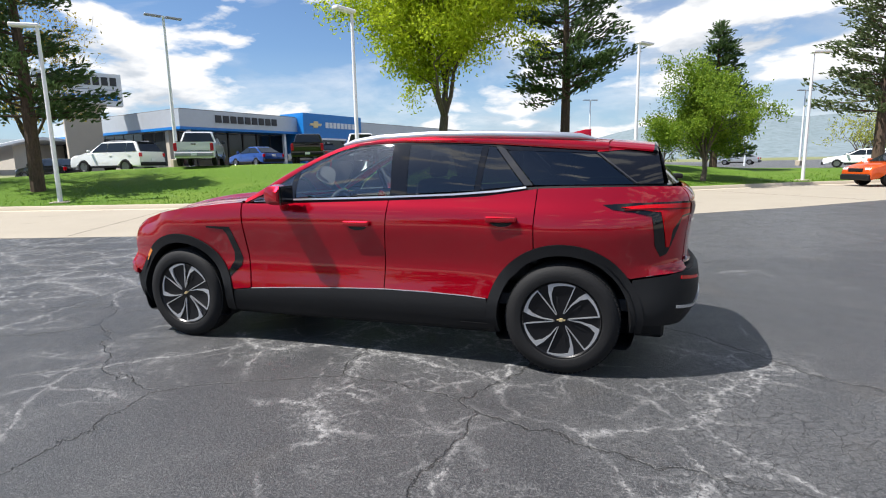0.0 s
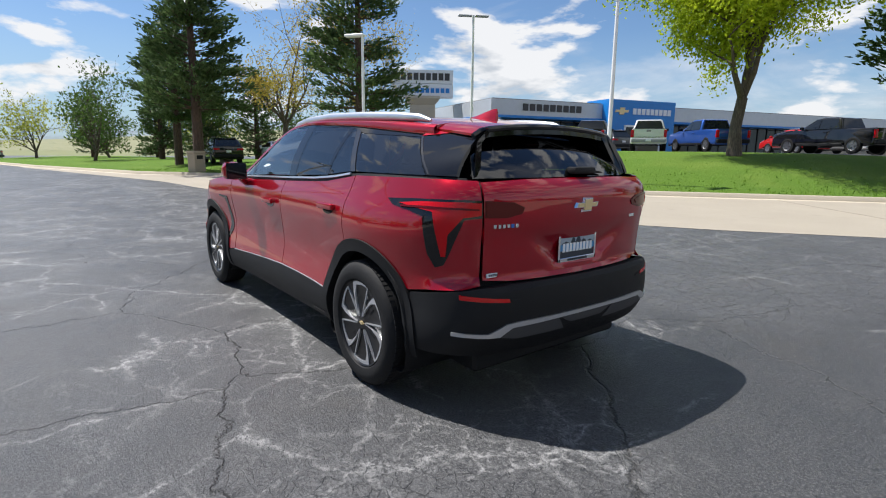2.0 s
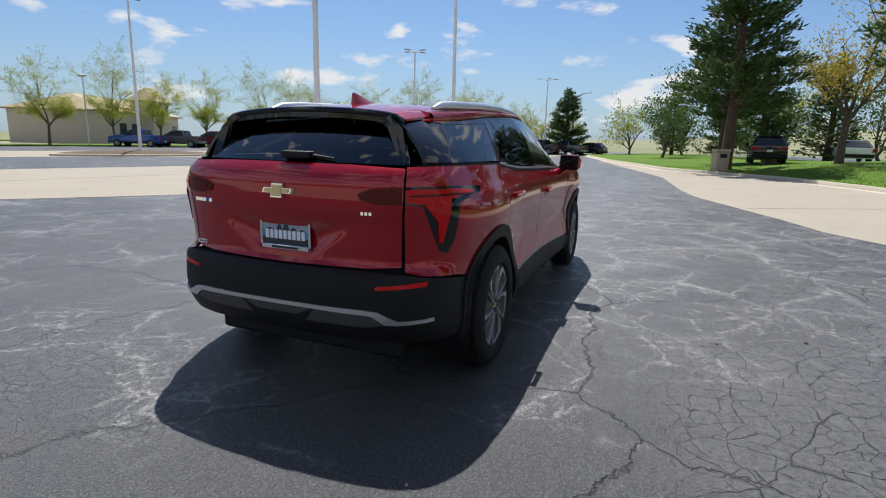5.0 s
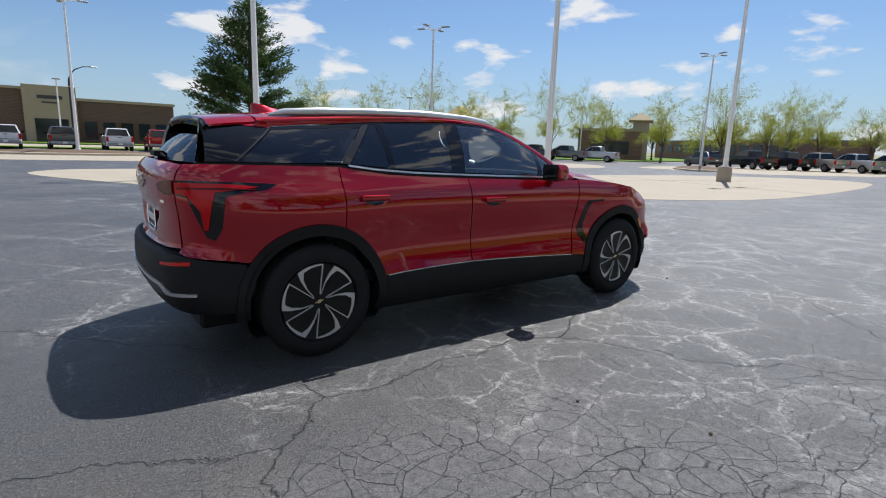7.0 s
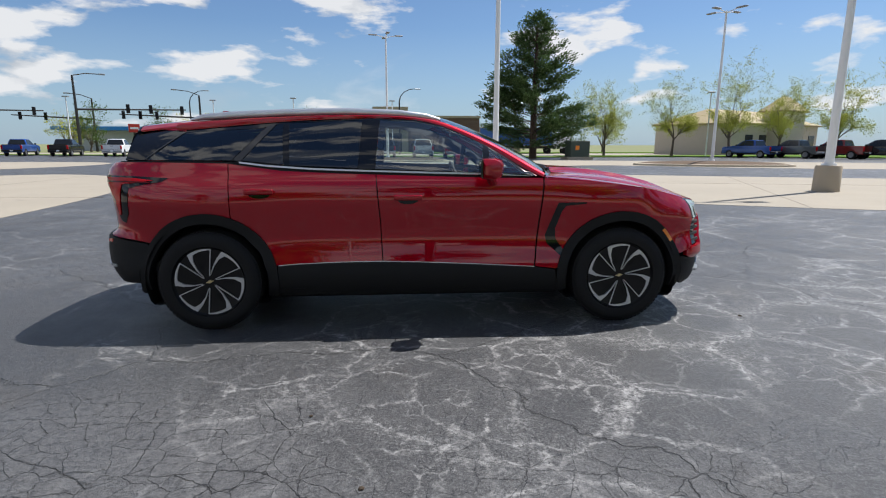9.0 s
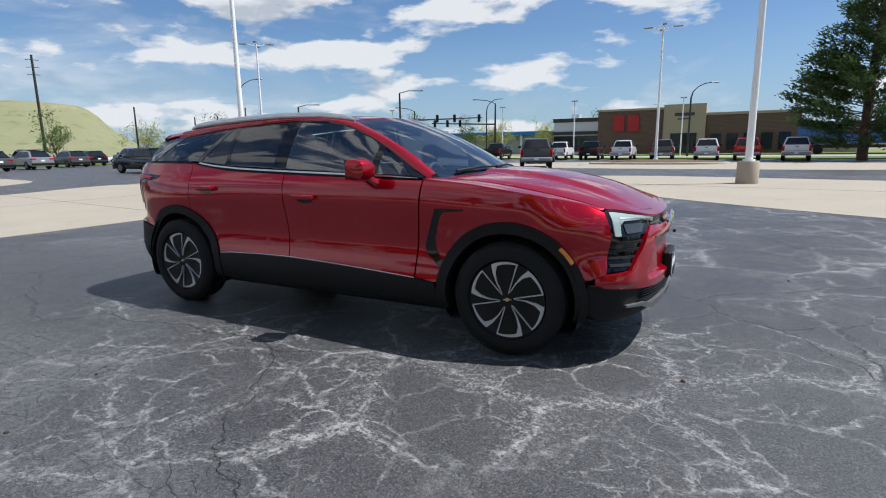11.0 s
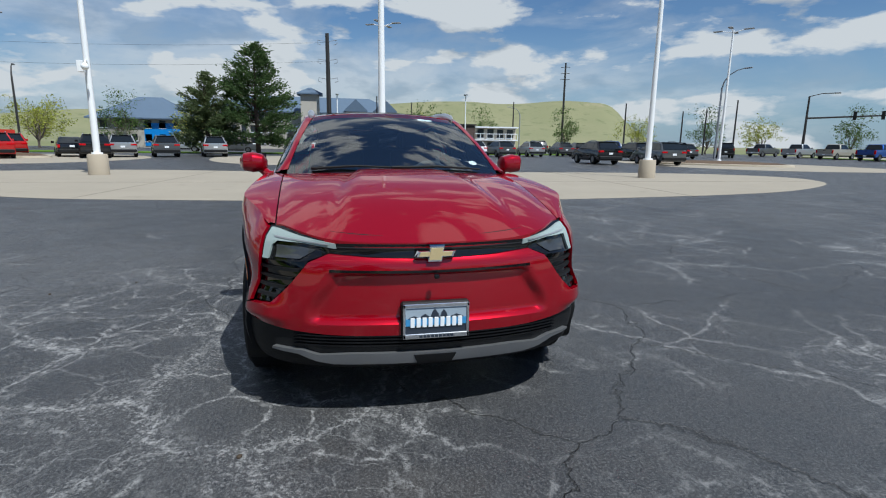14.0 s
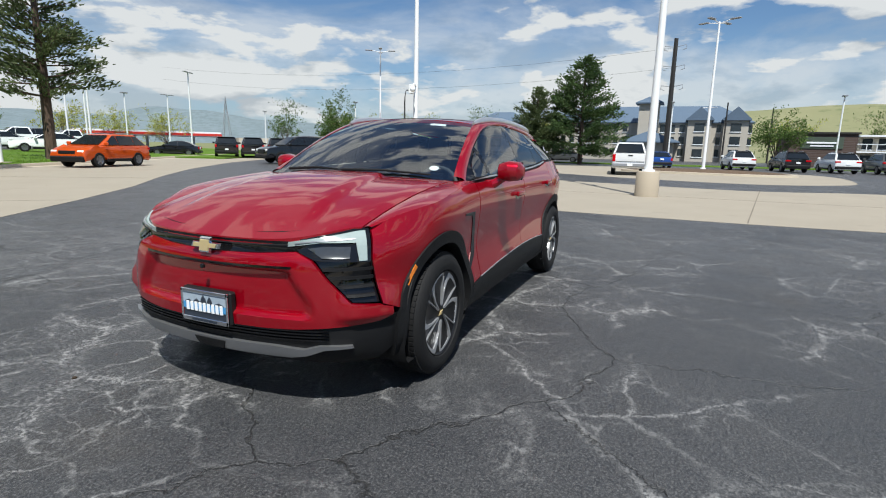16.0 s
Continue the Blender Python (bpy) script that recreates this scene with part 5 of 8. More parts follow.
for sd in (-1, 1):
    for nm, (poly, m) in GREEN.items():
        g = part(nm, sheet(poly, cab_side, sd, step=0.12, gap=0.002, depth=0.005), m, CAR, "tinted side glass" if m is GLASS_D else "clear side glass")
        g.visible_shadow = m is GLASS_D
    for nm, poly in BLACKS.items():
        part(nm, sheet(poly, cab_side, sd, step=0.06, depth=0.02, lift=0.001), PILLAR, CAR, "gloss black pillar trim")
    part("spoiler_flank", sheet([(1.735, 1.458), (1.775, 1.512), (1.95, 1.506), (2.125, 1.492), (2.10, 1.484)], cab_side, sd, step=0.06, depth=0.02, lift=0.005), REDPAINT, spm)
    part("quarter_strip", sheet([(1.735, 1.453), (1.985, 1.254), (1.998, 1.254), (1.748, 1.456)], cab_side, sd, step=0.1, depth=0.01, lift=0.004), STRIPDK, CAR, "dark satin strip behind the quarter glass")
    # bright trim up the rear pillar, black frame above the glass
    part("pillar_strip", sheet([(1.06, 1.512), (1.288, 1.247), (1.345, 1.25), (1.13, 1.49), (1.10, 1.507)], cab_side, sd, step=0.12, depth=0.015, lift=0.003), STRIPDK, CAR, "dark grey pillar strip")
    top = [(x, interp(RAIL_Z, x) - d) for x, d in ((-0.93, 0.0), (-0.70, 0.005), (-0.37, 0.008), (-0.17, 0.010), (0.03, 0.012), (0.35, 0.016), (1.0, 0.018), (1.75, 0.02))]
    bot = [(x, z) for x, z in ((1.73, 1.453), (1.165, 1.483), (1.055, 1.513), (0.965, 1.523), (0.42, 1.549), (0.29, 1.551), (0.03, 1.541), (-0.17, 1.504), (-0.37, 1.426), (-0.49, 1.372), (-0.58, 1.312), (-0.70, 1.236), (-0.79, 1.152), (-0.88, 1.135))]
    part("window_frame", sheet(top + bot, cab_side, sd, step=0.12, depth=0.02), GLOSSBK, CAR, "black window frame")
    belt = [(-0.86, belt_z(-0.86) - 0.004)] + [(x, belt_z(x) + 0.006) for x in (-0.5, 0, 0.4, 0.8, 1.1, 1.3)] + [(x, belt_z(x) - 0.006) for x in (1.3, 1.1, 0.8, 0.4, 0, -0.5, -0.86)]
    part("waist_strip", sheet(belt, cab_side, sd, step=0.12, depth=0.012, lift=0.006), SILVER, CAR, "satin silver waist strip")
    low = [(x, belt_z(x) + (0.012 if x < 1.3 else 0.004)) for x in (-0.86, -0.4, 0, 0.4, 0.8, 1.2, 1.6, 2.0, 2.2)] + [(x, belt_z(x) - 0.04) for x in (2.2, 2.0, 1.6, 1.2, 0.8, 0.4, 0, -0.4, -0.9)]
    part("waist_rubber", sheet(low, cab_side, sd, step=0.12, depth=0.01, lift=-0.006), BLACKPL, CAR)

    # red cant rail and screen pillar between glass and roof
    b = bmesh.new()
    rows = []
    for i in range(41):
        x = -0.95 + 2.76 * i / 40
        a = cab_side(x, interp(RAIL_Z, x) - 0.012)
        if x < -0.13:
            u = min(max((x + 1.0) / 0.87, 0), 1)
            c = screen(u, 1.0)
        else:
            c = roof((x + 0.13) / 1.93, 1.0)
        m = (a + c) / 2 + Vector((-0.004 if x < -0.1 else 0, 0.012, 0.014))
        rows.append([b.verts.new((p.x, p.y * sd, p.z)) for p in (a, a.lerp(m, 0.5) + Vector((0, 0.004, 0.003)), m, m.lerp(c, 0.5) + Vector((0, 0.0, 0.004)), c + Vector((0, 0, 0.004)))])
    for r0, r1 in zip(rows, rows[1:]):
        for k in range(4):
            b.faces.new((r0[k], r0[k + 1], r1[k + 1], r1[k]))
    part("roof_pillar", b, REDPAINT, CAR)
    # roof rail
    rail = [(-0.17, 0.60, 1.556), (-0.06, 0.604, 1.578), (0.15, 0.608, 1.599), (0.55, 0.610, 1.610), (1.0, 0.604, 1.599), (1.4, 0.590, 1.580), (1.62, 0.575, 1.566), (1.72, 0.568, 1.545)]
    b = bmesh.new()
    tube(b, [(x, y * sd, z) for x, y, z in rail], [0.012, 0.026, 0.030, 0.030, 0.030, 0.030, 0.024, 0.010], 12)
    part("roof_rail", b, SILVER, CAR, "satin silver roof rail")
    part("rail_foot", boxes((0.72, 0.86, sd * 0.60 - 0.015, sd * 0.60 + 0.015, 1.565, 1.612), bevel=0.008), GLOSSBK, CAR)
    # fin in front of the back glass
    b = bmesh.new()
    prof = [(1.84, 1.488), (2.125, 1.486), (2.145, 1.42), (2.185, 1.25), (2.11, 1.25)]
    outer, inn = [], []
    for x, z in prof:
        p = cab_side(min(x, 2.2), z)
        y = min(p.y, interp([(1.8, 0.60), (2.12, 0.585), (2.26, 0.665)], x) + 0.02)
        outer.append(b.verts.new((x, sd * y, z)))
        inn.append(b.verts.new((x - 0.01, sd * (y - 0.045), z)))
    b.faces.new(outer), b.faces.new(inn[::-1])
    for k in range(len(prof)):
        b.faces.new((outer[k], outer[(k + 1) % len(prof)], inn[(k + 1) % len(prof)], inn[k]))
    part("air_fin", b, PILLAR, CAR, "black air fin", smooth=False)
    # mirror
    b = bmesh.new()
    secs = ((0.935, 0.05, 0.035, -0.49, 1.175), (0.96, 0.085, 0.062, -0.50, 1.19), (1.03, 0.10, 0.078, -0.505, 1.195), (1.10, 0.085, 0.068, -0.495, 1.195), (1.13, 0.04, 0.035, -0.48, 1.19))
    rr = []
    for y, rx, rz_, cx, cz in secs:
        ring = []
        for k in range(18):
            a = 2 * math.pi * k / 18
            ca, sa = math.cos(a), math.sin(a)
            ex = math.copysign(abs(ca) ** 0.7, ca) * rx
            ez = math.copysign(abs(sa) ** 0.7, sa) * rz_
            ring.append(b.verts.new((cx + (min(ex, rx * 0.62) if ca > 0 else ex), sd * y, cz + ez)))
        rr.append(ring)
    for u, v in zip(rr, rr[1:]):
        for k in range(18):
            b.faces.new((u[k], u[(k + 1) % 18], v[(k + 1) % 18], v[k]))
    b.faces.new(rr[0]), b.faces.new(rr[-1])
    mr = part("door_mirror", b, REDPAINT, CAR, "red door mirror cap")
    b = bmesh.new()
    tube(b, [(-0.56, sd * 0.86, 1.085), (-0.54, sd * 0.92, 1.10), (-0.51, sd * 0.98, 1.145)], [0.045, 0.035, 0.03], 10)
    part("mirror_stalk", b, REDPAINT, mr)
    part("mirror_glass", boxes((-0.437, -0.43, min(sd * 0.955, sd * 1.095), max(sd * 0.955, sd * 1.095), 1.14, 1.25), bevel=0.002), GLOSSBK, mr, "dark mirror glass")
    part("mirror_shade", boxes((-0.445, -0.436, min(sd * 0.945, sd * 1.11), max(sd * 0.945, sd * 1.11), 1.128, 1.262), bevel=0.003), GLOSSBK, mr)

# fin aerial
b = bmesh.new()
fin = [(1.40, 0.0, 0.035), (1.48, 0.022, 0.04), (1.56, 0.045, 0.036), (1.62, 0.062, 0.022), (1.66, 0.066, 0.012)]
rr = []
for x, h, w in fin:
    z0 = interp(ROOF_Z, x) - 0.004
    rr.append([b.verts.new((x, -w, z0)), b.verts.new((x, -w * 0.35, z0 + h * 0.8 + 0.004)), b.verts.new((x, 0, z0 + h + 0.006)), b.verts.new((x, w * 0.35, z0 + h * 0.8 + 0.004)), b.verts.new((x, w, z0))])
for u, v in zip(rr, rr[1:]):
    for k in range(4):
        b.faces.new((u[k], u[k + 1], v[k + 1], v[k]))
b.faces.new(rr[-1])
part("roof_aerial", b, REDPAINT, CAR, "red shark-fin aerial")

# cowl, wipers
part("cowl", patch(lambda u, v, l=0.0: hood(1.0, v * 0.94).lerp(screen(0.02, v), u) + Vector((0, 0, l - 0.006)), 3, 18, 0.0), BLACKPL, CAR, "black cowl panel")
for y0, y1, z in ((0.05, -0.62, 0), (0.60, 0.0, 0)):
    b = bmesh.new()
    tube(b, [screen(0.04, y0 / 0.765, 0.018), screen(0.055, (y0 + y1) / 1.53, 0.02), screen(0.04, y1 / 0.765, 0.018)], [0.012, 0.009, 0.006], 6)
    part("wiper", b, BLACKPL, CAR)
b = bmesh.new()
box(b, 2.262, 2.33, -0.03, 0.15, 1.258, 1.296, 0.014, 2)
tube(b, [(2.29, 0.10, 1.275), (2.285, 0.20, 1.268), (2.28, 0.27, 1.262)], [0.014, 0.008, 0.005], 6)
part("rear_wiper", b, BLACKPL, CAR, "black rear wiper")

# badges
def cross_badge(bm, w, h, d):
    for o, k in (((w, h * 0.36), 0), ((w * 0.42, h), 1)):
        pts_ = [(-o[0] + 0.12 * w, -o[1]), (o[0], -o[1]), (o[0] - 0.12 * w, o[1]), (-o[0], o[1])]
        lo = [bm.verts.new((0, -y, z)) for y, z in pts_]
        hi = [bm.verts.new((d + 0.0025 * k, -y * 0.92, z * 0.86)) for y, z in pts_]
        bm.faces.new(hi)
        for i in range(4):
            bm.faces.new((lo[i], lo[(i + 1) % 4], hi[(i + 1) % 4], hi[i]))
    return bm


for x, z, rz, nm in ((-2.418, 0.842, 180, "front_badge"), (2.392, 1.095, 0, "rear_badge")):
    b = cross_badge(bmesh.new(), 0.102, 0.042, 0.012)
    b.transform(pose(x, 0, z, 0, 0, rz))
    bd = part(nm, b, CHROME, CAR, "chrome-edged gold cross emblem", smooth=False)
    b = cross_badge(bmesh.new(), 0.088, 0.033, 0.016)
    b.transform(pose(x, 0, z, 0, 0, rz))
    part("badge_face", b, GOLD, bd, "gold emblem face", smooth=False)

# name plates shown as plain bars
for i in range(6):
    y = -0.62 + i * 0.025
    p = tail(TOTAL - arc_tail(-y), 1.012)
    part("letter_bar", boxes((p.x - 0.002, p.x + 0.004, y - 0.009, y + 0.009, 1.001, 1.021), bevel=0.001), BLUEBADGE if i == 4 else CHROME, tg)
for i in range(3):
    y = 0.475 + i * 0.021
    p = tail(TOTAL - arc_tail(y), 1.0)
    part("letter_bar", boxes((p.x - 0.002, p.x + 0.004, y - 0.008, y + 0.008, 0.994, 1.012), bevel=0.001), CHROME, tg)
p = tail(TOTAL - arc_tail(0.6), 0.762)
part("sticker", boxes((p.x - 0.004, p.x + 0.0035, -0.65, -0.545, 0.752, 0.773)), PALE, tg, "white dealer sticker")
for i in range(5):
    part("print_bar", boxes((p.x + 0.003, p.x + 0.005, -0.64 + i * 0.013, -0.632 + i * 0.013, 0.757, 0.768)), PLATEDK, tg)

# plates with a bright frame; the lettering is plain bars
for x, z, sg, nm in ((-2.452, 0.522, -1, "front_plate"), (2.345, 0.862, 1, "rear_plate")):
    pl = part(nm, boxes((min(x, x - sg * 0.012), max(x, x - sg * 0.012), -0.152, 0.152, z - 0.076, z + 0.076), bevel=0.004), PLATEDK, CAR, "number plate with dark landscape print")
    b = bmesh.new()
    for r in ((-0.162, 0.162, 0.066, 0.086), (-0.162, 0.162, -0.086, -0.062), (-0.162, -0.148, -0.086, 0.086), (0.148, 0.162, -0.086, 0.086)):
        box(b, min(x, x + sg * 0.008), max(x, x + sg * 0.008), r[0], r[1], z + r[2], z + r[3], 0.003)
    part("plate_frame", b, CHROME, pl, "bright plate frame")
    part("plate_sky", boxes((min(x, x + sg * 0.002), max(x, x + sg * 0.002), -0.148, 0.148, z + 0.005, z + 0.066)), PLATESKY, pl, "pale printed sky")
    for y0, y1, h in ((-0.148, -0.05, 0.030), (-0.06, -0.012, 0.056), (-0.02, 0.035, 0.060), (0.02, 0.09, 0.036), (0.07, 0.148, 0.028)):
        b = bmesh.new()
        ym = (y0 + y1) / 2
        pr = [(y0, z + 0.003), (y0 * 0.6 + ym * 0.4, z + h * 0.62), (ym, z + h), (y1 * 0.5 + ym * 0.5, z + h * 0.7), (y1, z + 0.003)]
        f0 = [b.verts.new((x + sg * 0.0035, yy, zz)) for yy, zz in pr]
        f1 = [b.verts.new((x, yy, zz)) for yy, zz in pr]
        b.faces.new(f0), b.faces.new(f1[::-1])
        for i in range(5):
            b.faces.new((f0[i], f0[(i + 1) % 5], f1[(i + 1) % 5], f1[i]))
        bmesh.ops.recalc_face_normals(b, faces=b.faces)
        part("plate_mountain", b, PLATEDK, pl, "dark printed mountain", smooth=False)
    part("plate_band", boxes((min(x, x + sg * 0.004), max(x, x + sg * 0.004), -0.147, 0.147, z - 0.022, z + 0.012)), BLUEPLATE, pl, "blue printed band")
    for i in range(9):
        y = -0.116 + i * 0.029
        part("letter_bar", boxes((min(x, x + sg * 0.006), max(x, x + sg * 0.006), y - 0.010, y + 0.010, z - 0.030, z + 0.018), bevel=0.001), PALE, pl)
    for i in range(9):
        y = -0.076 + i * 0.019
        part("letter_bar", boxes((min(x, x + sg * 0.011), max(x, x + sg * 0.011), y - 0.007, y + 0.007, z - 0.080, z - 0.068)), PLATEDK, pl)
part("plate_bracket", boxes((-2.445, -2.40, -0.168, 0.168, 0.432, 0.612), bevel=0.01), BLACKPL, CAR, "black plate bracket")

# wheels
def wheel(x, sd, turn):
    w = new("wheel")
    w.parent = CAR
    w.matrix_basis = pose(x, sd * 0.965, 0.372, 0, 0, 0 if sd > 0 else 180) @ pose(0, 0, 0, 0, turn, 0)
    b = bmesh.new()
    spun(b, [(0.253, -0.03), (0.266, -0.004), (0.30, 0.004), (0.335, -0.002), (0.356, -0.018), (0.368, -0.036), (0.372, -0.07), (0.372, -0.18), (0.366, -0.215), (0.33, -0.245), (0.25, -0.235)], 72)
    part("tyre", b, RUBBER, w, "black tyre")
    b = bmesh.new()
    for k in range(72):
        a = 2 * math.pi * k / 72
        c = boxes((-0.0115, 0.0115, -0.062, -0.030, 0.360, 0.3728))
        c.transform(Matrix.Rotation(a, 4, "Y"))
        me_ = bpy.data.meshes.new("t")
        c.to_mesh(me_)
        c.free()
        b.from_mesh(me_)
        bpy.data.meshes.remove(me_)
    for r in (0.0735, 0.107, 0.141, 0.175):
        spun(b, [(0.3725, -r - 0.012), (0.3745, -r - 0.011), (0.3745, -r + 0.011), (0.3725, -r + 0.012)], 72)
    part("tread", b, RUBBER, w)
    b = bmesh.new()
    spun(b, [(0.0, -0.032), (0.05, -0.030), (0.10, -0.034), (0.20, -0.030), (0.246, -0.022), (0.255, -0.010), (0.259, -0.03)], 64)
    part("rim", b, RIMBLK, w, "gloss black wheel disc")
    for k in range(6):
        b = bmesh.new()
        a0, a1 = -22.0, 22.0

        def pol(r, a):
            return (1.035 * r * math.sin(radians(a + k * 60)), 1.035 * r * math.cos(radians(a + k * 60)))

        outer = [pol(0.042, -21), pol(0.236, -21.5)] + [pol(0.241, -20.5 + 41 * i / 8) for i in range(9)] + [pol(0.186, 25), pol(0.122, 29.5), pol(0.047, 36)]
        innr = [pol(0.048, -15.5), pol(0.228, -19.7)] + [pol(0.2305 - 0.0014 * i, -19.0 + 31.5 * i / 8) for i in range(9)] + [pol(0.178, 20.0), pol(0.118, 26.4), pol(0.050, 31.8)]
        n = len(outer)
        lo = [b.verts.new((p[0], -0.030, p[1])) for p in outer]
        ho = [b.verts.new((p[0], -0.019, p[1])) for p in outer]
        hi = [b.verts.new((p[0], -0.019, p[1])) for p in innr]
        li = [b.verts.new((p[0], -0.032, p[1])) for p in innr]
        for i in range(n - 1):
            b.faces.new((ho[i], ho[i + 1], hi[i + 1], hi[i]))
            b.faces.new((lo[i], lo[i + 1], ho[i + 1], ho[i]))
            b.faces.new((hi[i], hi[i + 1], li[i + 1], li[i]))
        part("petal_edge", b, MACHINED, w, "bright machined petal edge", smooth=False)
        b = bmesh.new()
        q = [pol(0.095, 9.5), pol(0.160, 8.5), pol(0.160, 12), pol(0.095, 14)]
        b.faces.new([b.verts.new((p[0], -0.0255, p[1])) for p in q])
        part("rim_slot", b, BLACKPL, w)
    b = cross_badge(bmesh.new(), 0.03, 0.011, 0.005)
    b.transform(pose(0, -0.028, 0, 0, 0, 90))
    part("hub_badge", b, GOLD, w, smooth=False)
    return w


RIMBLK = plain("gloss_black_wheel", (0.006, 0.006, 0.007), 0.30, grain=60, vary=0.2, Specular_IOR_Level=0.3)
wheel(-1.547, -1, 18), wheel(1.547, -1, 0), wheel(-1.547, 1, 5), wheel(1.547, 1, 15)

# hidden shell, floor and cabin
b = bmesh.new()
box(b, -2.15, 2.2, -0.62, 0.62, 0.20, 0.34, 0.02)
box(b, -1.1, 1.1, -0.86, 0.86, 0.22, 0.40, 0.02)
part("underbody", b, BLACKPL, CAR, "black underbody")
for sd in (-1, 1):
    liner = S([(-0.96, 0.42), (-0.98, 1.09), (1.1, 1.15), (1.9, 1.16), (1.93, 0.93), (1.2, 0.90), (1.04, 0.72), (1.0, 0.42)])
    part("inner_panel", sheet(liner, skin, sd, lift=-0.045, depth=0.0, step=0.15), CABIN, CAR, "dark inner door panel")
    part("fender_liner", sheet(S([(-2.0, 0.86), (-1.9, 0.96), (-1.0, 1.05), (-1.0, 0.84), (-1.2, 0.90), (-1.55, 0.93), (-1.85, 0.86)]), skin, sd, lift=-0.03, depth=0.0, step=0.2), BLACKPL, CAR)
part("nose_liner", sheet(both(N((0, 0.9), (0.83, 0.96), (0.86, 0.5), (0.8, 0.3), (0, 0.28))), nose, 1, lift=-0.055, depth=0.0, step=0.1), BLACKPL, CAR)
part("tail_liner", sheet(both(T((0, 1.22), (0.72, 1.22), (0.8, 0.7), (0.78, 0.4), (0, 0.36))), tail, 1, lift=-0.07, depth=0.0, step=0.1), BLACKPL, CAR)
part("headliner", patch(roof, 10, 8, 0.0, 0.0, 1.0, -0.97, 0.97, -0.04), CABINL, CAR, "grey headlining")
b = bmesh.new()
box(b, -1.02, -0.58, -0.72, 0.72, 0.80, 1.075, 0.05, 3)
box(b, -0.60, -0.52, -0.70, 0.70, 0.86, 1.0, 0.03, 2)
part("dashboard", b, CABIN, CAR, "dark dashboard")
part("dash_sheet", boxes((-0.90, -0.80, 0.24, 0.52, 1.075, 1.081), bevel=0.002), CABINL, CAR, "pale thin sheet on the dashboard")
part("screen_panel", boxes((-0.55, -0.53, -0.5, 0.25, 1.0, 1.16), bevel=0.008), GLOSSBK, CAR)
b = bmesh.new()
ringp = [(-0.40 + 0.06 * math.sin(a), -0.37 + 0.185 * math.cos(a), 1.02 + 0.175 * math.sin(a)) for a in [2 * math.pi * i / 28 for i in range(29)]]
tube(b, ringp, 0.016, 8, False)
tube(b, [(-0.40, -0.55, 1.02), (-0.42, -0.37, 1.01), (-0.40, -0.19, 1.02)], [0.014, 0.045, 0.014], 8)
tube(b, [(-0.42, -0.37, 1.01), (-0.60, -0.37, 0.92)], 0.04, 8)
part("steering_wheel", b, CABIN, CAR, "dark steering wheel")


def seat(x, y, w, m, bench=False):
    b = bmesh.new()
    box(b, x - 0.28, x + 0.24, y - w, y + w, 0.55, 0.74, 0.06, 3)
    c = bmesh.new()
    box(c, -0.07, 0.07, -w, w, 0.0, 0.62, 0.055, 3)
    c.transform(pose(x + 0.24, y, 0.68, 0, 14, 0))
    me_ = bpy.data.meshes.new("t")
    c.to_mesh(me_)
    b.from_mesh(me_)
    c.free()
    st = part("seat", b, m, CAR, "dark cloth seat")
    for yy in ((y - 0.45, y, y + 0.45) if bench else (y,)):
        h = bmesh.new()
        box(h, -0.045, 0.045, -0.12, 0.12, 0.0, 0.17, 0.04, 3)
        h.transform(pose(x + 0.40, yy, 1.30, 0, 12, 0))
        tube(h, [(x + 0.385, yy - 0.05, 1.22), (x + 0.40, yy - 0.05, 1.34)], 0.006, 6)
        tube(h, [(x + 0.385, yy + 0.05, 1.22), (x + 0.40, yy + 0.05, 1.34)], 0.006, 6)
        part("headrest", h, m, st)
    bpy.data.meshes.remove(me_)


seat(0.12, -0.38, 0.25, CABIN), seat(0.12, 0.38, 0.25, CABIN), seat(1.05, 0, 0.66, CABIN, True)
part("cargo_cover", boxes((1.45, 2.15, -0.62, 0.62, 1.02, 1.05), bevel=0.01), CABIN, CAR)
part("cabin_floor", boxes((-0.95, 2.1, -0.80, 0.80, 0.42, 0.50)), CABIN, CAR)
b = bmesh.new()
for j in range(16):
    a = 2 * math.pi * j / 16
    p0 = screen(0.16 + 0.028 * math.sin(a), -0.80 + 0.045 * math.cos(a), -0.010)
    b.verts.new(p0)
b.faces.new(b.verts[:])
part("round_sticker", b, PALE, CAR, "round white windscreen sticker")
b = bmesh.new()
b.faces.new([b.verts.new(screen(u, v, -0.008)) for u, v in ((0.88, -0.66), (0.88, -0.45), (0.93, -0.45), (0.93, -0.66))])
part("paper_sticker", b, PALE, CAR, "white windscreen sticker")
b = bmesh.new()
box(b, -0.36, -0.30, -0.11, 0.11, 1.44, 1.50, 0.015, 2)
part("inner_mirror", b, GLOSSBK, CAR, "inner mirror")

# ---- parked vehicles ----
COLOURS = {
    "white": paint("white_car_paint", (0.72, 0.73, 0.74), 0.0), "black": paint("black_car_paint", (0.012, 0.012, 0.014), 0.3),
    "grey": paint("dark_grey_car_paint", (0.10, 0.105, 0.11), 0.5), "silver": paint("silver_car_paint", (0.38, 0.39, 0.40), 0.6),
    "blue": paint("blue_car_paint", (0.02, 0.07, 0.28), 0.4), "red": paint("bright_red_car_paint", (0.42, 0.012, 0.012), 0.2),
    "orange": paint("orange_car_paint", (0.62, 0.085, 0.012), 0.3), "yellow": paint("yellow_car_paint", (0.60, 0.36, 0.02), 0.1),
    "beige": paint("sand_car_paint", (0.36, 0.33, 0.28), 0.4), "brown": paint("maroon_car_paint", (0.15, 0.012, 0.012), 0.4),
}
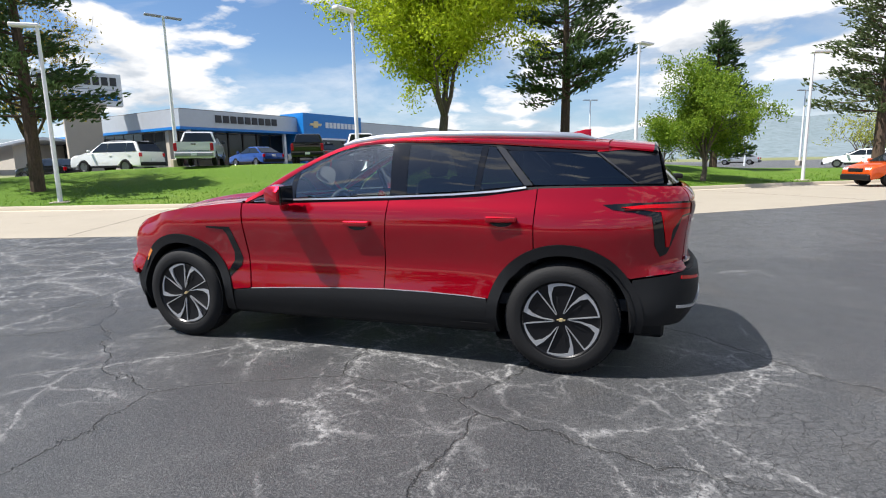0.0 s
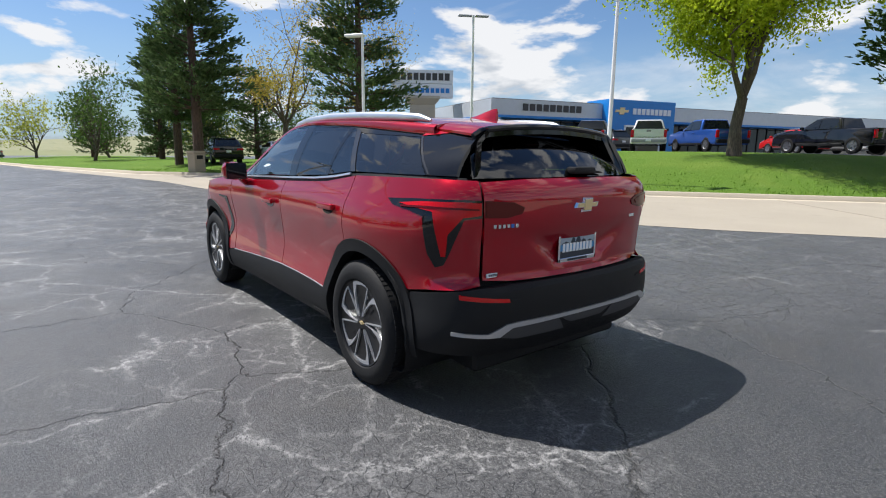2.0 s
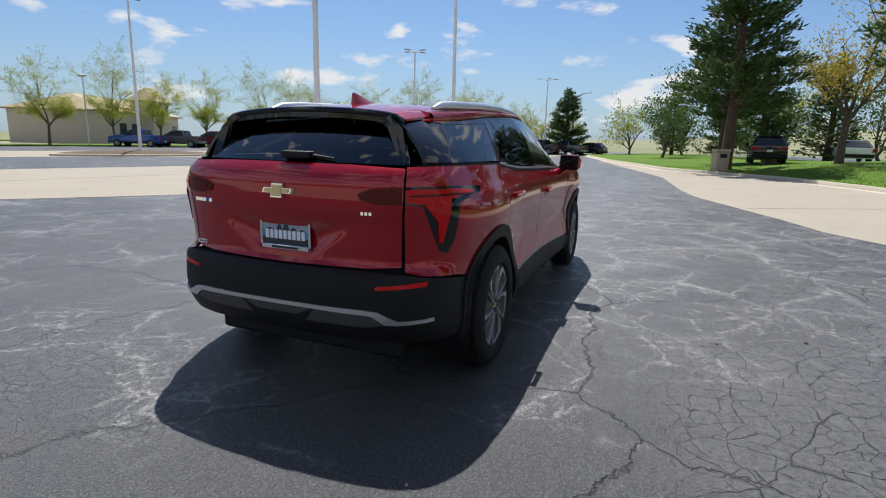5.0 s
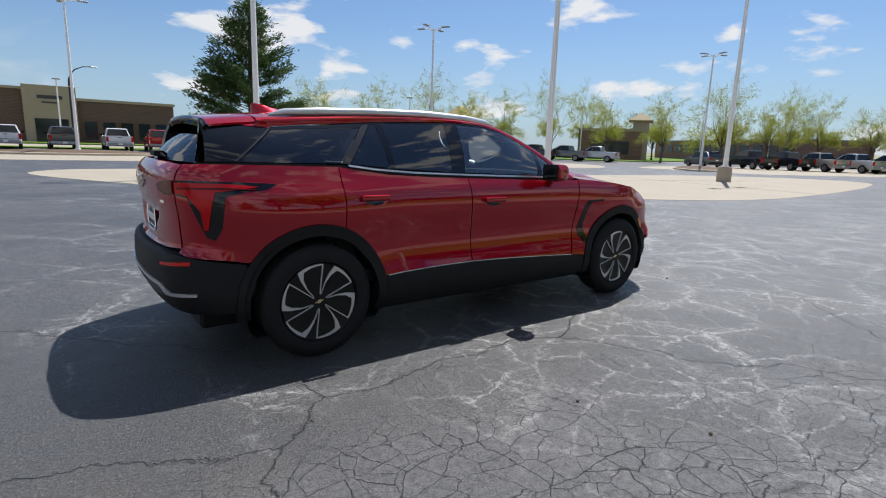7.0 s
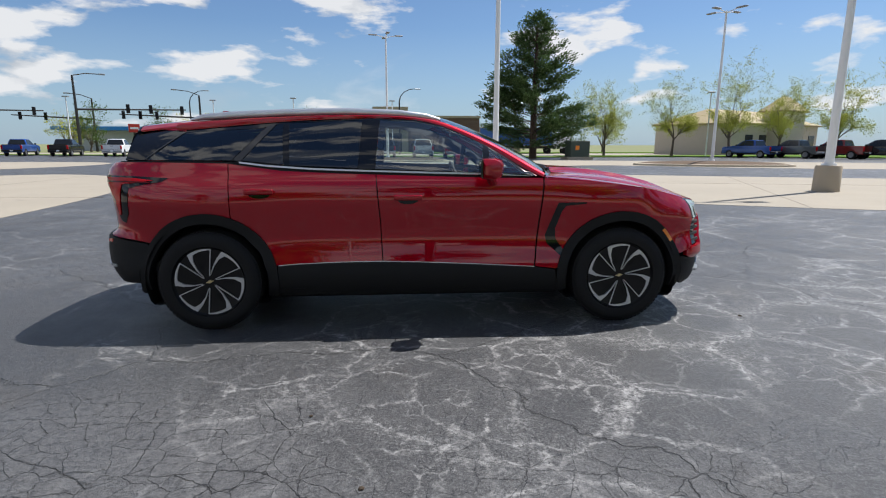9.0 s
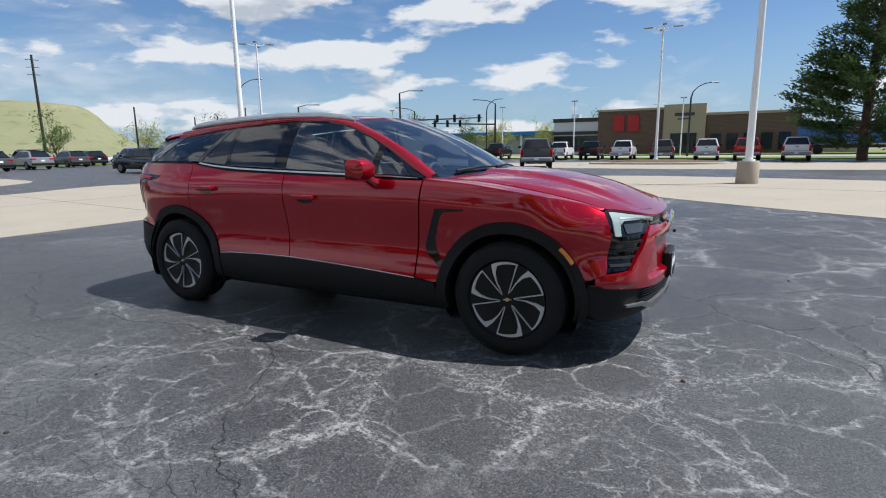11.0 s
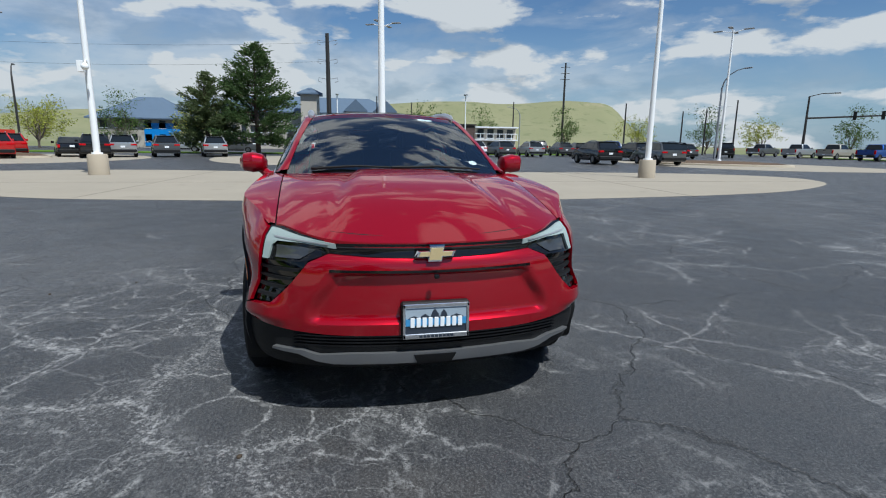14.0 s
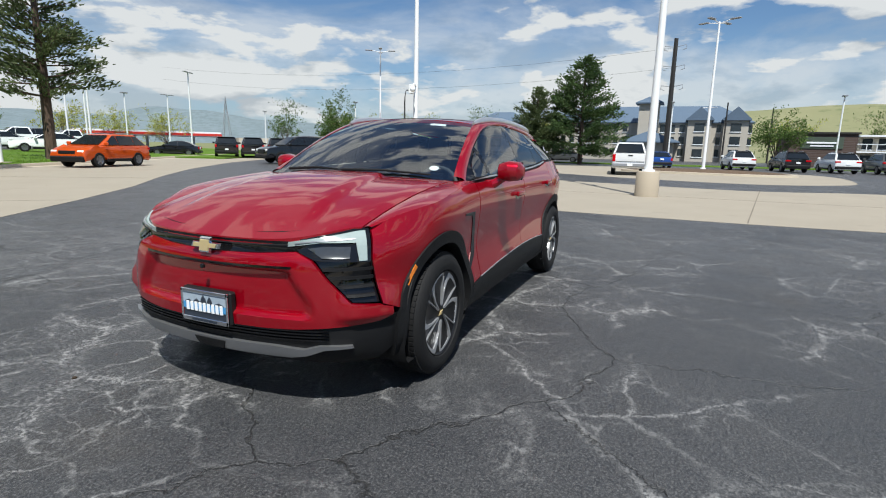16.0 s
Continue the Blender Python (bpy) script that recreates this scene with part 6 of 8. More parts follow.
CARGLASS = plain("dark_vehicle_glass", (0.012, 0.015, 0.018), 0.05, grain=5, vary=0.3)
LAMPW = plain("clear_headlamp", (0.75, 0.77, 0.78), 0.12, grain=60, vary=0.1)
ALLOY = plain("cast_alloy", (0.26, 0.265, 0.28), 0.35, metal=0.8, grain=60, vary=0.15)


def flank(bm, rows, w, taper=0.0, bevel=0.06):
    """A body from its side outline, w wide, with rounded long edges; taper narrows its top."""
    z0, z1 = min(z for _, z in rows), max(z for _, z in rows)
    sides = []
    for s in (-1, 1):
        sides.append([bm.verts.new((x, s * (w / 2 - taper * (z - z0) / (z1 - z0)), z)) for x, z in rows])
    n = len(rows)
    fa, fb_ = bm.faces.new(sides[0]), bm.faces.new(sides[1][::-1])
    for i in range(n):
        bm.faces.new((sides[0][i], sides[1][i], sides[1][(i + 1) % n], sides[0][(i + 1) % n]))
    bmesh.ops.bevel(bm, geom=list(fa.edges) + list(fb_.edges), offset=bevel, segments=3, affect="EDGES", profile=0.55, clamp_overlap=True)
    return bm


def cut_arches(x0, x1, zlow, r, cxs, wz):
    """The lower edge of a side outline, front to back, with round wheel openings."""
    out = [(x1, zlow)]
    for cx in sorted(cxs, reverse=True):
        out += [(cx + r * math.cos(a), max(zlow, wz + r * math.sin(a))) for a in [math.pi * i / 8 for i in range(9)]]
    out.append((x0, zlow))
    return out


def pane(bm, pts_, lift):
    v = [Vector(p) for p in pts_]
    n = (v[1] - v[0]).cross(v[2] - v[0]).normalized()
    top = [bm.verts.new(p + n * lift) for p in v]
    low = [bm.verts.new(p - n * 0.01) for p in v]
    bm.faces.new(top)
    for i in range(len(v)):
        bm.faces.new((low[i], low[(i + 1) % len(v)], top[(i + 1) % len(v)], top[i]))
    return bm


SPEC = {
    # length, width, hood z, belt z, roof z, wheel radius, axles, cab: base front, roof front, roof rear, base rear
    "pickup": dict(L=5.85, W=2.04, hood=1.22, belt=1.30, roof=1.93, r=0.43, ax=(1.88, -1.85), cab=(1.22, 0.30, -0.95, -1.15), low=0.42),
    "suv": dict(L=4.75, W=1.90, hood=1.02, belt=1.10, roof=1.66, r=0.375, ax=(1.40, -1.38), cab=(1.26, 0.22, -1.58, -2.20), low=0.30),
    "big_suv": dict(L=5.35, W=2.05, hood=1.18, belt=1.28, roof=1.91, r=0.42, ax=(1.62, -1.52), cab=(1.25, 0.35, -2.20, -2.58), low=0.36),
    "sedan": dict(L=4.7, W=1.84, hood=0.92, belt=0.97, roof=1.46, r=0.34, ax=(1.38, -1.38), cab=(1.0, -0.05, -1.0, -1.95), low=0.24),
}


def vehicle(kind, colour):
    s = SPEC[kind]
    L, W, r = s["L"], s["W"], s["r"]
    nice = {"pickup": "pickup_truck", "suv": "suv", "big_suv": "suv", "sedan": "sedan"}[kind]
    cat = {"pickup": "pickup truck", "suv": "SUV", "big_suv": "SUV", "sedan": "car"}[kind]
    what = {"pickup": "crew-cab pickup truck", "suv": "compact SUV", "big_suv": "large boxy SUV", "sedan": "sedan"}[kind]
    t = thing(nice, label=f"{colour} {what} parked in a row on the lot", category=cat, group="parked vehicles")
    m = COLOURS[colour]
    f, b_ = L / 2, -L / 2
    cf, rf_, rr_, cr = s["cab"]
    low, hood_z, belt_z_, roof_z = s["low"], s["hood"], s["belt"], s["roof"]
    under = cut_arches(b_ + 0.08, f - 0.10, low, r + 0.09, s["ax"], r)
    if kind == "pickup":
        rows = [(b_ + 0.02, low + 0.12), (b_, belt_z_ - 0.02), (cr - 0.02, belt_z_), (cr, belt_z_), (cf, belt_z_), (cf + 0.15, hood_z + 0.02), (f - 0.25, hood_z - 0.03), (f - 0.03, hood_z - 0.14), (f, 0.75), (f - 0.04, low + 0.1)]
    elif kind == "sedan":
        rows = [(b_ + 0.05, low + 0.2), (b_, 0.80), (b_ + 0.06, belt_z_ - 0.01), (cr, belt_z_), (cf, belt_z_), (f - 0.4, hood_z - 0.10), (f - 0.05, 0.72), (f, 0.55), (f - 0.06, low + 0.08)]
    else:
        rows = [(b_ + 0.06, low + 0.16), (b_, 0.70), (b_ + 0.03, belt_z_), (cr, belt_z_ + 0.01), (cf, belt_z_), (cf + 0.2, hood_z), (f - 0.35, hood_z - 0.06), (f - 0.05, hood_z - 0.2), (f, 0.62), (f - 0.06, low + 0.1)]
    part("body", flank(bmesh.new(), rows + under, W, 0.06, 0.10), m, t)
    # cabin
    bw, rw = W / 2 - 0.06, W / 2 - 0.28
    cab = bmesh.new()
    rows = [(cr, belt_z_ - 0.03), (rr_, roof_z - 0.04), (rr_ + 0.15, roof_z), (rf_ - 0.25, roof_z), (rf_, roof_z - 0.04), (cf, belt_z_ - 0.03)]
    flank(cab, rows, bw * 2, bw - rw, 0.08)
    part("cabin", cab, m, t)

    def q(x, z, sd):
        k = (z - belt_z_) / (roof_z - belt_z_)
        return (x, sd * (bw - (bw - rw) * k), z)

    zb, zt = belt_z_ + 0.015, roof_z - 0.085
    kx = lambda x0, x1, z: x0 + (x1 - x0) * (z - belt_z_) / (roof_z - belt_z_)
    part("windscreen", pane(bmesh.new(), [(kx(cf, rf_, zb), -bw + 0.12, zb), (kx(cf, rf_, zb), bw - 0.12, zb), (kx(cf, rf_, zt), rw - 0.06, zt), (kx(cf, rf_, zt), -rw + 0.06, zt)], 0.03), CARGLASS, t, "dark windscreen", False)
    part("rear_window", pane(bmesh.new(), [(kx(cr, rr_, zb), bw - 0.12, zb), (kx(cr, rr_, zb), -bw + 0.12, zb), (kx(cr, rr_, zt), -rw + 0.08, zt), (kx(cr, rr_, zt), rw - 0.08, zt)], 0.03), CARGLASS, t, "dark rear window", False)
    cuts = [cr + 0.12, (cr + cf) / 2 + 0.05 * L * 0.2, cf - 0.28] if kind in ("pickup", "sedan") else [cr + 0.15, cr + 1.0, (cr + cf) / 2 + 0.45, cf - 0.30]
    for sd in (-1, 1):
        for i, (a, c) in enumerate(zip(cuts, cuts[1:])):
            last, first = i == len(cuts) - 2, i == 0
            xa0, xc0 = a + 0.02, c - 0.02
            xa1 = kx(a, a + (rr_ - cr) * 0.9, zt) + 0.06 if first else a + 0.02
            xc1 = kx(c, c - (cf - rf_) * 0.85, zt) if last else c - 0.02
            pts_ = [q(xa0, zb, sd), q(xc0, zb, sd), q(xc1, zt, sd), q(xa1, zt, sd)]
            part("side_window", pane(bmesh.new(), pts_ if sd < 0 else pts_[::-1], 0.015), CARGLASS, t, "dark side window", False)
        tl = [(b_ - 0.012, b_ + 0.10, sd * (W / 2 - 0.20), sd * (W / 2 - 0.03), belt_z_ - (0.50 if kind == "pickup" else 0.30), belt_z_ - 0.08)] if kind != "suv" else [(b_ - 0.005, b_ + 0.16, sd * (W / 2 - 0.42), sd * (W / 2 - 0.03), belt_z_ - 0.22, belt_z_ - 0.10)]
        x0, x1, y0, y1, z0, z1 = tl[0]
        part("tail_lamp", boxes((x0, x1, min(y0, y1), max(y0, y1), z0, z1), bevel=0.015), REDLENS, t, "red tail lamp")
        part("headlamp", boxes((f - 0.22, f - 0.035, sd * (W / 2 - 0.25) - 0.18, sd * (W / 2 - 0.25) + 0.18, hood_z - 0.34, hood_z - 0.18), bevel=0.03), LAMPW, t, "clear headlamp")
        part("door_mirror", boxes((cf - 0.32, cf - 0.18, sd * (W / 2 + 0.09) - 0.10, sd * (W / 2 + 0.09) + 0.10, belt_z_ + 0.0, belt_z_ + 0.16), bevel=0.03), m if kind != "pickup" else GLOSSBK, t)
        for ax in s["ax"]:
            b = bmesh.new()
            spun(b, [(r * 0.62, 0.0), (r * 0.75, 0.015), (r * 0.94, 0.0), (r, -0.05), (r, -0.2), (r * 0.9, -0.24), (0.0, -0.24)], 24, "y")
            b.transform(pose(ax, sd * (W / 2 - 0.01), r, 0, 0, 0 if sd > 0 else 180))
            ty = part("tyre", b, RUBBER, t, "black tyre")
            b = bmesh.new()
            spun(b, [(0.0, -0.03), (r * 0.15, -0.02), (r * 0.2, -0.05), (r * 0.55, -0.04), (r * 0.64, -0.005)], 20, "y")
            for k in range(5):
                c = boxes((-0.05, 0.05, -0.045, -0.012, r * 0.12, r * 0.60))
                c.transform(Matrix.Rotation(2 * math.pi * k / 5, 4, "Y"))
                me_ = bpy.data.meshes.new("t")
                c.to_mesh(me_)
                c.free()
                b.from_mesh(me_)
                bpy.data.meshes.remove(me_)
            b.transform(pose(ax, sd * (W / 2 - 0.01), r, 0, 0, 0 if sd > 0 else 180))
            part("rim", b, ALLOY, ty, "alloy wheel rim", False)
    for sd in (-1, 1):
        y0, y1 = sorted((sd * (W / 2 - 0.10), sd * (W / 2 + 0.005)))
        part("sill", boxes((s["ax"][1] + r + 0.12, s["ax"][0] - r - 0.12, y0, y1, low - 0.02, low + 0.14), bevel=0.03), BLACKPL, t, "black sill")
        for xd in ([-0.1] if kind == "pickup" else [(cr + cf) / 2 + 0.45, cr + 1.0]):
            part("door_handle", boxes((xd - 0.32, xd - 0.12, sd * (W / 2 - 0.01) - 0.015, sd * (W / 2 - 0.01) + 0.015, belt_z_ - 0.17, belt_z_ - 0.13), bevel=0.01), m, t)
    trim = GREYP if kind == "pickup" and colour in ("white", "silver", "grey", "red", "beige") else BLACKPL
    part("rear_bumper", boxes((b_ - 0.10, b_ + 0.15, -W / 2 + 0.06, W / 2 - 0.06, low + 0.08, low + 0.30), bevel=0.04), trim, t, "rear bumper")
    part("front_bumper", boxes((f - 0.15, f + 0.06, -W / 2 + 0.06, W / 2 - 0.06, low - 0.02, low + 0.26), bevel=0.05), BLACKPL, t, "front bumper")
    part("grille", boxes((f - 0.08, f + 0.012, -W / 2 + 0.5, W / 2 - 0.5, 0.66, hood_z - 0.2), bevel=0.02), BLACKPL, t, "black grille")
    part("plate", boxes((b_ - 0.112 if kind == "pickup" else b_ - 0.02, b_ + 0.02, -0.15, 0.15, low + 0.13 if kind == "pickup" else 0.72, low + 0.27 if kind == "pickup" else 0.86)), PALE, t, "pale number plate")
    if kind == "pickup":
        b = boxes((b_ + 0.10, cr - 0.05, -W / 2 + 0.13, W / 2 - 0.13, belt_z_ - 0.02, belt_z_ + 0.004))
        part("bed_cover", b, BLACKPL, t, "black bed cover")
        part("tailgate_line", boxes((b_ - 0.014, b_ + 0.02, -W / 2 + 0.24, W / 2 - 0.24, 0.80, 0.815)), BLACKPL, t)
        part("tailgate_handle", boxes((b_ - 0.02, b_ + 0.02, -0.13, 0.13, belt_z_ - 0.17, belt_z_ - 0.11), bevel=0.01), BLACKPL, t)
    elif kind != "sedan":
        for sd in (-1, 1):
            part("roof_rail", tube(bmesh.new(), [(rr_ + 0.3, sd * (rw - 0.05), roof_z + 0.0), (rr_ + 0.45, sd * (rw - 0.05), roof_z + 0.05), (rf_ - 0.55, sd * (rw - 0.05), roof_z + 0.05), (rf_ - 0.4, sd * (rw - 0.05), roof_z)], 0.022, 6), GREYP, t)
        part("rear_spoiler", boxes((rr_ - 0.18, rr_ + 0.1, -rw + 0.05, rw - 0.05, roof_z - 0.06, roof_z - 0.01), bevel=0.015), GLOSSBK, t)
    return t


PARKED = [
    # kind, colour, x, y, z, heading of the nose
    ("pickup", "grey", 66, -66, 0, -72), ("pickup", "silver", 58, -64.5, 0, -72), ("pickup", "beige", 51.5, -63.5, 0, -74), ("pickup", "blue", 45, -62, 0, -74), ("pickup", "black", 39, -60.5, 0, -76), ("pickup", "white", 32.5, -59, 0, -76), ("pickup", "blue", 26, -57, 0, -80), ("pickup", "black", 20.5, -56, 0, -84),
    ("pickup", "white", 12.8, -55.5, 0, -86), ("pickup", "black", 9.2, -54.6, 0, -86), ("pickup", "white", 5.8, -53.6, 0, -88), ("pickup", "grey", 2.0, -52.6, 0, -88), ("pickup", "white", -1.9, -51.6, 0, -90), ("pickup", "red", -5.1, -50.6, 0, -92), ("pickup", "white", -8.7, -50.0, 0, -96),
    ("pickup", "grey", 8.3, -31.5, 0, -72),
    ("suv", "black", 49.6, -11.0, 0, 8), ("suv", "white", 50.2, -14.6, 0, 6), ("suv", "grey", 50.6, -17.9, 0, 4), ("suv", "silver", 53.5, -22.6, 0, -2), ("suv", "grey", 57.5, -28.2, 0, -6), ("suv", "white", 50.3, -7.2, 0, 8), ("sedan", "blue", 49.5, -0.6, 0, 10),
    ("suv", "black", 32.5, -19.6, 0, -2), ("suv", "grey", 31.2, -24.0, 0, -6), ("pickup", "blue", 60, -36.5, 0, -10), ("big_suv", "black", 62, -48, 0, -30), ("big_suv", "black", 56, -50.5, 0, -34), ("sedan", "white", 75, -45, 0, 60), ("big_suv", "grey", 70, -30, 0, -5), ("suv", "white", 64, -40.5, 0, -12),
    ("suv", "black", 40.0, -27.5, 0, -4), ("suv", "grey", 42.5, -30.6, 0, -5), ("suv", "black", 45.0, -33.6, 0, -5), ("suv", "black", 47.5, -36.6, 0, -6), ("suv", "grey", 50.0, -39.6, 0, -7), ("suv", "black", 61.0, -32.2, 0, -8), ("suv", "black", 67.0, -44.6, 0, -12), ("suv", "silver", 70.0, -48.4, 0, -12),
    ("pickup", "white", 31.5, 0.6, 0, 6),
    ("big_suv", "black", 27.4, 23.4, 0, 155), ("suv", "yellow", 34.0, 26.5, 0, 40), ("sedan", "blue", 34.2, 23.6, 0, 30), ("suv", "red", 36.6, 22.0, 0, 30), ("suv", "red", 41.3, 23.4, 0, 28), ("sedan", "black", 41.6, 19.6, 0, 26), ("suv", "black", 38.9, 16.9, 0, 22), ("suv", "silver", 41.6, 15.9, 0, 18), ("suv", "grey", 42.8, 13.2, 0, 18), ("suv", "silver", 44.5, 9.8, 0, 14),
    ("suv", "silver", 62, 16.5, 0, 95), ("sedan", "grey", 60.5, 10.5, 0, 95),
    ("big_suv", "black", 34.5, 37.4, 0, 46), ("big_suv", "black", 36.3, 35.9, 0, 45), ("big_suv", "black", 38.1, 34.3, 0, 44), ("big_suv", "black", 39.9, 32.6, 0, 43), ("sedan", "black", 33.4, 43.0, 0, 130),
    ("pickup", "black", -57.2, -22.9, 0, 243), ("pickup", "black", -60.2, -20.6, 0, 245), ("pickup", "beige", -62.0, -18.2, 0, 246), ("pickup", "silver", -63.6, -15.6, 0, 248), ("suv", "grey", -54.6, -26.4, 0, 240), ("pickup", "black", -66, -13.0, 0, 250), ("pickup", "grey", -68.5, -10.2, 0, 250), ("suv", "black", -71, -7.4, 0, 252),
    ("pickup", "blue", -38.5, -52.4, 0, 290), ("pickup", "grey", -41.7, -50.0, 0, 291), ("pickup", "brown", -44.5, -47.5, 0, 292), ("pickup", "black", -47.1, -44.9, 0, 293), ("pickup", "grey", -49.9, -42.2, 0, 292), ("pickup", "silver", -52.6, -39.5, 0, 293), ("pickup", "grey", 11.2, -42.5, 0, -80),
]
UPPER = [
    ("big_suv", "white", -28.2, 21.2, 184), ("pickup", "white", -21.6, 21.2, 125), ("pickup", "black", -18.1, 27.2, 120), ("pickup", "black", -6.5, 33.2, 160), ("pickup", "white", -3.0, 36.2, 160), ("pickup", "blue", -12.4, 30.8, 145), ("pickup", "white", -15.2, 29.0, 122), ("suv", "red", -11.5, 42, 150), ("sedan", "silver", -8.8, 43.5, 150), ("sedan", "blue", -24.6, 30.0, 160), ("suv", "grey", -22.0, 34.0, 160), ("sedan", "black", -34.5, 21.5, 180), ("suv", "black", -34.0, 7.9, 175), ("sedan", "white", -40.5, 14.0, 175),
    ("pickup", "white", 24.5, 52, 160), ("pickup", "white", 31.5, 56, 160), ("sedan", "white", 20, 47, 160), ("pickup", "grey", 27.5, 54.5, 160), ("sedan", "silver", 16.0, 72.0, 160), ("sedan", "white", 21.0, 41.5, 150),
]
masters = {}


def park(kind, colour, x, y, z, head):
    m = pose(x, y, z, 0, 0, head)
    if (kind, colour) in masters:
        return copy_thing(masters[kind, colour], m)
    v = vehicle(kind, colour)
    v.matrix_basis = m
    masters[kind, colour] = v
    return v


for kind, colour, x, y, z, head in PARKED:
    park(kind, colour, x, y, z + 0.006, head)
for kind, colour, x, y, head in UPPER:
    inside = y - kerb_y(x) < 15.3
    zz = lawn_z(x, y) + 0.01 if inside else max(0.2, lawn_z(x, kerb_y(x) + 15.2)) + 0.012
    park(kind, colour, x, y, zz, head)
tagged(park("suv", "orange", 14.35, 25.45, 0.006, 196), "orange compact SUV parked beside the lawn kerb", "SUV")

# ---- trees ----
BARK, BARKP = bark_mat("grey_brown_bark", (0.13, 0.10, 0.075)), bark_mat("dark_pine_bark", (0.10, 0.065, 0.045))
LEAF_BRIGHT = leaf_mat("fresh_maple_leaf", (0.27, 0.36, 0.012), (0.54, 0.62, 0.04), 0.55)
LEAF_SPARSE = leaf_mat("pale_spring_leaf", (0.26, 0.30, 0.04), (0.46, 0.47, 0.09), 0.45)
LEAF_YELLOW = leaf_mat("yellow_spring_leaf", (0.34, 0.27, 0.04), (0.52, 0.42, 0.08), 0.4)
LEAF_DARK = leaf_mat("dark_green_leaf", (0.05, 0.10, 0.02), (0.12, 0.19, 0.04), 0.35)
NEEDLE = leaf_mat("pine_needles", (0.055, 0.105, 0.038), (0.15, 0.225, 0.080), 0.38)
NEEDLE2 = leaf_mat("grey_green_needles", (0.08, 0.115, 0.05), (0.19, 0.235, 0.10), 0.35)


def leaf_card(rnd, V, F, c, size, flat=0.6):
    """One small bent leaf clump."""
    n = Vector((rnd.gauss(0, 1), rnd.gauss(0, 1), rnd.gauss(0, flat) + 0.5)).normalized()
    a = n.orthogonal().normalized()
    a.rotate(Matrix.Rotation(rnd.uniform(0, 6.283), 3, n))
    b = n.cross(a)
    s, w = size * rnd.uniform(0.7, 1.3), size * rnd.uniform(0.35, 0.6)
    k = len(V)
    V += [c - a * s, c + b * w - n * s * 0.15, c + a * s + n * s * 0.2, c - b * w - n * s * 0.1]
    F.append((k, k + 1, k + 2, k + 3))


def finish_crown(name, V, F, m, parent, label):
    me = bpy.data.meshes.new(name)
    me.from_pydata([tuple(v) for v in V], [], F)
    me.materials.append(m)
    ob = new(name, me)
    ob.parent = parent
    ob["label"] = label
    return ob


def broadleaf(seed, h, spread, first, m, leaves, size, trunk=0.17, label="", sparse=0.0):
    """Trunk, three orders of limbs, leaves scattered along the outer twigs."""
    rnd = random.Random(seed)
    t = thing("tree", label=label, category="tree", group="trees")
    wood = bmesh.new()
    tips = []

    def limb(p, d, length, r, order):
        n = 5 if order < 2 else 3
        pts_, rad = [p.copy()], [r]
        for i in range(n):
            d = (d + Vector((rnd.gauss(0, 0.13), rnd.gauss(0, 0.13), 0.05 + rnd.gauss(0, 0.07)))).normalized()
            p = p + d * length / n
            pts_.append(p.copy())
            rad.append(max(r * (1 - 0.75 * (i + 1) / n), 0.006))
            if order >= 1 or i > 1:
                tips.append((p.copy(), order))
        tube(wood, pts_, rad, 8 if order < 2 else 5)
        if order < 3:
            kids = (4, 4, 3)[order]
            for j in range(kids):
                k = rnd.randint(2 if order else 2, n)
                base = pts_[k]
                az = rnd.uniform(0, 6.283)
                tilt = rnd.uniform(0.5, 1.05)
                side = d.orthogonal().normalized()
                side.rotate(Matrix.Rotation(az, 3, d))
                limb(base, (d * math.cos(tilt) + side * math.sin(tilt)).normalized(), length * rnd.uniform(0.5, 0.72), rad[k] * 0.72, order + 1)

    tk = [Vector((0, 0, -0.1)), Vector((rnd.gauss(0, 0.05), rnd.gauss(0, 0.05), first * 0.5)), Vector((rnd.gauss(0, 0.08), rnd.gauss(0, 0.08), first))]
    tube(wood, tk, [trunk * 1.45, trunk * 1.02, trunk * 0.92], 12)
    main = 7
    for j in range(main):
        az = 6.283 * j / main + rnd.uniform(-0.3, 0.3)
        tilt = rnd.uniform(0.25, 0.95) if j else 0.05
        d = Vector((math.cos(az) * math.sin(tilt), math.sin(az) * math.sin(tilt), math.cos(tilt)))
        reach = (h - first) * (0.80 if j == 0 else 0.62) if tilt < 0.6 else spread * 0.62
        limb(tk[2] - Vector((0, 0, rnd.uniform(0, 0.35) * min(1, first * 0.3))), d, reach, trunk * 0.6, 0)
    part("trunk", wood, BARK, t, "grey-brown trunk with branching limbs")
    V, F = [], []
    outer = [p for p, o in tips if o >= 1]
    per = max(1, leaves // max(1, len(outer)))
    for p in outer:
        for _ in range(per):
            c = p + Vector((rnd.gauss(0, 0.28), rnd.gauss(0, 0.28), rnd.gauss(0, 0.22))) * (spread / 4.0)
            leaf_card(rnd, V, F, c, size)
    finish_crown("crown", V, F, m, t, "leafy crown with gaps")
    return t


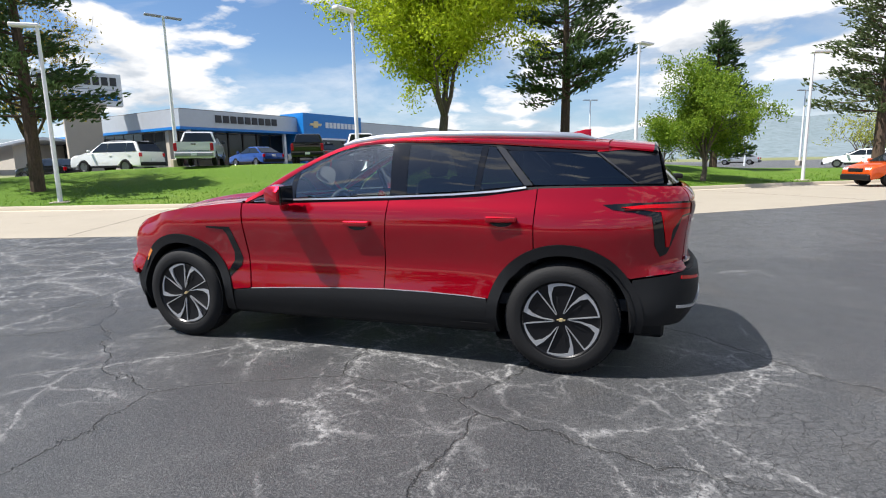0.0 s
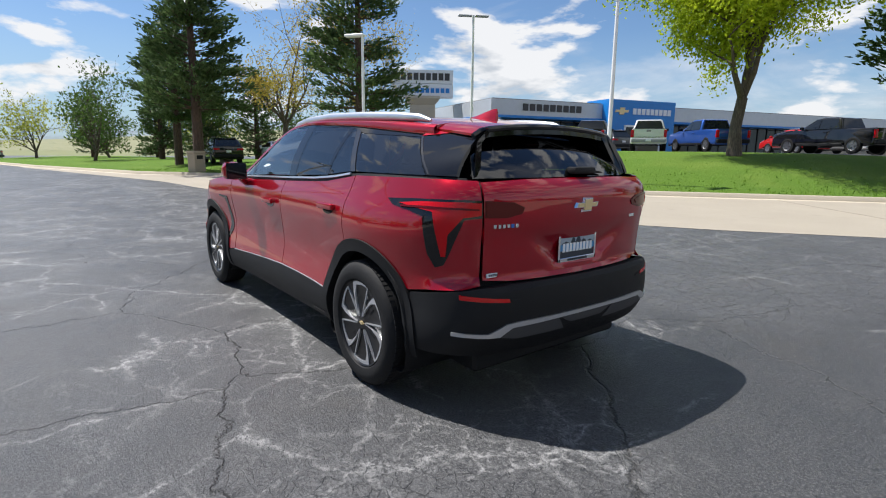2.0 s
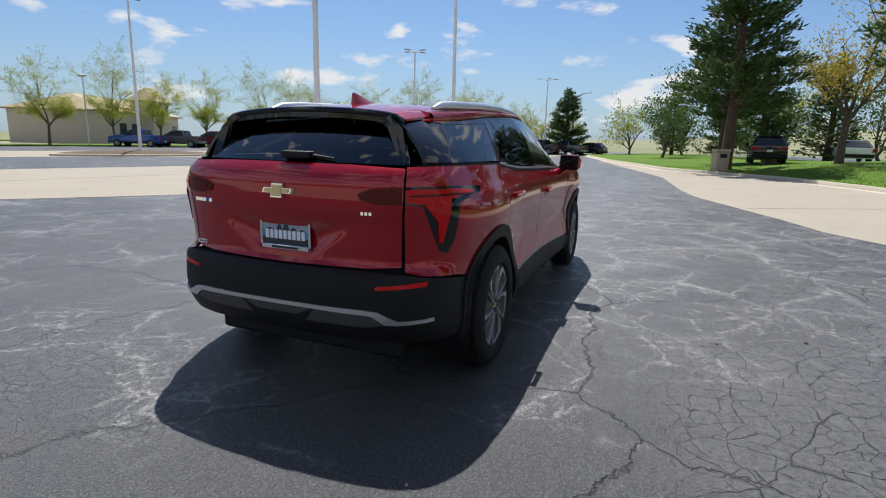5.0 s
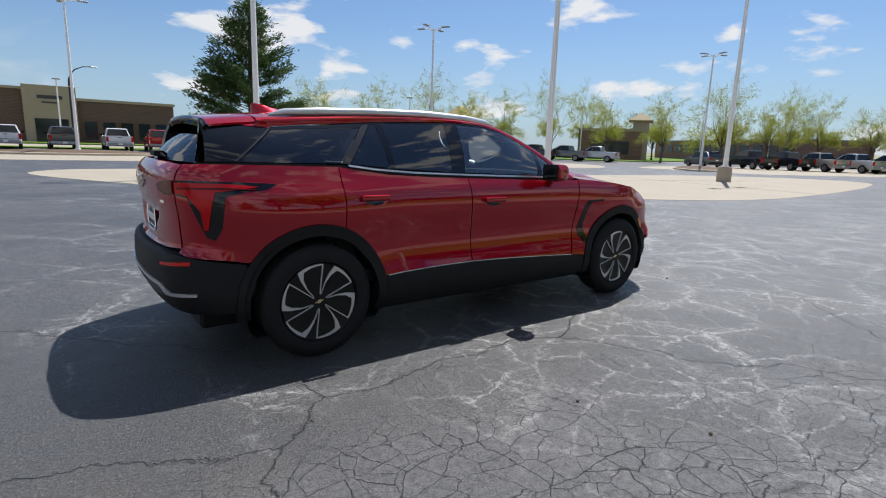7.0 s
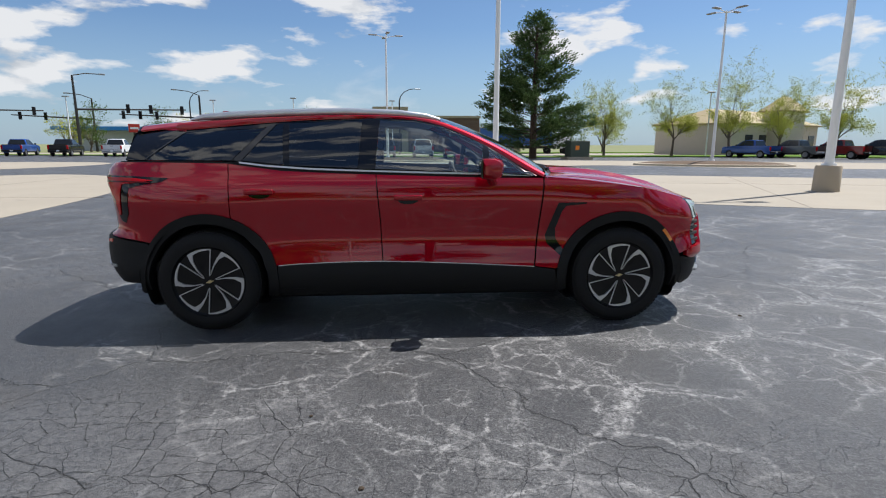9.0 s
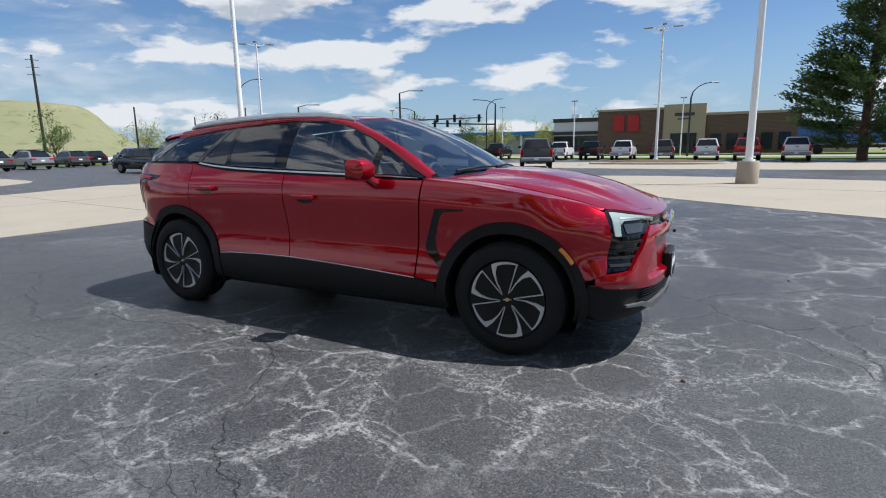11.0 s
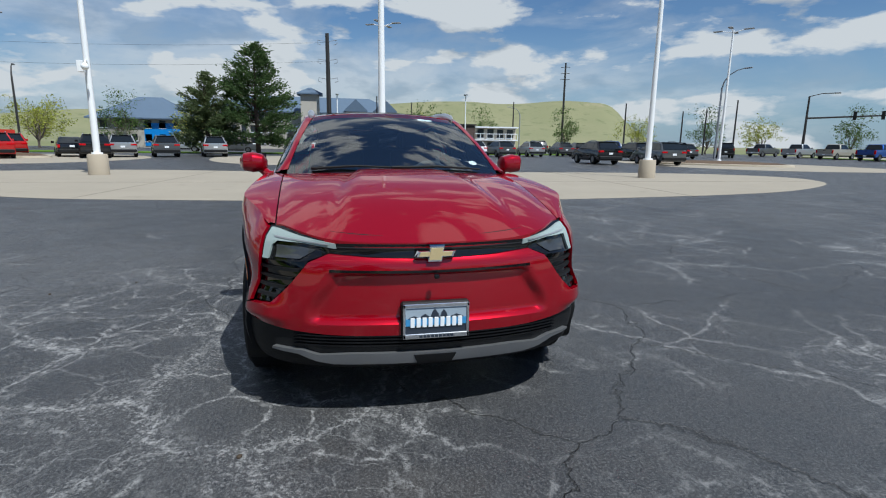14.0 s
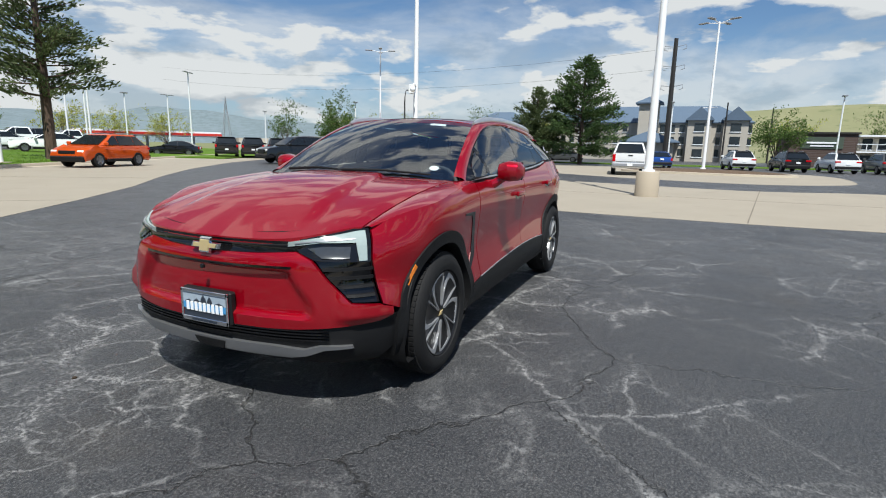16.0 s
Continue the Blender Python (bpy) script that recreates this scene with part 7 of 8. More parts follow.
def conifer(seed, h, radius, first, m, count, label, droop=0.12, ragged=0.35, trunk=0.2):
    """Trunk with whorls of branches, each carrying needle tufts."""
    rnd = random.Random(seed)
    t = thing("conifer", label=label, category="tree", group="trees")
    wood = bmesh.new()
    tube(wood, [(0, 0, -0.1), (0.05, 0.03, h * 0.4), (-0.04, 0.0, h * 0.75), (0, 0, h * 0.98)], [trunk * 1.3, trunk, trunk * 0.55, 0.02], 10)
    V, F = [], []
    z = first
    while z < h * 0.97:
        k = (z - first) / (h - first)
        reach = radius * (1 - k) ** 0.75 * (0.85 if k > 0.06 else 0.7)
        for j in range(rnd.randint(4, 6)):
            az = rnd.uniform(0, 6.283)
            ln = max(0.35, reach * rnd.uniform(1 - ragged, 1.12))
            rise = rnd.uniform(-droop, 0.28) + 0.35 * k
            pts_ = [Vector((0, 0, z)) + Vector((math.cos(az) * ln * s, math.sin(az) * ln * s, rise * ln * s + (0.10 * ln * s * s))) for s in (0, 0.4, 0.75, 1.0)]
            tube(wood, pts_, [0.045 * (1 - k) + 0.012, 0.03 * (1 - k) + 0.01, 0.016, 0.008], 5, False)
            tufts = max(4, int(count * 1.9 * ln / radius))
            for i in range(tufts):
                s = rnd.uniform(0.22, 1.04) ** 0.8
                c = Vector((0, 0, z)) + Vector((math.cos(az) * ln * s, math.sin(az) * ln * s, rise * ln * s + 0.1 * ln * s * s))
                c += Vector((rnd.gauss(0, 0.16), rnd.gauss(0, 0.16), rnd.gauss(0, 0.11))) * (0.6 + radius * 0.14)
                # a tuft: crossed blades pointing outwards and up
                o = Vector((math.cos(az) + rnd.gauss(0, 0.5), math.sin(az) + rnd.gauss(0, 0.5), 0.45 + rnd.gauss(0, 0.3))).normalized()
                for q_ in range(3):
                    sd = o.orthogonal().normalized()
                    sd.rotate(Matrix.Rotation(rnd.uniform(0, 6.283), 3, o))
                    L_, w = rnd.uniform(0.14, 0.28), rnd.uniform(0.032, 0.062)
                    n_ = len(V)
                    V += [c - o * L_ * 0.4, c + sd * w + o * L_ * 0.1, c + o * L_, c - sd * w + o * L_ * 0.1]
                    F.append((n_, n_ + 1, n_ + 2, n_ + 3))
        z += rnd.uniform(0.22, 0.42) * (h / 10) ** 0.5
    part("trunk", wood, BARKP, t, "dark pine trunk with branches")
    finish_crown("crown", V, F, m, t, "ragged needle crown")
    return t


def stand(t, x, y, z=None, rz=0.0, sc=1.0):
    if z is None:
        z = lawn_z(x, y) - 0.02 if y - kerb_y(x) < 15.3 else 0.2
    t.matrix_basis = pose(x, y, z, 0, 0, rz) @ Matrix.Diagonal((sc, sc, sc, 1))
    return t


stand(broadleaf(11, 12.2, 5.5, 2.6, LEAF_BRIGHT, 60000, 0.105, 0.24, "large maple with fresh yellow-green leaves on the lawn"), -7.3, 23.4, rz=40)
stand(broadleaf(23, 7.4, 4.3, 1.7, leaf_mat("mid_green_leaf", (0.10, 0.19, 0.014), (0.26, 0.37, 0.035), 0.45), 36000, 0.105, 0.16, "rounded green maple on the lawn"), 5.9, 25.9, rz=10, sc=0.68)
stand(conifer(15, 9.8, 3.2, 0.8, NEEDLE, 60, "dark narrow spruce behind the maple", ragged=0.3), 7.9, 36.5)
stand(conifer(3, 11.8, 4.6, 3.4, NEEDLE, 70, "tall dark pine with layered branches on the lawn", trunk=0.20), -1.38, 28.6, sc=1.15)
stand(conifer(4, 12.6, 4.6, 3.6, NEEDLE2, 66, "tall open pine on the lawn beside the lot", ragged=0.5, trunk=0.24), 15.5, 31.8)
stand(conifer(5, 12.2, 4.3, 3.2, NEEDLE, 74, "tall leaning dark pine on the lawn", ragged=0.5, trunk=0.22), -22.3, 12.1)
stand(conifer(6, 11.8, 4.2, 3.4, NEEDLE, 84, "tall dense dark pine near the drive", trunk=0.24), -28.7, 5.2)
stand(conifer(7, 10.4, 3.8, 3.0, NEEDLE, 80, "dense dark pine beyond the drive", trunk=0.22), -36.0, 5.6)
stand(broadleaf(31, 8.8, 3.6, 2.4, LEAF_YELLOW, 5200, 0.085, 0.16, "half-bare tree with sparse yellow blossom leaves"), -28.8, 10.4)
stand(broadleaf(33, 7.8, 3.2, 2.0, LEAF_YELLOW, 3200, 0.08, 0.13, "half-bare tree with a few yellow leaves"), -24.6, 13.6)
stand(conifer(8, 14.2, 7.2, 1.2, NEEDLE, 200, "broad dark spruce beside the street", ragged=0.25, trunk=0.3), -13.0, -48.9, 0.0)
stand(conifer(9, 10.8, 5.8, 1.2, NEEDLE, 140, "pointed green spruce beside the hotel", ragged=0.25), 52.7, 7.1, 0.0)
stand(conifer(10, 7.8, 4.4, 0.8, NEEDLE2, 110, "thin grey-green conifer beside the hotel", ragged=0.5), 52.0, 11.7, 0.0)
stand(conifer(12, 8.8, 3.6, 0.8, NEEDLE, 80, "blue-green spruce by the verge", ragged=0.2), -69.4, -10.2, 0.0)
stand(broadleaf(41, 5.6, 3.8, 1.2, LEAF_DARK, 5200, 0.13, 0.15, "round dark green tree by the lot"), 53.9, 37.9, 0.0)
stand(broadleaf(42, 5.0, 3.0, 0.8, LEAF_DARK, 4200, 0.13, 0.15, "round dark green tree by the brick block"), 68.5, -12.8, 0.0)
young = [broadleaf(50 + i, 7.4 + 0.5 * i, 3.0, 2.0, LEAF_SPARSE, 7500, 0.075, 0.12, "young street tree with sparse pale spring leaves") for i in range(3)]
ROW = [(-24.0, -58.4), (-31.5, -56.5), (-37.2, -54.5), (-43.8, -55.2), (-50.6, -54.6), (-58.2, -52.0), (-62.2, -44.8), (-66.0, -38.6), (-71, -33.0), (-76, -29.2), (-81, -24.8), (-70.5, -55.6), (-79.5, -48.7), (-84, -38), (-88, -31), (-92, -22), (-95, -14)]
for i, (x, y) in enumerate(ROW):
    src = young[i % 3]
    if i < 3:
        stand(src, x, y, 0.1, 50 * i, 1.02)
    else:
        copy_thing(src, pose(x, y, 0.1, 0, 0, 67 * i) @ Matrix.Diagonal((1.02, 1.02, 0.98 + 0.06 * (i % 3), 1)))
greens = [broadleaf(70 + i, 6.0, 3.6, 1.0, LEAF_DARK if i else LEAF_SPARSE, 2600, 0.16, 0.14, "leafy tree in the distance") for i in range(2)]
FAR = [(62, -100), (48, -108), (30, -110), (74, -92), (86, -84), (-30, -92), (-38, -96), (84, -70), (92, -60), (98, -48), (40, -104), (20, -112), (82, 40), (90, 32), (88, 20), (-48, 18), (-55, 12), (-62, 4), (-70, -2), (-52, 2), (30, 75), (36, 82), (48, 84), (8, 80), (14, 84), (70, 60), (80, 52), (-90, -60), (-98, -50), (-104, -36), (-110, -22), (56, -96), (66, 84), (-46, 10), (100, -20), (104, -32), (95, 46), (88, 62), (60, 90)]
for i, (x, y) in enumerate(FAR):
    src = greens[i % 2]
    if i < 2:
        stand(src, x, y, 0)
    else:
        copy_thing(src, pose(x, y, 0, 0, 0, 40 * i))
# two more spruces in the distance
src = conifer(14, 8, 2.6, 0.8, NEEDLE, 26, "dark spruce in the distance", ragged=0.25)
stand(src, -44, 9, 0.3)
for i, (x, y) in enumerate(((-50, 7), (-58, 8), (-42, 13), (-66, 3))):
    copy_thing(src, pose(x, y, 0.2, 0, 0, 55 * i))

# ---- buildings, signs and distance ----
FASCIA = plain("silver_metal_panel", (0.52, 0.55, 0.59), 0.4, metal=0.25, grain=3, vary=0.10)
SIGNBLUE = plain("blue_sign_panel", (0.010, 0.20, 0.58), 0.35, grain=3, vary=0.12)
STOREGL = plain("storefront_glass", (0.020, 0.026, 0.030), 0.06, grain=2, vary=0.4)
DARKLET = plain("dark_letter_metal", (0.04, 0.04, 0.045), 0.5, grain=20, vary=0.2)
STUCCO = plain("cream_stucco", (0.52, 0.46, 0.37), 0.85, grain=25, vary=0.12, bump=0.2)
TANWALL = plain("tan_stucco", (0.36, 0.30, 0.22), 0.85, grain=15, vary=0.15, bump=0.2)
SIDING = plain("grey_beige_siding", (0.40, 0.37, 0.32), 0.8, grain=8, vary=0.12)
BLUEROOF = plain("blue_grey_roof_shingle", (0.085, 0.125, 0.18), 0.85, grain=12, vary=0.25, bump=0.3)
TANROOF = plain("tan_roof", (0.34, 0.27, 0.15), 0.8, grain=10, vary=0.2)
BRICK = brick_mat("brown_brick", (0.14, 0.080, 0.060), (0.20, 0.17, 0.15))
PALEBRICK = brick_mat("pale_brown_brick", (0.24, 0.135, 0.10), (0.30, 0.26, 0.23))
DBRICK = brick_mat("dark_brick", (0.085, 0.055, 0.045), (0.14, 0.12, 0.11))
REDPANEL = plain("red_panel", (0.36, 0.012, 0.015), 0.6, grain=10, vary=0.12)
WINDOWD = plain("dark_window_pane", (0.03, 0.038, 0.045), 0.08, grain=4, vary=0.3)
GREENBOX = plain("dull_green_metal", (0.05, 0.07, 0.05), 0.6, grain=20, vary=0.2)
CONTBLUE = plain("blue_container", (0.02, 0.09, 0.28), 0.5, grain=6, vary=0.2)
CANRED = plain("red_canopy_band", (0.50, 0.03, 0.02), 0.5, grain=5, vary=0.1)
ROOFGR = plain("grey_flat_roof", (0.20, 0.20, 0.20), 0.9, grain=6, vary=0.2)


def placed(rows, m, parent, name, label="", bevel=0.0):
    return part(name, boxes(*rows, bevel=bevel), m, parent, label, smooth=False)


def gable(bm, x0, x1, y0, y1, z0, z1, along="y", hip=0.0, eave=0.4, th=0.2):
    """A pitched roof shell over a rectangle, ridge along x or y."""
    x0, x1, y0, y1 = x0 - eave, x1 + eave, y0 - eave, y1 + eave
    if along == "y":
        xm = (x0 + x1) / 2
        r0, r1 = (xm, y0 + hip, z1), (xm, y1 - hip, z1)
        top = [(x0, y0, z0), (x1, y0, z0), (x1, y1, z0), (x0, y1, z0), r0, r1]
        fs = ((0, 1, 4), (1, 2, 5, 4), (2, 3, 5), (3, 0, 4, 5))
    else:
        ym = (y0 + y1) / 2
        r0, r1 = (x0 + hip, ym, z1), (x1 - hip, ym, z1)
        top = [(x0, y0, z0), (x1, y0, z0), (x1, y1, z0), (x0, y1, z0), r0, r1]
        fs = ((0, 1, 5, 4), (1, 2, 5), (2, 3, 4, 5), (3, 0, 4))
    v = [bm.verts.new(p) for p in top]
    lo = [bm.verts.new((p[0], p[1], p[2] - th)) for p in top[:4]]
    for f in fs:
        bm.faces.new([v[i] for i in f])
    for i in range(4):
        bm.faces.new((v[i], v[(i + 1) % 4], lo[(i + 1) % 4], lo[i]))
    bm.faces.new(lo[::-1])
    return bm


# dealership: x runs along the long glass front, y out of it
deal = thing("dealership", -35.6, 34.4, 1.3, math.degrees(math.atan2(0.968, 0.25)), "long low car dealership with silver band, blue stripe and glass front", "dealership")
placed([(0.0, 195, 2.4, 26, 0, 4.3)], STUCCO, deal, "wall")
placed([(-0.4, 195, -0.2, 26, 3.72, 5.35)], FASCIA, deal, "fascia", "silver panel fascia")
placed([(-0.43, 195, -0.25, 26, 3.58, 3.82)], SIGNBLUE, deal, "blue_stripe", "blue fascia stripe")
placed([(-0.2, 195, 0.0, 26, 5.35, 5.45)], ROOFGR, deal, "roof")
for i in range(26):
    x = 1.0 + i * 1.75
    if 12.6 < x < 23.0:
        continue
    placed([(x, x + 1.62, 2.32, 2.44, 0.35, 3.5)], STOREGL, deal, "window", "dark storefront window")
for i in range(26):
    x = 0.9 + i * 1.75
    if 12.6 < x < 23.0:
        continue
    placed([(x - 0.05, x + 0.09, 2.22, 2.42, 0.0, 3.6)], DARKP, deal, "mullion")
for i in range(72):
    placed([(48 + i * 2.0, 49.75 + i * 2.0, 2.32, 2.44, 1.3, 3.3)], STOREGL, deal, "window", "dark strip window")
for i in range(12):
    placed([(-0.06, 0.06, 3.0 + i * 1.85, 4.7 + i * 1.85, 0.35, 3.5)], STOREGL, deal, "window", "dark storefront window")
placed([(0.6, 0.9, 0.2, 0.5, 0, 3.6)], WHITE, deal, "column"), placed([(11.6, 11.9, 0.2, 0.5, 0, 3.6)], WHITE, deal, "column")
portal = placed([(13.2, 22.6, -1.2, 2.5, 0, 5.85)], SIGNBLUE, deal, "portal", "bright blue entrance portal")
placed([(15.6, 20.4, -1.26, -1.0, 0, 3.0)], STOREGL, portal, "entrance", "dark glass entrance")
placed([(15.4, 15.6, -1.3, -1.0, 0, 3.15), (20.4, 20.6, -1.3, -1.0, 0, 3.15), (15.4, 20.6, -1.3, -1.0, 3.0, 3.2)], PALE, portal, "entrance_frame", "white entrance frame")
b = cross_badge(bmesh.new(), 0.95, 0.38, 0.06)
b.transform(pose(15.0, -1.22, 4.65, 0, 0, -90))
part("sign_emblem", b, GOLD, portal, "gold cross emblem", smooth=False)
for i in range(9):
    x = 16.5 + i * 0.62
    placed([(x, x + 0.46, -1.27, -1.2, 4.35, 4.98)], PALE, portal, "letter_bar", "white letter bar")
for i in range(9):
    x = 3.2 + i * 0.82
    placed([(x, x + 0.6, -0.3, -0.2, 4.32, 5.0)], DARKLET, deal, "letter_bar", "dark letter bar")
placed([(-0.5, 0.5, 26, 50, 0.0, 3.0), (0.5, 14, 26, 50, 0, 2.8)], STUCCO, deal, "side_wing")
for i in range(9):
    placed([(20 + i * 18, 22 + i * 18, 8, 10, 5.45, 6.3)], FASCIA, deal, "roof_unit", "roof air handler")

wedge = thing("canopy", -63, 36, 1.0, 20, "white sloped roof canopy beyond the sign tower", "canopy")
b = bmesh.new()
flank(b, [(-9, 0.4), (7, 3.6), (7, 3.9), (-9, 0.9)], 8, 0, 0.05)
part("roof", b, WHITE, wedge, smooth=False)
placed([(-6, 6, -3, 3, 0.0, 0.6), (4, 5.5, -3, 3, 0, 3.2)], STUCCO, wedge, "wall")

# sign tower
tower = thing("sign_tower", -46.2, 33.2, 1.0, -33.5, "tall cream sign tower with white double sign box", "sign")
placed([(-1.3, 1.3, -1.4, 1.4, 0, 6.2)], STUCCO, tower, "pillar", "cream stucco pillar")
b = bmesh.new()
spun(b, [(1.7, 5.4), (2.7, 6.2), (2.7, 6.45), (0.0, 6.45)], 4, "z")
b.transform(pose(0, 0, 0, 0, 0, 45))
part("cap", b, STUCCO, tower, "flared cream cap", smooth=False)
box_ = placed([(-0.6, 0.9, -3.4, 3.4, 6.4, 7.8), (-0.6, 0.9, -3.4, 3.4, 7.86, 9.3)], PALE, tower, "sign_box", "white sign boxes")
for i in range(9):
    y = -3.05 + i * 0.69
    placed([(0.88, 0.97, y, y + 0.52, 8.2, 8.95)], DARKLET, box_, "letter_bar", "black letter bar")
for i in range(9):
    y = -1.9 + i * 0.56
    placed([(0.88, 0.97, y, y + 0.4, 6.85, 7.35)], SIGNBLUE, box_, "letter_bar", "blue letter bar")

bsign = thing("pylon_sign", -43.5, 22.8, 0.7, -25, "black pylon sign with a pale oval emblem", "sign")
placed([(-0.2, 0.2, -0.45, 0.45, 0, 2.6)], DARKP, bsign, "stem")
placed([(-0.25, 0.25, -0.9, 0.9, 2.4, 4.3)], GLOSSBK, bsign, "panel", "black sign panel", 0.03)
b = bmesh.new()
tube(b, [(0.28, 0.5 * math.cos(a), 3.5 + 0.34 * math.sin(a)) for a in [2 * math.pi * i / 20 for i in range(21)]], 0.05, 6, False)
part("oval_emblem", b, GOLD, bsign, "pale oval ring")
placed([(0.24, 0.28, -0.5, 0.5, 2.75, 2.9)], PALE, bsign, "letter_bar")

for x, y, rz in ((-27.6, 4.8, 20), (-33.4, 8.0, 15)):
    t = thing("litter_bin", x, y, lawn_z(x, y) - 0.02, rz, "square tan litter bin with a dark mouth on the lawn", "litter bin", "litter bins")
    placed([(-0.33, 0.33, -0.33, 0.33, 0, 1.0)], TANWALL, t, "body", "tan pebbled body", 0.03)
    placed([(-0.36, 0.36, -0.36, 0.36, 1.0, 1.16)], TANWALL, t, "lid", "tan lid", 0.03)
    placed([(0.3, 0.345, -0.18, 0.18, 0.72, 0.92)], BLACKPL, t, "mouth", "dark mouth")


def windows(parent, x, ys, zs, w, h, m=None, face=-1):
    for y in ys:
        for z in zs:
            wn_ = placed([(x - 0.06, x + 0.06, y - w / 2, y + w / 2, z, z + h)], m or WINDOWD, parent, "window", "dark window")
            placed([(x - 0.09, x + 0.03, y - w / 2 - 0.1, y + w / 2 + 0.1, z - 0.12, z)], PALE, wn_, "sill")


# hotel to the east
hotel = thing("hotel", 0, 0, 0, 0, "three-storey hotel with cream siding and blue-grey pitched roofs", "hotel")
placed([(97, 112, -13, 20, 0, 6.6)], SIDING, hotel, "wall", "cream siding wall")
part("roof", gable(bmesh.new(), 97, 112, -13, 20, 6.6, 9.8, "y", 5), BLUEROOF, hotel, "blue-grey hipped roof", False)
placed([(93, 106, 23, 37, 0, 4.8)], SIDING, hotel, "wall", "cream siding wall")
part("roof", gable(bmesh.new(), 92.5, 107, 22.5, 37.5, 4.8, 8.6, "y", 6), BLUEROOF, hotel, "blue-grey hipped roof", False)
placed([(92, 97, -1.5, 6, 0, 3.2)], SIDING, hotel, "porch", "cream entrance porch")
part("roof", gable(bmesh.new(), 91.5, 97, -2, 6.5, 3.2, 5.0, "x", 1.0), BLUEROOF, hotel, "blue-grey porch roof", False)
placed([(93.4, 96.6, 1.2, 4.4, 0, 9.6)], SIDING, hotel, "chimney", "square cream chimney tower")
part("roof", gable(bmesh.new(), 93.2, 96.8, 1.0, 4.6, 9.6, 10.7, "y", 2.0), BLUEROOF, hotel, "small hipped tower roof", False)
for y0 in (-12.4, -7.0):
    placed([(95.6, 98, y0, y0 + 3.6, 0, 7.0)], SIDING, hotel, "bay", "gabled bay")
    part("roof", gable(bmesh.new(), 95.4, 104, y0, y0 + 3.6, 7.0, 9.0, "x", 0.0, 0.3), BLUEROOF, hotel, "gable roof", False)
    windows(hotel, 95.56, [y0 + 1.8], (0.8, 2.9, 5.0), 1.5, 1.3)
windows(hotel, 96.96, [-2.6 + 1.55 * i for i in range(15) if not 0.6 < -2.6 + 1.55 * i < 5.2], (0.9, 2.9, 4.9), 0.8, 1.2)
windows(hotel, 96.96, [-8.2, -12.8], (0.9, 2.9, 4.9), 0.6, 1.2)
windows(hotel, 92.96, [24.5 + 2.2 * i for i in range(6)], (1.0, 3.2), 1.0, 1.2)
placed([(92.9, 93.05, 24.0, 29.5, 0.3, 4.0)], SIGNBLUE, hotel, "mural", "blue wall mural")

# brick block with a sign and balconies
bb = thing("brick_building", 0, 0, 0, 0, "low dark brick building with a pale green sign and white balconies", "building")
placed([(75, 84, -22.0, -15.0, 0, 4.1)], DBRICK, bb, "wall", "dark brick wall")
placed([(74.8, 84.2, -22.2, -14.8, 4.1, 4.3)], DARKP, bb, "roof", "dark parapet")
placed([(74.9, 75.05, -20.6, -16.2, 2.3, 3.7)], GREENBOX, bb, "sign_panel", "pale green sign panel")
placed([(74.82, 74.92, -20.0, -16.8, 2.9, 3.1), (74.82, 74.92, -19.6, -17.2, 2.55, 2.7)], PALE, bb, "letter_bar")
placed([(76, 84, -29.0, -22.0, 0, 3.9)], STUCCO, bb, "annex")
placed([(75, 76, -29.0, -22.0, 1.9, 2.05), (75, 76, -29.0, -22.0, 3.8, 4.0)], PALE, bb, "balcony_slab")
windows(bb, 75.98, [-28 + 1.6 * i for i in range(4)], (0.3, 2.3), 1.0, 1.3)
for i in range(8):
    placed([(75.0, 75.08, -29 + i, -28.93 + i, 2.05, 2.9)], PALE, bb, "railing_post")
placed([(75, 75.06, -29, -22, 2.86, 2.94)], PALE, bb, "railing")

# shops to the south
shop = thing("shop_building", 0, 0, 0, 0, "flat-roofed brown brick shop with red panels and a tan entrance", "shop")
placed([(5, 16.5, -112, -95, 0, 7.4)], BRICK, shop, "wall", "brown brick wall")
placed([(4.9, 16.7, -112.2, -94.8, 7.4, 7.75)], TANWALL, shop, "parapet")
placed([(-0.8, 5.6, -112, -94.2, 0, 8.1)], TANWALL, shop, "entrance_block", "tan entrance block")
placed([(0.9, 3.9, -94.26, -94.1, 6.2, 6.7)], DARKLET, shop, "letter_bar", "dark sign bar")
placed([(1.4, 3.4, -94.26, -94.1, 5.6, 5.8)], DARKLET, shop, "letter_bar")
placed([(0.4, 4.4, -94.26, -94.1, 0, 3.4)], STOREGL, shop, "entrance", "dark glass entrance")
placed([(9.6, 11.4, -94.96, -94.7, 3.9, 6.7)], REDPANEL, shop, "red_panel", "red wall panel")
placed([(12.0, 13.8, -94.96, -94.7, 3.9, 6.7)], REDPANEL, shop, "red_panel", "red wall panel")
placed([(-14, -0.8, -112, -95, 0, 6.2)], BRICK, shop, "wall", "brown brick wall")
placed([(-14.2, -0.8, -112.2, -94.8, 6.2, 6.6)], TANWALL, shop, "parapet")
placed([(-22, -14, -112, -95.5, 0, 4.6)], TANWALL, shop, "annex", "low tan annex")
for i in range(5):
    placed([(-12.8 + i * 2.4, -11.2 + i * 2.4, -94.96, -94.75, 0.6, 3.2)], STOREGL, shop, "window", "dark shop window")
placed([(16.5, 25, -112, -97, 0, 6.0)], FASCIA, shop, "wing", "grey wing")
placed([(16.5, 25, -97.1, -96.9, 0.5, 3.4)], STOREGL, shop, "window", "dark shop window")
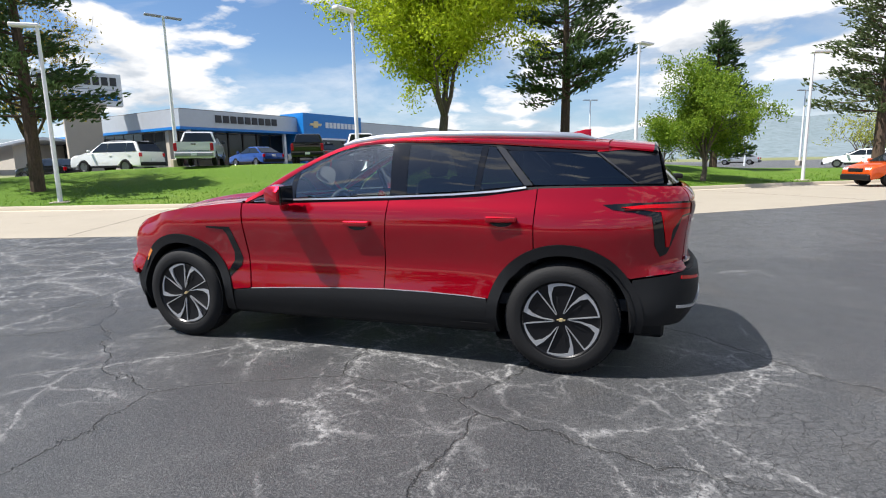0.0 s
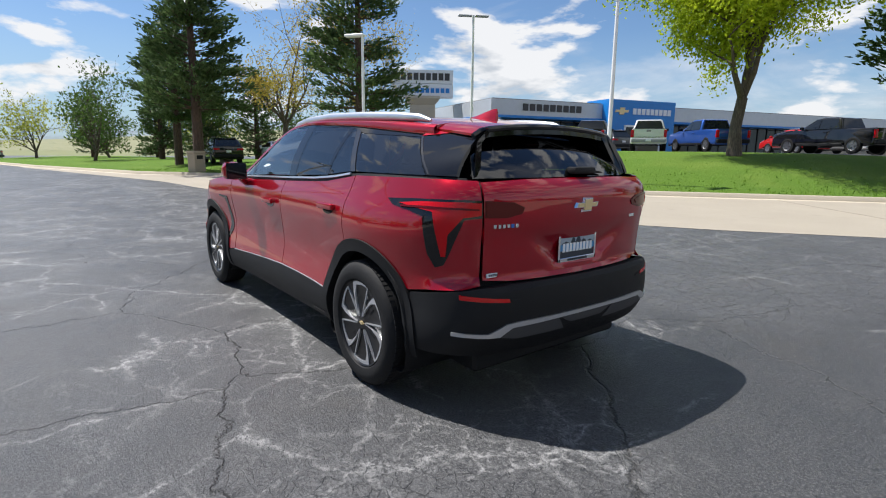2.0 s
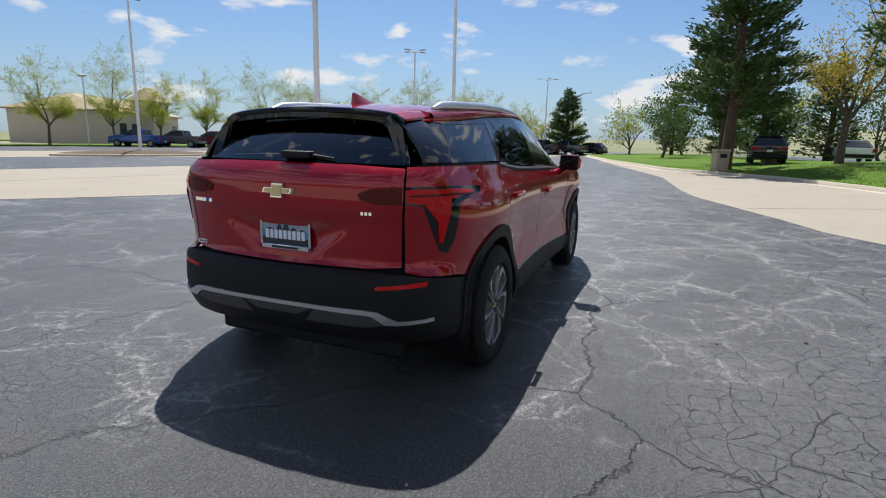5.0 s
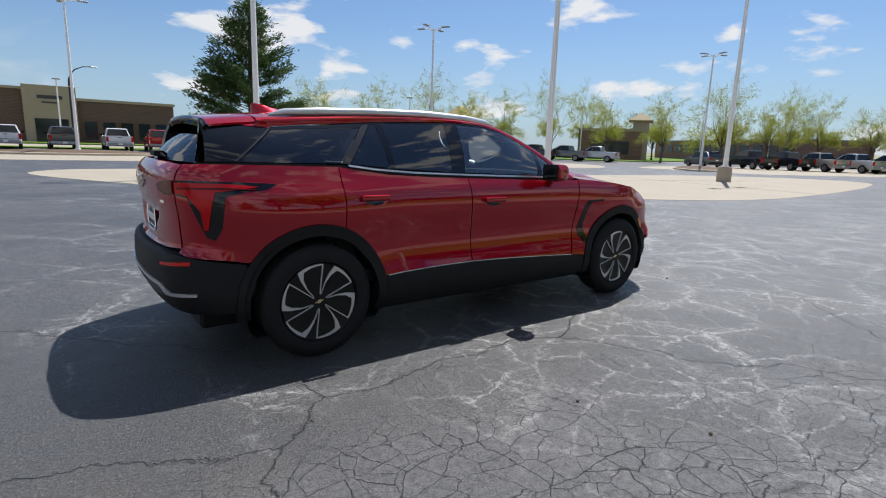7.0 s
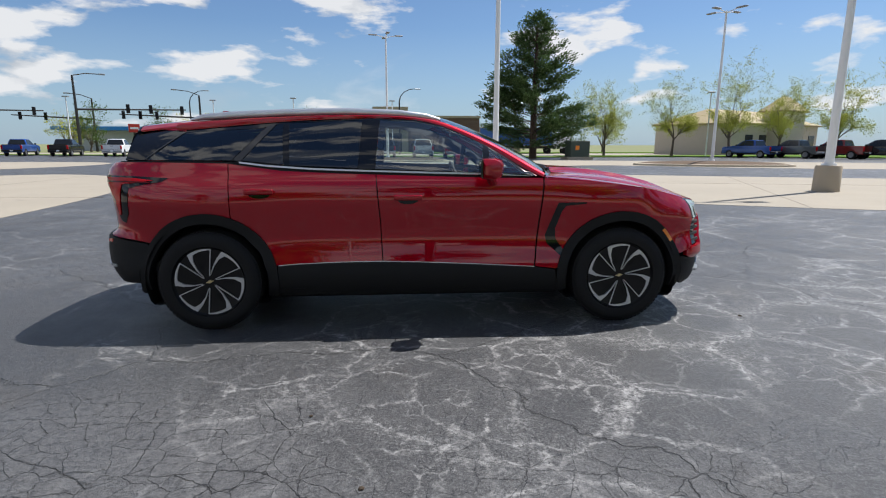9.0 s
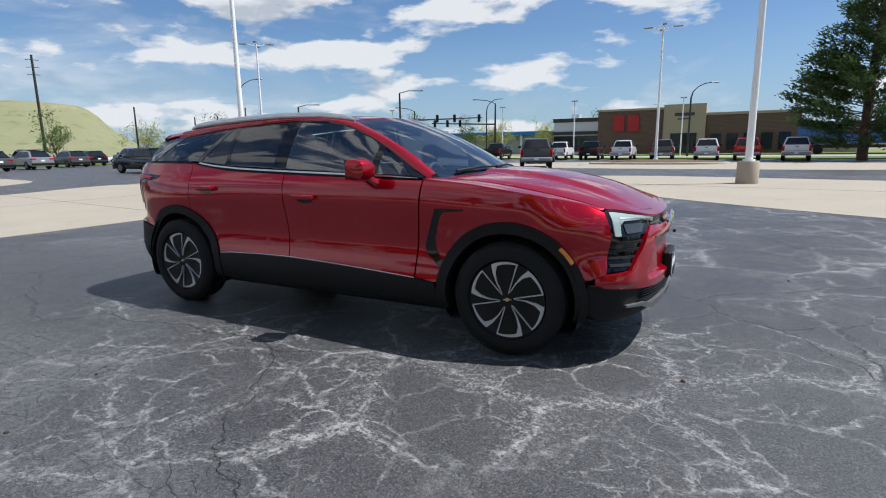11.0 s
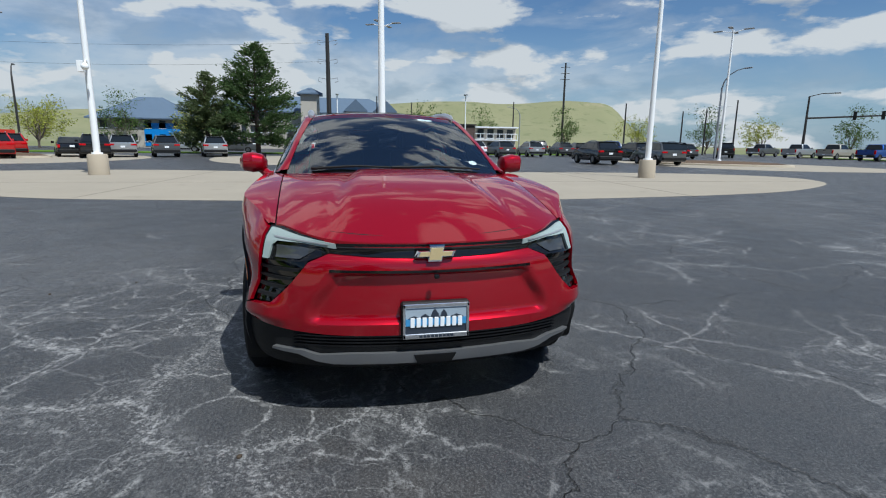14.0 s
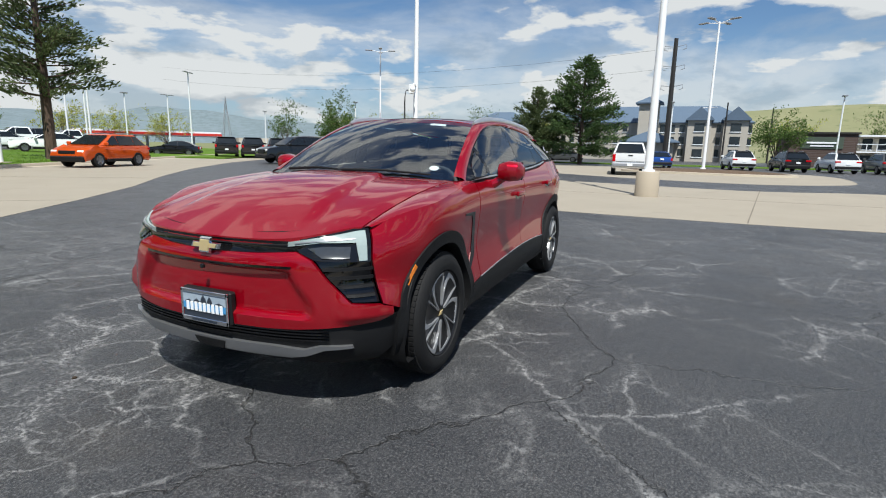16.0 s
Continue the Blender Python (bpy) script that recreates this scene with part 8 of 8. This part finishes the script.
placed([(16.5, 25.2, -97.3, -96.6, 3.6, 4.2), (16.5, 25.2, -97.2, -96.8, 5.9, 6.6)], DARKP, shop, "canopy")
placed([(21.5, 23.0, -104, -102, 6.0, 7.6)], FASCIA, shop, "roof_unit")

cafe = thing("restaurant", -78, -56, 0, 35, "brown brick restaurant with a tan tower", "restaurant")
placed([(-9, 9, -5, 5, 0, 4.6)], PALEBRICK, cafe, "wall", "brown brick wall")
placed([(-9.2, 9.2, -5.2, 5.2, 4.6, 5.0)], TANWALL, cafe, "parapet")
placed([(4.0, 8.5, 3.4, 5.8, 0, 6.4)], TANWALL, cafe, "tower", "tan tower")
part("roof", gable(bmesh.new(), 4.0, 8.5, 3.0, 6.0, 6.4, 7.6, "x", 1.5), TANROOF, cafe, "tan tower roof", False)
for i in range(5):
    placed([(-8 + i * 2.2, -6.6 + i * 2.2, 4.95, 5.1, 1.0, 3.0)], WINDOWD, cafe, "window", "dark window")
placed([(-9.1, -8.9, -4, 4, 1, 3), (8.9, 9.1, -3, 3, 1, 3)], WINDOWD, cafe, "window", "dark window")
inn = thing("restaurant", -52, -76, 0, 28, "cream restaurant with tan hipped roofs", "restaurant")
placed([(-12, 12, -6, 6, 0, 4.4)], STUCCO, inn, "wall", "cream wall")
part("roof", gable(bmesh.new(), -12, 12, -6, 6, 4.4, 6.6, "x", 4), TANROOF, inn, "tan hipped roof", False)
placed([(-3, 3, 5.0, 8.0, 0, 6.2)], STUCCO, inn, "tower", "tan tower")
part("roof", gable(bmesh.new(), -3, 3, 5, 8, 6.2, 8.2, "x", 2.2), TANROOF, inn, "tan tower roof", False)
for i in range(6):
    placed([(-11 + i * 3.6, -9.2 + i * 3.6, 5.95, 6.1, 0.9, 2.8)], WINDOWD, inn, "window", "dark window")
wide = thing("office_building", -118, -52, 0, 60, "long brown brick office building behind trees", "building")
placed([(-26, 26, -6, 6, 0, 4.2)], PALEBRICK, wide, "wall", "brown brick wall")
for i in range(12):
    placed([(-24 + i * 4, -21.4 + i * 4, 5.95, 6.08, 1.2, 3.0), ], WINDOWD, wide, "window", "dark window")
    placed([(-24 + i * 4, -21.4 + i * 4, -6.08, -5.95, 1.6, 3.4)], WINDOWD, wide, "window", "dark window")
placed([(-26.2, 26.2, -6.2, 6.2, 4.2, 4.5)], ROOFGR, wide, "roof")
low_ = thing("warehouse", 45, -122, 0, 0, "pale low filling station across the junction", "building")
placed([(-22, 26, -5, 5, 0, 4.2)], FASCIA, low_, "wall")
placed([(-24, 28, 3, 9, 4.2, 5.0)], SIGNBLUE, low_, "canopy", "blue canopy band")
placed([(-23, -22.6, 8, 8.4, 0, 4.2), (-8, -7.6, 8, 8.4, 0, 4.2), (8, 8.4, 8, 8.4, 0, 4.2), (25, 25.4, 8, 8.4, 0, 4.2)], PALE, low_, "canopy_post")
psign = thing("pylon_sign", 52, -104, 0, -60, "red pylon sign near the junction", "sign")
placed([(-0.2, 0.2, -0.2, 0.2, 0, 3.7)], DARKP, psign, "stem"), placed([(-0.3, 0.3, -0.95, 0.95, 3.6, 5.2)], CANRED, psign, "panel", "red sign panel"), placed([(-0.34, 0.34, -0.7, 0.7, 4.2, 4.6)], PALE, psign, "letter_bar")

gas = thing("filling_station", 70, 88, 0, -40, "filling station with a red and white canopy", "filling station")
placed([(-15, 9, -5, 5, 2.4, 3.3)], PALE, gas, "canopy", "white canopy")
placed([(-15.1, 9.1, -5.1, 5.1, 2.55, 3.0)], CANRED, gas, "canopy_band", "red canopy band")
for x in (-12, -4, 4):
    placed([(x, x + 0.5, -0.3, 0.3, 0, 2.4)], PALE, gas, "canopy_post")
placed([(12, 24, -6, 4, 0, 2.4)], STUCCO, gas, "kiosk", "cream kiosk")
placed([(26, 48, -5, 5, 1.9, 2.7)], CANRED, gas, "canopy_band", "red canopy band")

# roadside poles
street_lamp(62.5, 32.9, 9.3, 20, DARKP), street_lamp(0.6, -70.9, 9.0, 200, DARKP), street_lamp(48.9, -43.4, 9.8, 200), street_lamp(35.7, -89.4, 10.2, 190, DARKP), street_lamp(-86, -12, 9.5, 60, DARKP), street_lamp(104, -40, 9, 100)
utility_pole(90.2, -0.4, 19.0, 0.30, (), "tall rust-brown steel transmission pole")
utility_pole(118.4, -56.4, 20.6, 0.2, ((19.6, 1.1), (18.2, 1.1), (16.8, 1.1)), rz=60)
for x, y, h in ((89.5, -33.3, 8.9), (72.7, -45.9, 7.9), (76.2, -58.7, 7.2), (74.1, -61.6, 7.5), (67.5, -61.7, 8.5), (99, -16, 9), (95, -9, 9.6)):
    utility_pole(x, y, h)
for x, y, h in ((63.0, -17.3, 7.4), (65.8, -1.2, 7.2), (14.6, -68.9, 7.3), (1.7, -75.9, 7.6), (-60, -48, 7.4), (-75, -38, 7.4), (26, -72, 7.2), (44, -70, 7.4), (58, 38, 7.0), (80, 60, 7), (72, 66, 7), (-36, -57, 7.4), (-88, -34, 7.5), (41, 60, 7), (14, 58, 7.2)):
    t = thing("lamp_post", x, y, 0, 0, "distant slim pale lamp post", "lamp post", "distant lamp posts")
    part("pole", tube(bmesh.new(), [(0, 0, 0), (0, 0, h)], [0.09, 0.07], 8), WHITE, t)
    part("lamp_head", boxes((-0.4, 0.4, -0.18, 0.18, h, h + 0.14), bevel=0.02), GREYP, t)
tp = thing("power_pylon_arms", 90.2, -0.4, 0, 75, "pale insulator arms on the transmission pole", "power line")
for z, w in ((17.2, 1.6), (14.2, 1.6), (11.2, 1.6)):
    for s in (-1, 1):
        part("insulator_arm", tube(bmesh.new(), [(0, 0, z + 0.5), (s * w, 0, z + 0.75), (s * w * 1.05, 0, z + 0.2), (s * w * 0.7, 0, z)], 0.05, 6), GREYP, tp)
wires([(90.2, -0.4, 17.6), (96, 120, 20)], 3), wires([(90.2, -0.4, 14.6), (96, 120, 17)], 3)
lattice = thing("transmission_tower", 210, 215, 0, 30, "grey lattice transmission tower in the distance", "transmission tower")
b = bmesh.new()
for sx_, sy_ in ((-1, -1), (-1, 1), (1, -1), (1, 1)):
    tube(b, [(sx_ * 2.4, sy_ * 2.4, 0), (sx_ * 0.7, sy_ * 0.7, 16), (0, 0, 25)], 0.12, 5)
for i in range(8):
    z0, z1 = i * 2.9, i * 2.9 + 2.9
    w0, w1 = 2.4 * (1 - z0 / 27), 2.4 * (1 - z1 / 27)
    for s in (-1, 1):
        tube(b, [(-w0, s * w0, z0), (w1, s * w1, z1)], 0.07, 4), tube(b, [(s * w0, w0, z0), (s * w1, -w1, z1)], 0.07, 4)
for z in (17, 20, 23):
    tube(b, [(-3.6, 0, z), (3.6, 0, z)], 0.1, 4)
part("lattice", b, GREYP, lattice)


def signal_mast(x, y, ex, ey, z, pole_h, heads):
    t = thing("traffic_signal", x, y, 0, math.degrees(math.atan2(ey - y, ex - x)), "dark traffic signal mast with lights on a long arm", "traffic light", "traffic signals")
    ln = math.hypot(ex - x, ey - y)
    part("pole", tube(bmesh.new(), [(0, 0, 0), (0, 0, pole_h)], [0.24, 0.14], 10), DARKP, t)
    part("arm", tube(bmesh.new(), [(0, 0, z - 0.4), (ln, 0, z)], [0.15, 0.09], 8), DARKP, t)
    part("lamp_arm", tube(bmesh.new(), [(0, 0, pole_h), (1.6, 1.2, pole_h + 0.5), (3.4, 2.2, pole_h + 0.6)], 0.07, 6), DARKP, t)
    part("lamp_head", boxes((3.3, 4.1, 2.0, 2.5, pole_h + 0.5, pole_h + 0.7), bevel=0.03), GREYP, t)
    for k in heads:
        h = part("signal_head", boxes((ln * k - 0.24, ln * k + 0.24, -0.2, 0.2, z - 0.75, z + 0.55), bevel=0.03), BLACKPL, t, "black signal head")
        for i in range(3):
            part("signal_visor", boxes((ln * k - 0.14, ln * k + 0.14, 0.2, 0.34, z - 0.6 + i * 0.38, z - 0.34 + i * 0.38), bevel=0.02), GLOSSBK, h)
    return t


signal_mast(47.2, -77.6, 34.5, -84.5, 6.7, 11.0, (0.45, 0.66, 0.96)), signal_mast(70.8, -78.2, 58.5, -88.5, 6.7, 9.8, (0.4, 0.62, 0.92))
signal_mast(35.0, -92.0, 46.5, -88.0, 6.2, 9.6, (0.55, 0.75, 0.95)), signal_mast(56, -98, 66, -92, 6.2, 9.4, (0.6, 0.9))

ebox = thing("utility_box", -16.5, -45.6, 0, 10, "dull green utility cabinet on a concrete pad", "utility box")
placed([(-1.3, 1.3, -0.8, 0.8, 0, 0.25)], BASEC, ebox, "pad"), placed([(-1.0, 1.0, -0.6, 0.6, 0.25, 1.75)], GREENBOX, ebox, "cabinet", "dull green cabinet", 0.03)
placed([(-0.02, 0.02, -0.61, -0.59, 0.35, 1.65)], BLACKPL, ebox, "door_gap"), placed([(0.1, 0.5, 0.59, 0.61, 0.9, 1.3)], AMBER, ebox, "warning_label")
truck = thing("container_truck", -19.5, -79, 0.0, 170, "white tractor with a blue container trailer on the street", "truck")
placed([(-7.5, 3.6, -1.25, 1.25, 1.25, 3.9)], CONTBLUE, truck, "container", "blue container", 0.04)
placed([(-7.2, 5.5, -0.5, 0.5, 0.8, 1.2)], DARKP, truck, "chassis")
placed([(4.2, 6.4, -1.2, 1.2, 0.8, 3.3)], PALE, truck, "cab", "white cab", 0.12)
placed([(6.3, 6.45, -1.0, 1.0, 2.0, 2.9)], CARGLASS, truck, "windscreen", "dark windscreen")
for x in (-6.4, -5.2, 3.0, 5.6):
    for s in (-1, 1):
        b = bmesh.new()
        spun(b, [(0.0, 0.0), (0.3, 0.0), (0.5, -0.03), (0.5, -0.28), (0.0, -0.3)], 20, "y")
        b.transform(pose(x, s * 1.22, 0.5, 0, 0, 0 if s > 0 else 180))
        part("tyre", b, RUBBER, truck)

# distance: the mesa and the mountains
HILL = Nodes("dry_green_hillside")
pp = HILL.place()
# olive and tan hillside, base colours paled to include some distance haze
hc = HILL.mix(HILL.noise(0.03, 6, 0.6, vec=pp), (0.15, 0.165, 0.075), (0.24, 0.225, 0.125))
hc = HILL.mix(HILL.math("MULTIPLY", HILL.ramp(HILL.noise(0.12, 5, vec=pp), 0.55, 0.7), 0.6), hc, (0.07, 0.10, 0.035))
hc = HILL.mix(HILL.math("MULTIPLY", HILL.ramp(HILL.noise(0.012, 6, 0.7, vec=pp), 0.62, 0.7), 0.6), hc, (0.33, 0.26, 0.18))
HILL.set(Base_Color=hc, Roughness=0.95)
# distance haze is put into the mountains' base colour as blue-grey
MOUNT = Nodes("haze_tinted_mountain")
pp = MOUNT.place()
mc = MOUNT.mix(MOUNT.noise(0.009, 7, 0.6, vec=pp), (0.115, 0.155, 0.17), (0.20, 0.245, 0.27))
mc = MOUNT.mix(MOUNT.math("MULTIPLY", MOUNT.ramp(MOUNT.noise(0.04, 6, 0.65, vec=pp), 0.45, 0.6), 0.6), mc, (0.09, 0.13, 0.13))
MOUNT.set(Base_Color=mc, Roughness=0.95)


def ridge(name, table, r0, r1, lo, hi, step, rows, m, label, rough, scale):
    bm = bmesh.new()
    cols_ = []
    a = lo
    while a <= hi + 1e-6:
        e = interp(table, a)
        col = []
        for k, (f, g) in enumerate(rows):
            r = r0 + (r1 - r0) * f
            wob = 1 + rough * noise.noise((math.cos(radians(a)) * r / scale, math.sin(radians(a)) * r / scale, 3.1)) * (1 if k else 0)
            col.append(bm.verts.new((r * math.cos(radians(a)), r * math.sin(radians(a)), max(-1, e * g * wob))))
        cols_.append(col)
        a += step
    for c0, c1 in zip(cols_, cols_[1:]):
        for k in range(len(rows) - 1):
            bm.faces.new((c0[k], c1[k], c1[k + 1], c0[k + 1]))
    return tagged(bm_object(name, bm, m, True, 180), label, "hills", kind="structure")


ridge("backdrop_mesa", [(-46, 0.5), (-40, 1), (-36, 3), (-33.5, 8), (-31.5, 20), (-30.3, 31), (-29.3, 36), (-28, 37), (-20, 38.5), (-13, 39.5), (-7, 37), (-2, 35), (4, 33), (10, 29), (16, 25), (22, 22), (28, 18), (36, 10), (44, 2)], 300, 520, -46, 44, 0.6, ((0, 0), (0.25, 0.12), (0.45, 0.32), (0.62, 0.55), (0.80, 0.86), (0.86, 0.97), (0.92, 1.0), (1.2, 1.0), (1.5, 0.2)), HILL.m, "green flat-topped mesa with bare tan scars", 0.10, 60)
ridge("backdrop_mountains", [(-20, 20), (0, 70), (12, 90), (20, 105), (30, 140), (37, 115), (48, 165), (57, 125), (65, 140), (72, 175), (80, 200), (88, 150), (100, 110), (120, 115), (132, 125), (145, 135), (158, 160), (165, 140), (175, 75), (190, 30), (205, 12), (215, 2)], 1800, 3200, -20, 215, 0.8, ((0, 0), (0.3, 0.25), (0.55, 0.5), (0.8, 0.85), (1.0, 1.0), (1.2, 0.7)), MOUNT.m, "mountain range on the horizon with blue-grey haze in its colour", 0.35, 300)
ridge("backdrop_hills", [(100, 6), (112, 16), (124, 20), (136, 24), (150, 28), (162, 26), (174, 14), (186, 8), (200, 5)], 420, 760, 100, 200, 0.8, ((0, 0), (0.3, 0.3), (0.6, 0.7), (0.85, 0.95), (1.0, 1.0), (1.3, 0.6)), HILL.m, "low green hills", 0.3, 90)

# small stones and leaves on the concrete and asphalt
LITTER = plain("dark_litter", (0.05, 0.035, 0.022), 0.9, grain=60, vary=0.4)
rnd = random.Random(9)
for i, (x, y) in enumerate(((5.2, 14.6), (7.4, 15.4), (4.4, 12.6), (8.3, 18.8), (6.3, 13.0), (9.2, 16.4), (2.2, 12.2), (9.4, -4.2), (12.2, 2.2), (-2.3, 3.6), (0.3, 2.9), (-3.1, 2.9), (-2.6, 0.9), (0.6, 2.3), (-3.4, -2.0))):
    b = bmesh.new()
    bmesh.ops.create_icosphere(b, subdivisions=1, radius=rnd.uniform(0.007, 0.014))
    for v in b.verts:
        v.co = Vector((v.co.x * rnd.uniform(0.8, 1.6), v.co.y, max(v.co.z * 0.6, -0.004)))
    ob = bm_object("pebble", b, LITTER)
    ob.matrix_basis = pose(x, y, 0.010 if i < 9 else 0.006, 0, 0, rnd.uniform(0, 360))
    tagged(ob, "small dark pebble lying on the paving", "pebble", "pebbles")
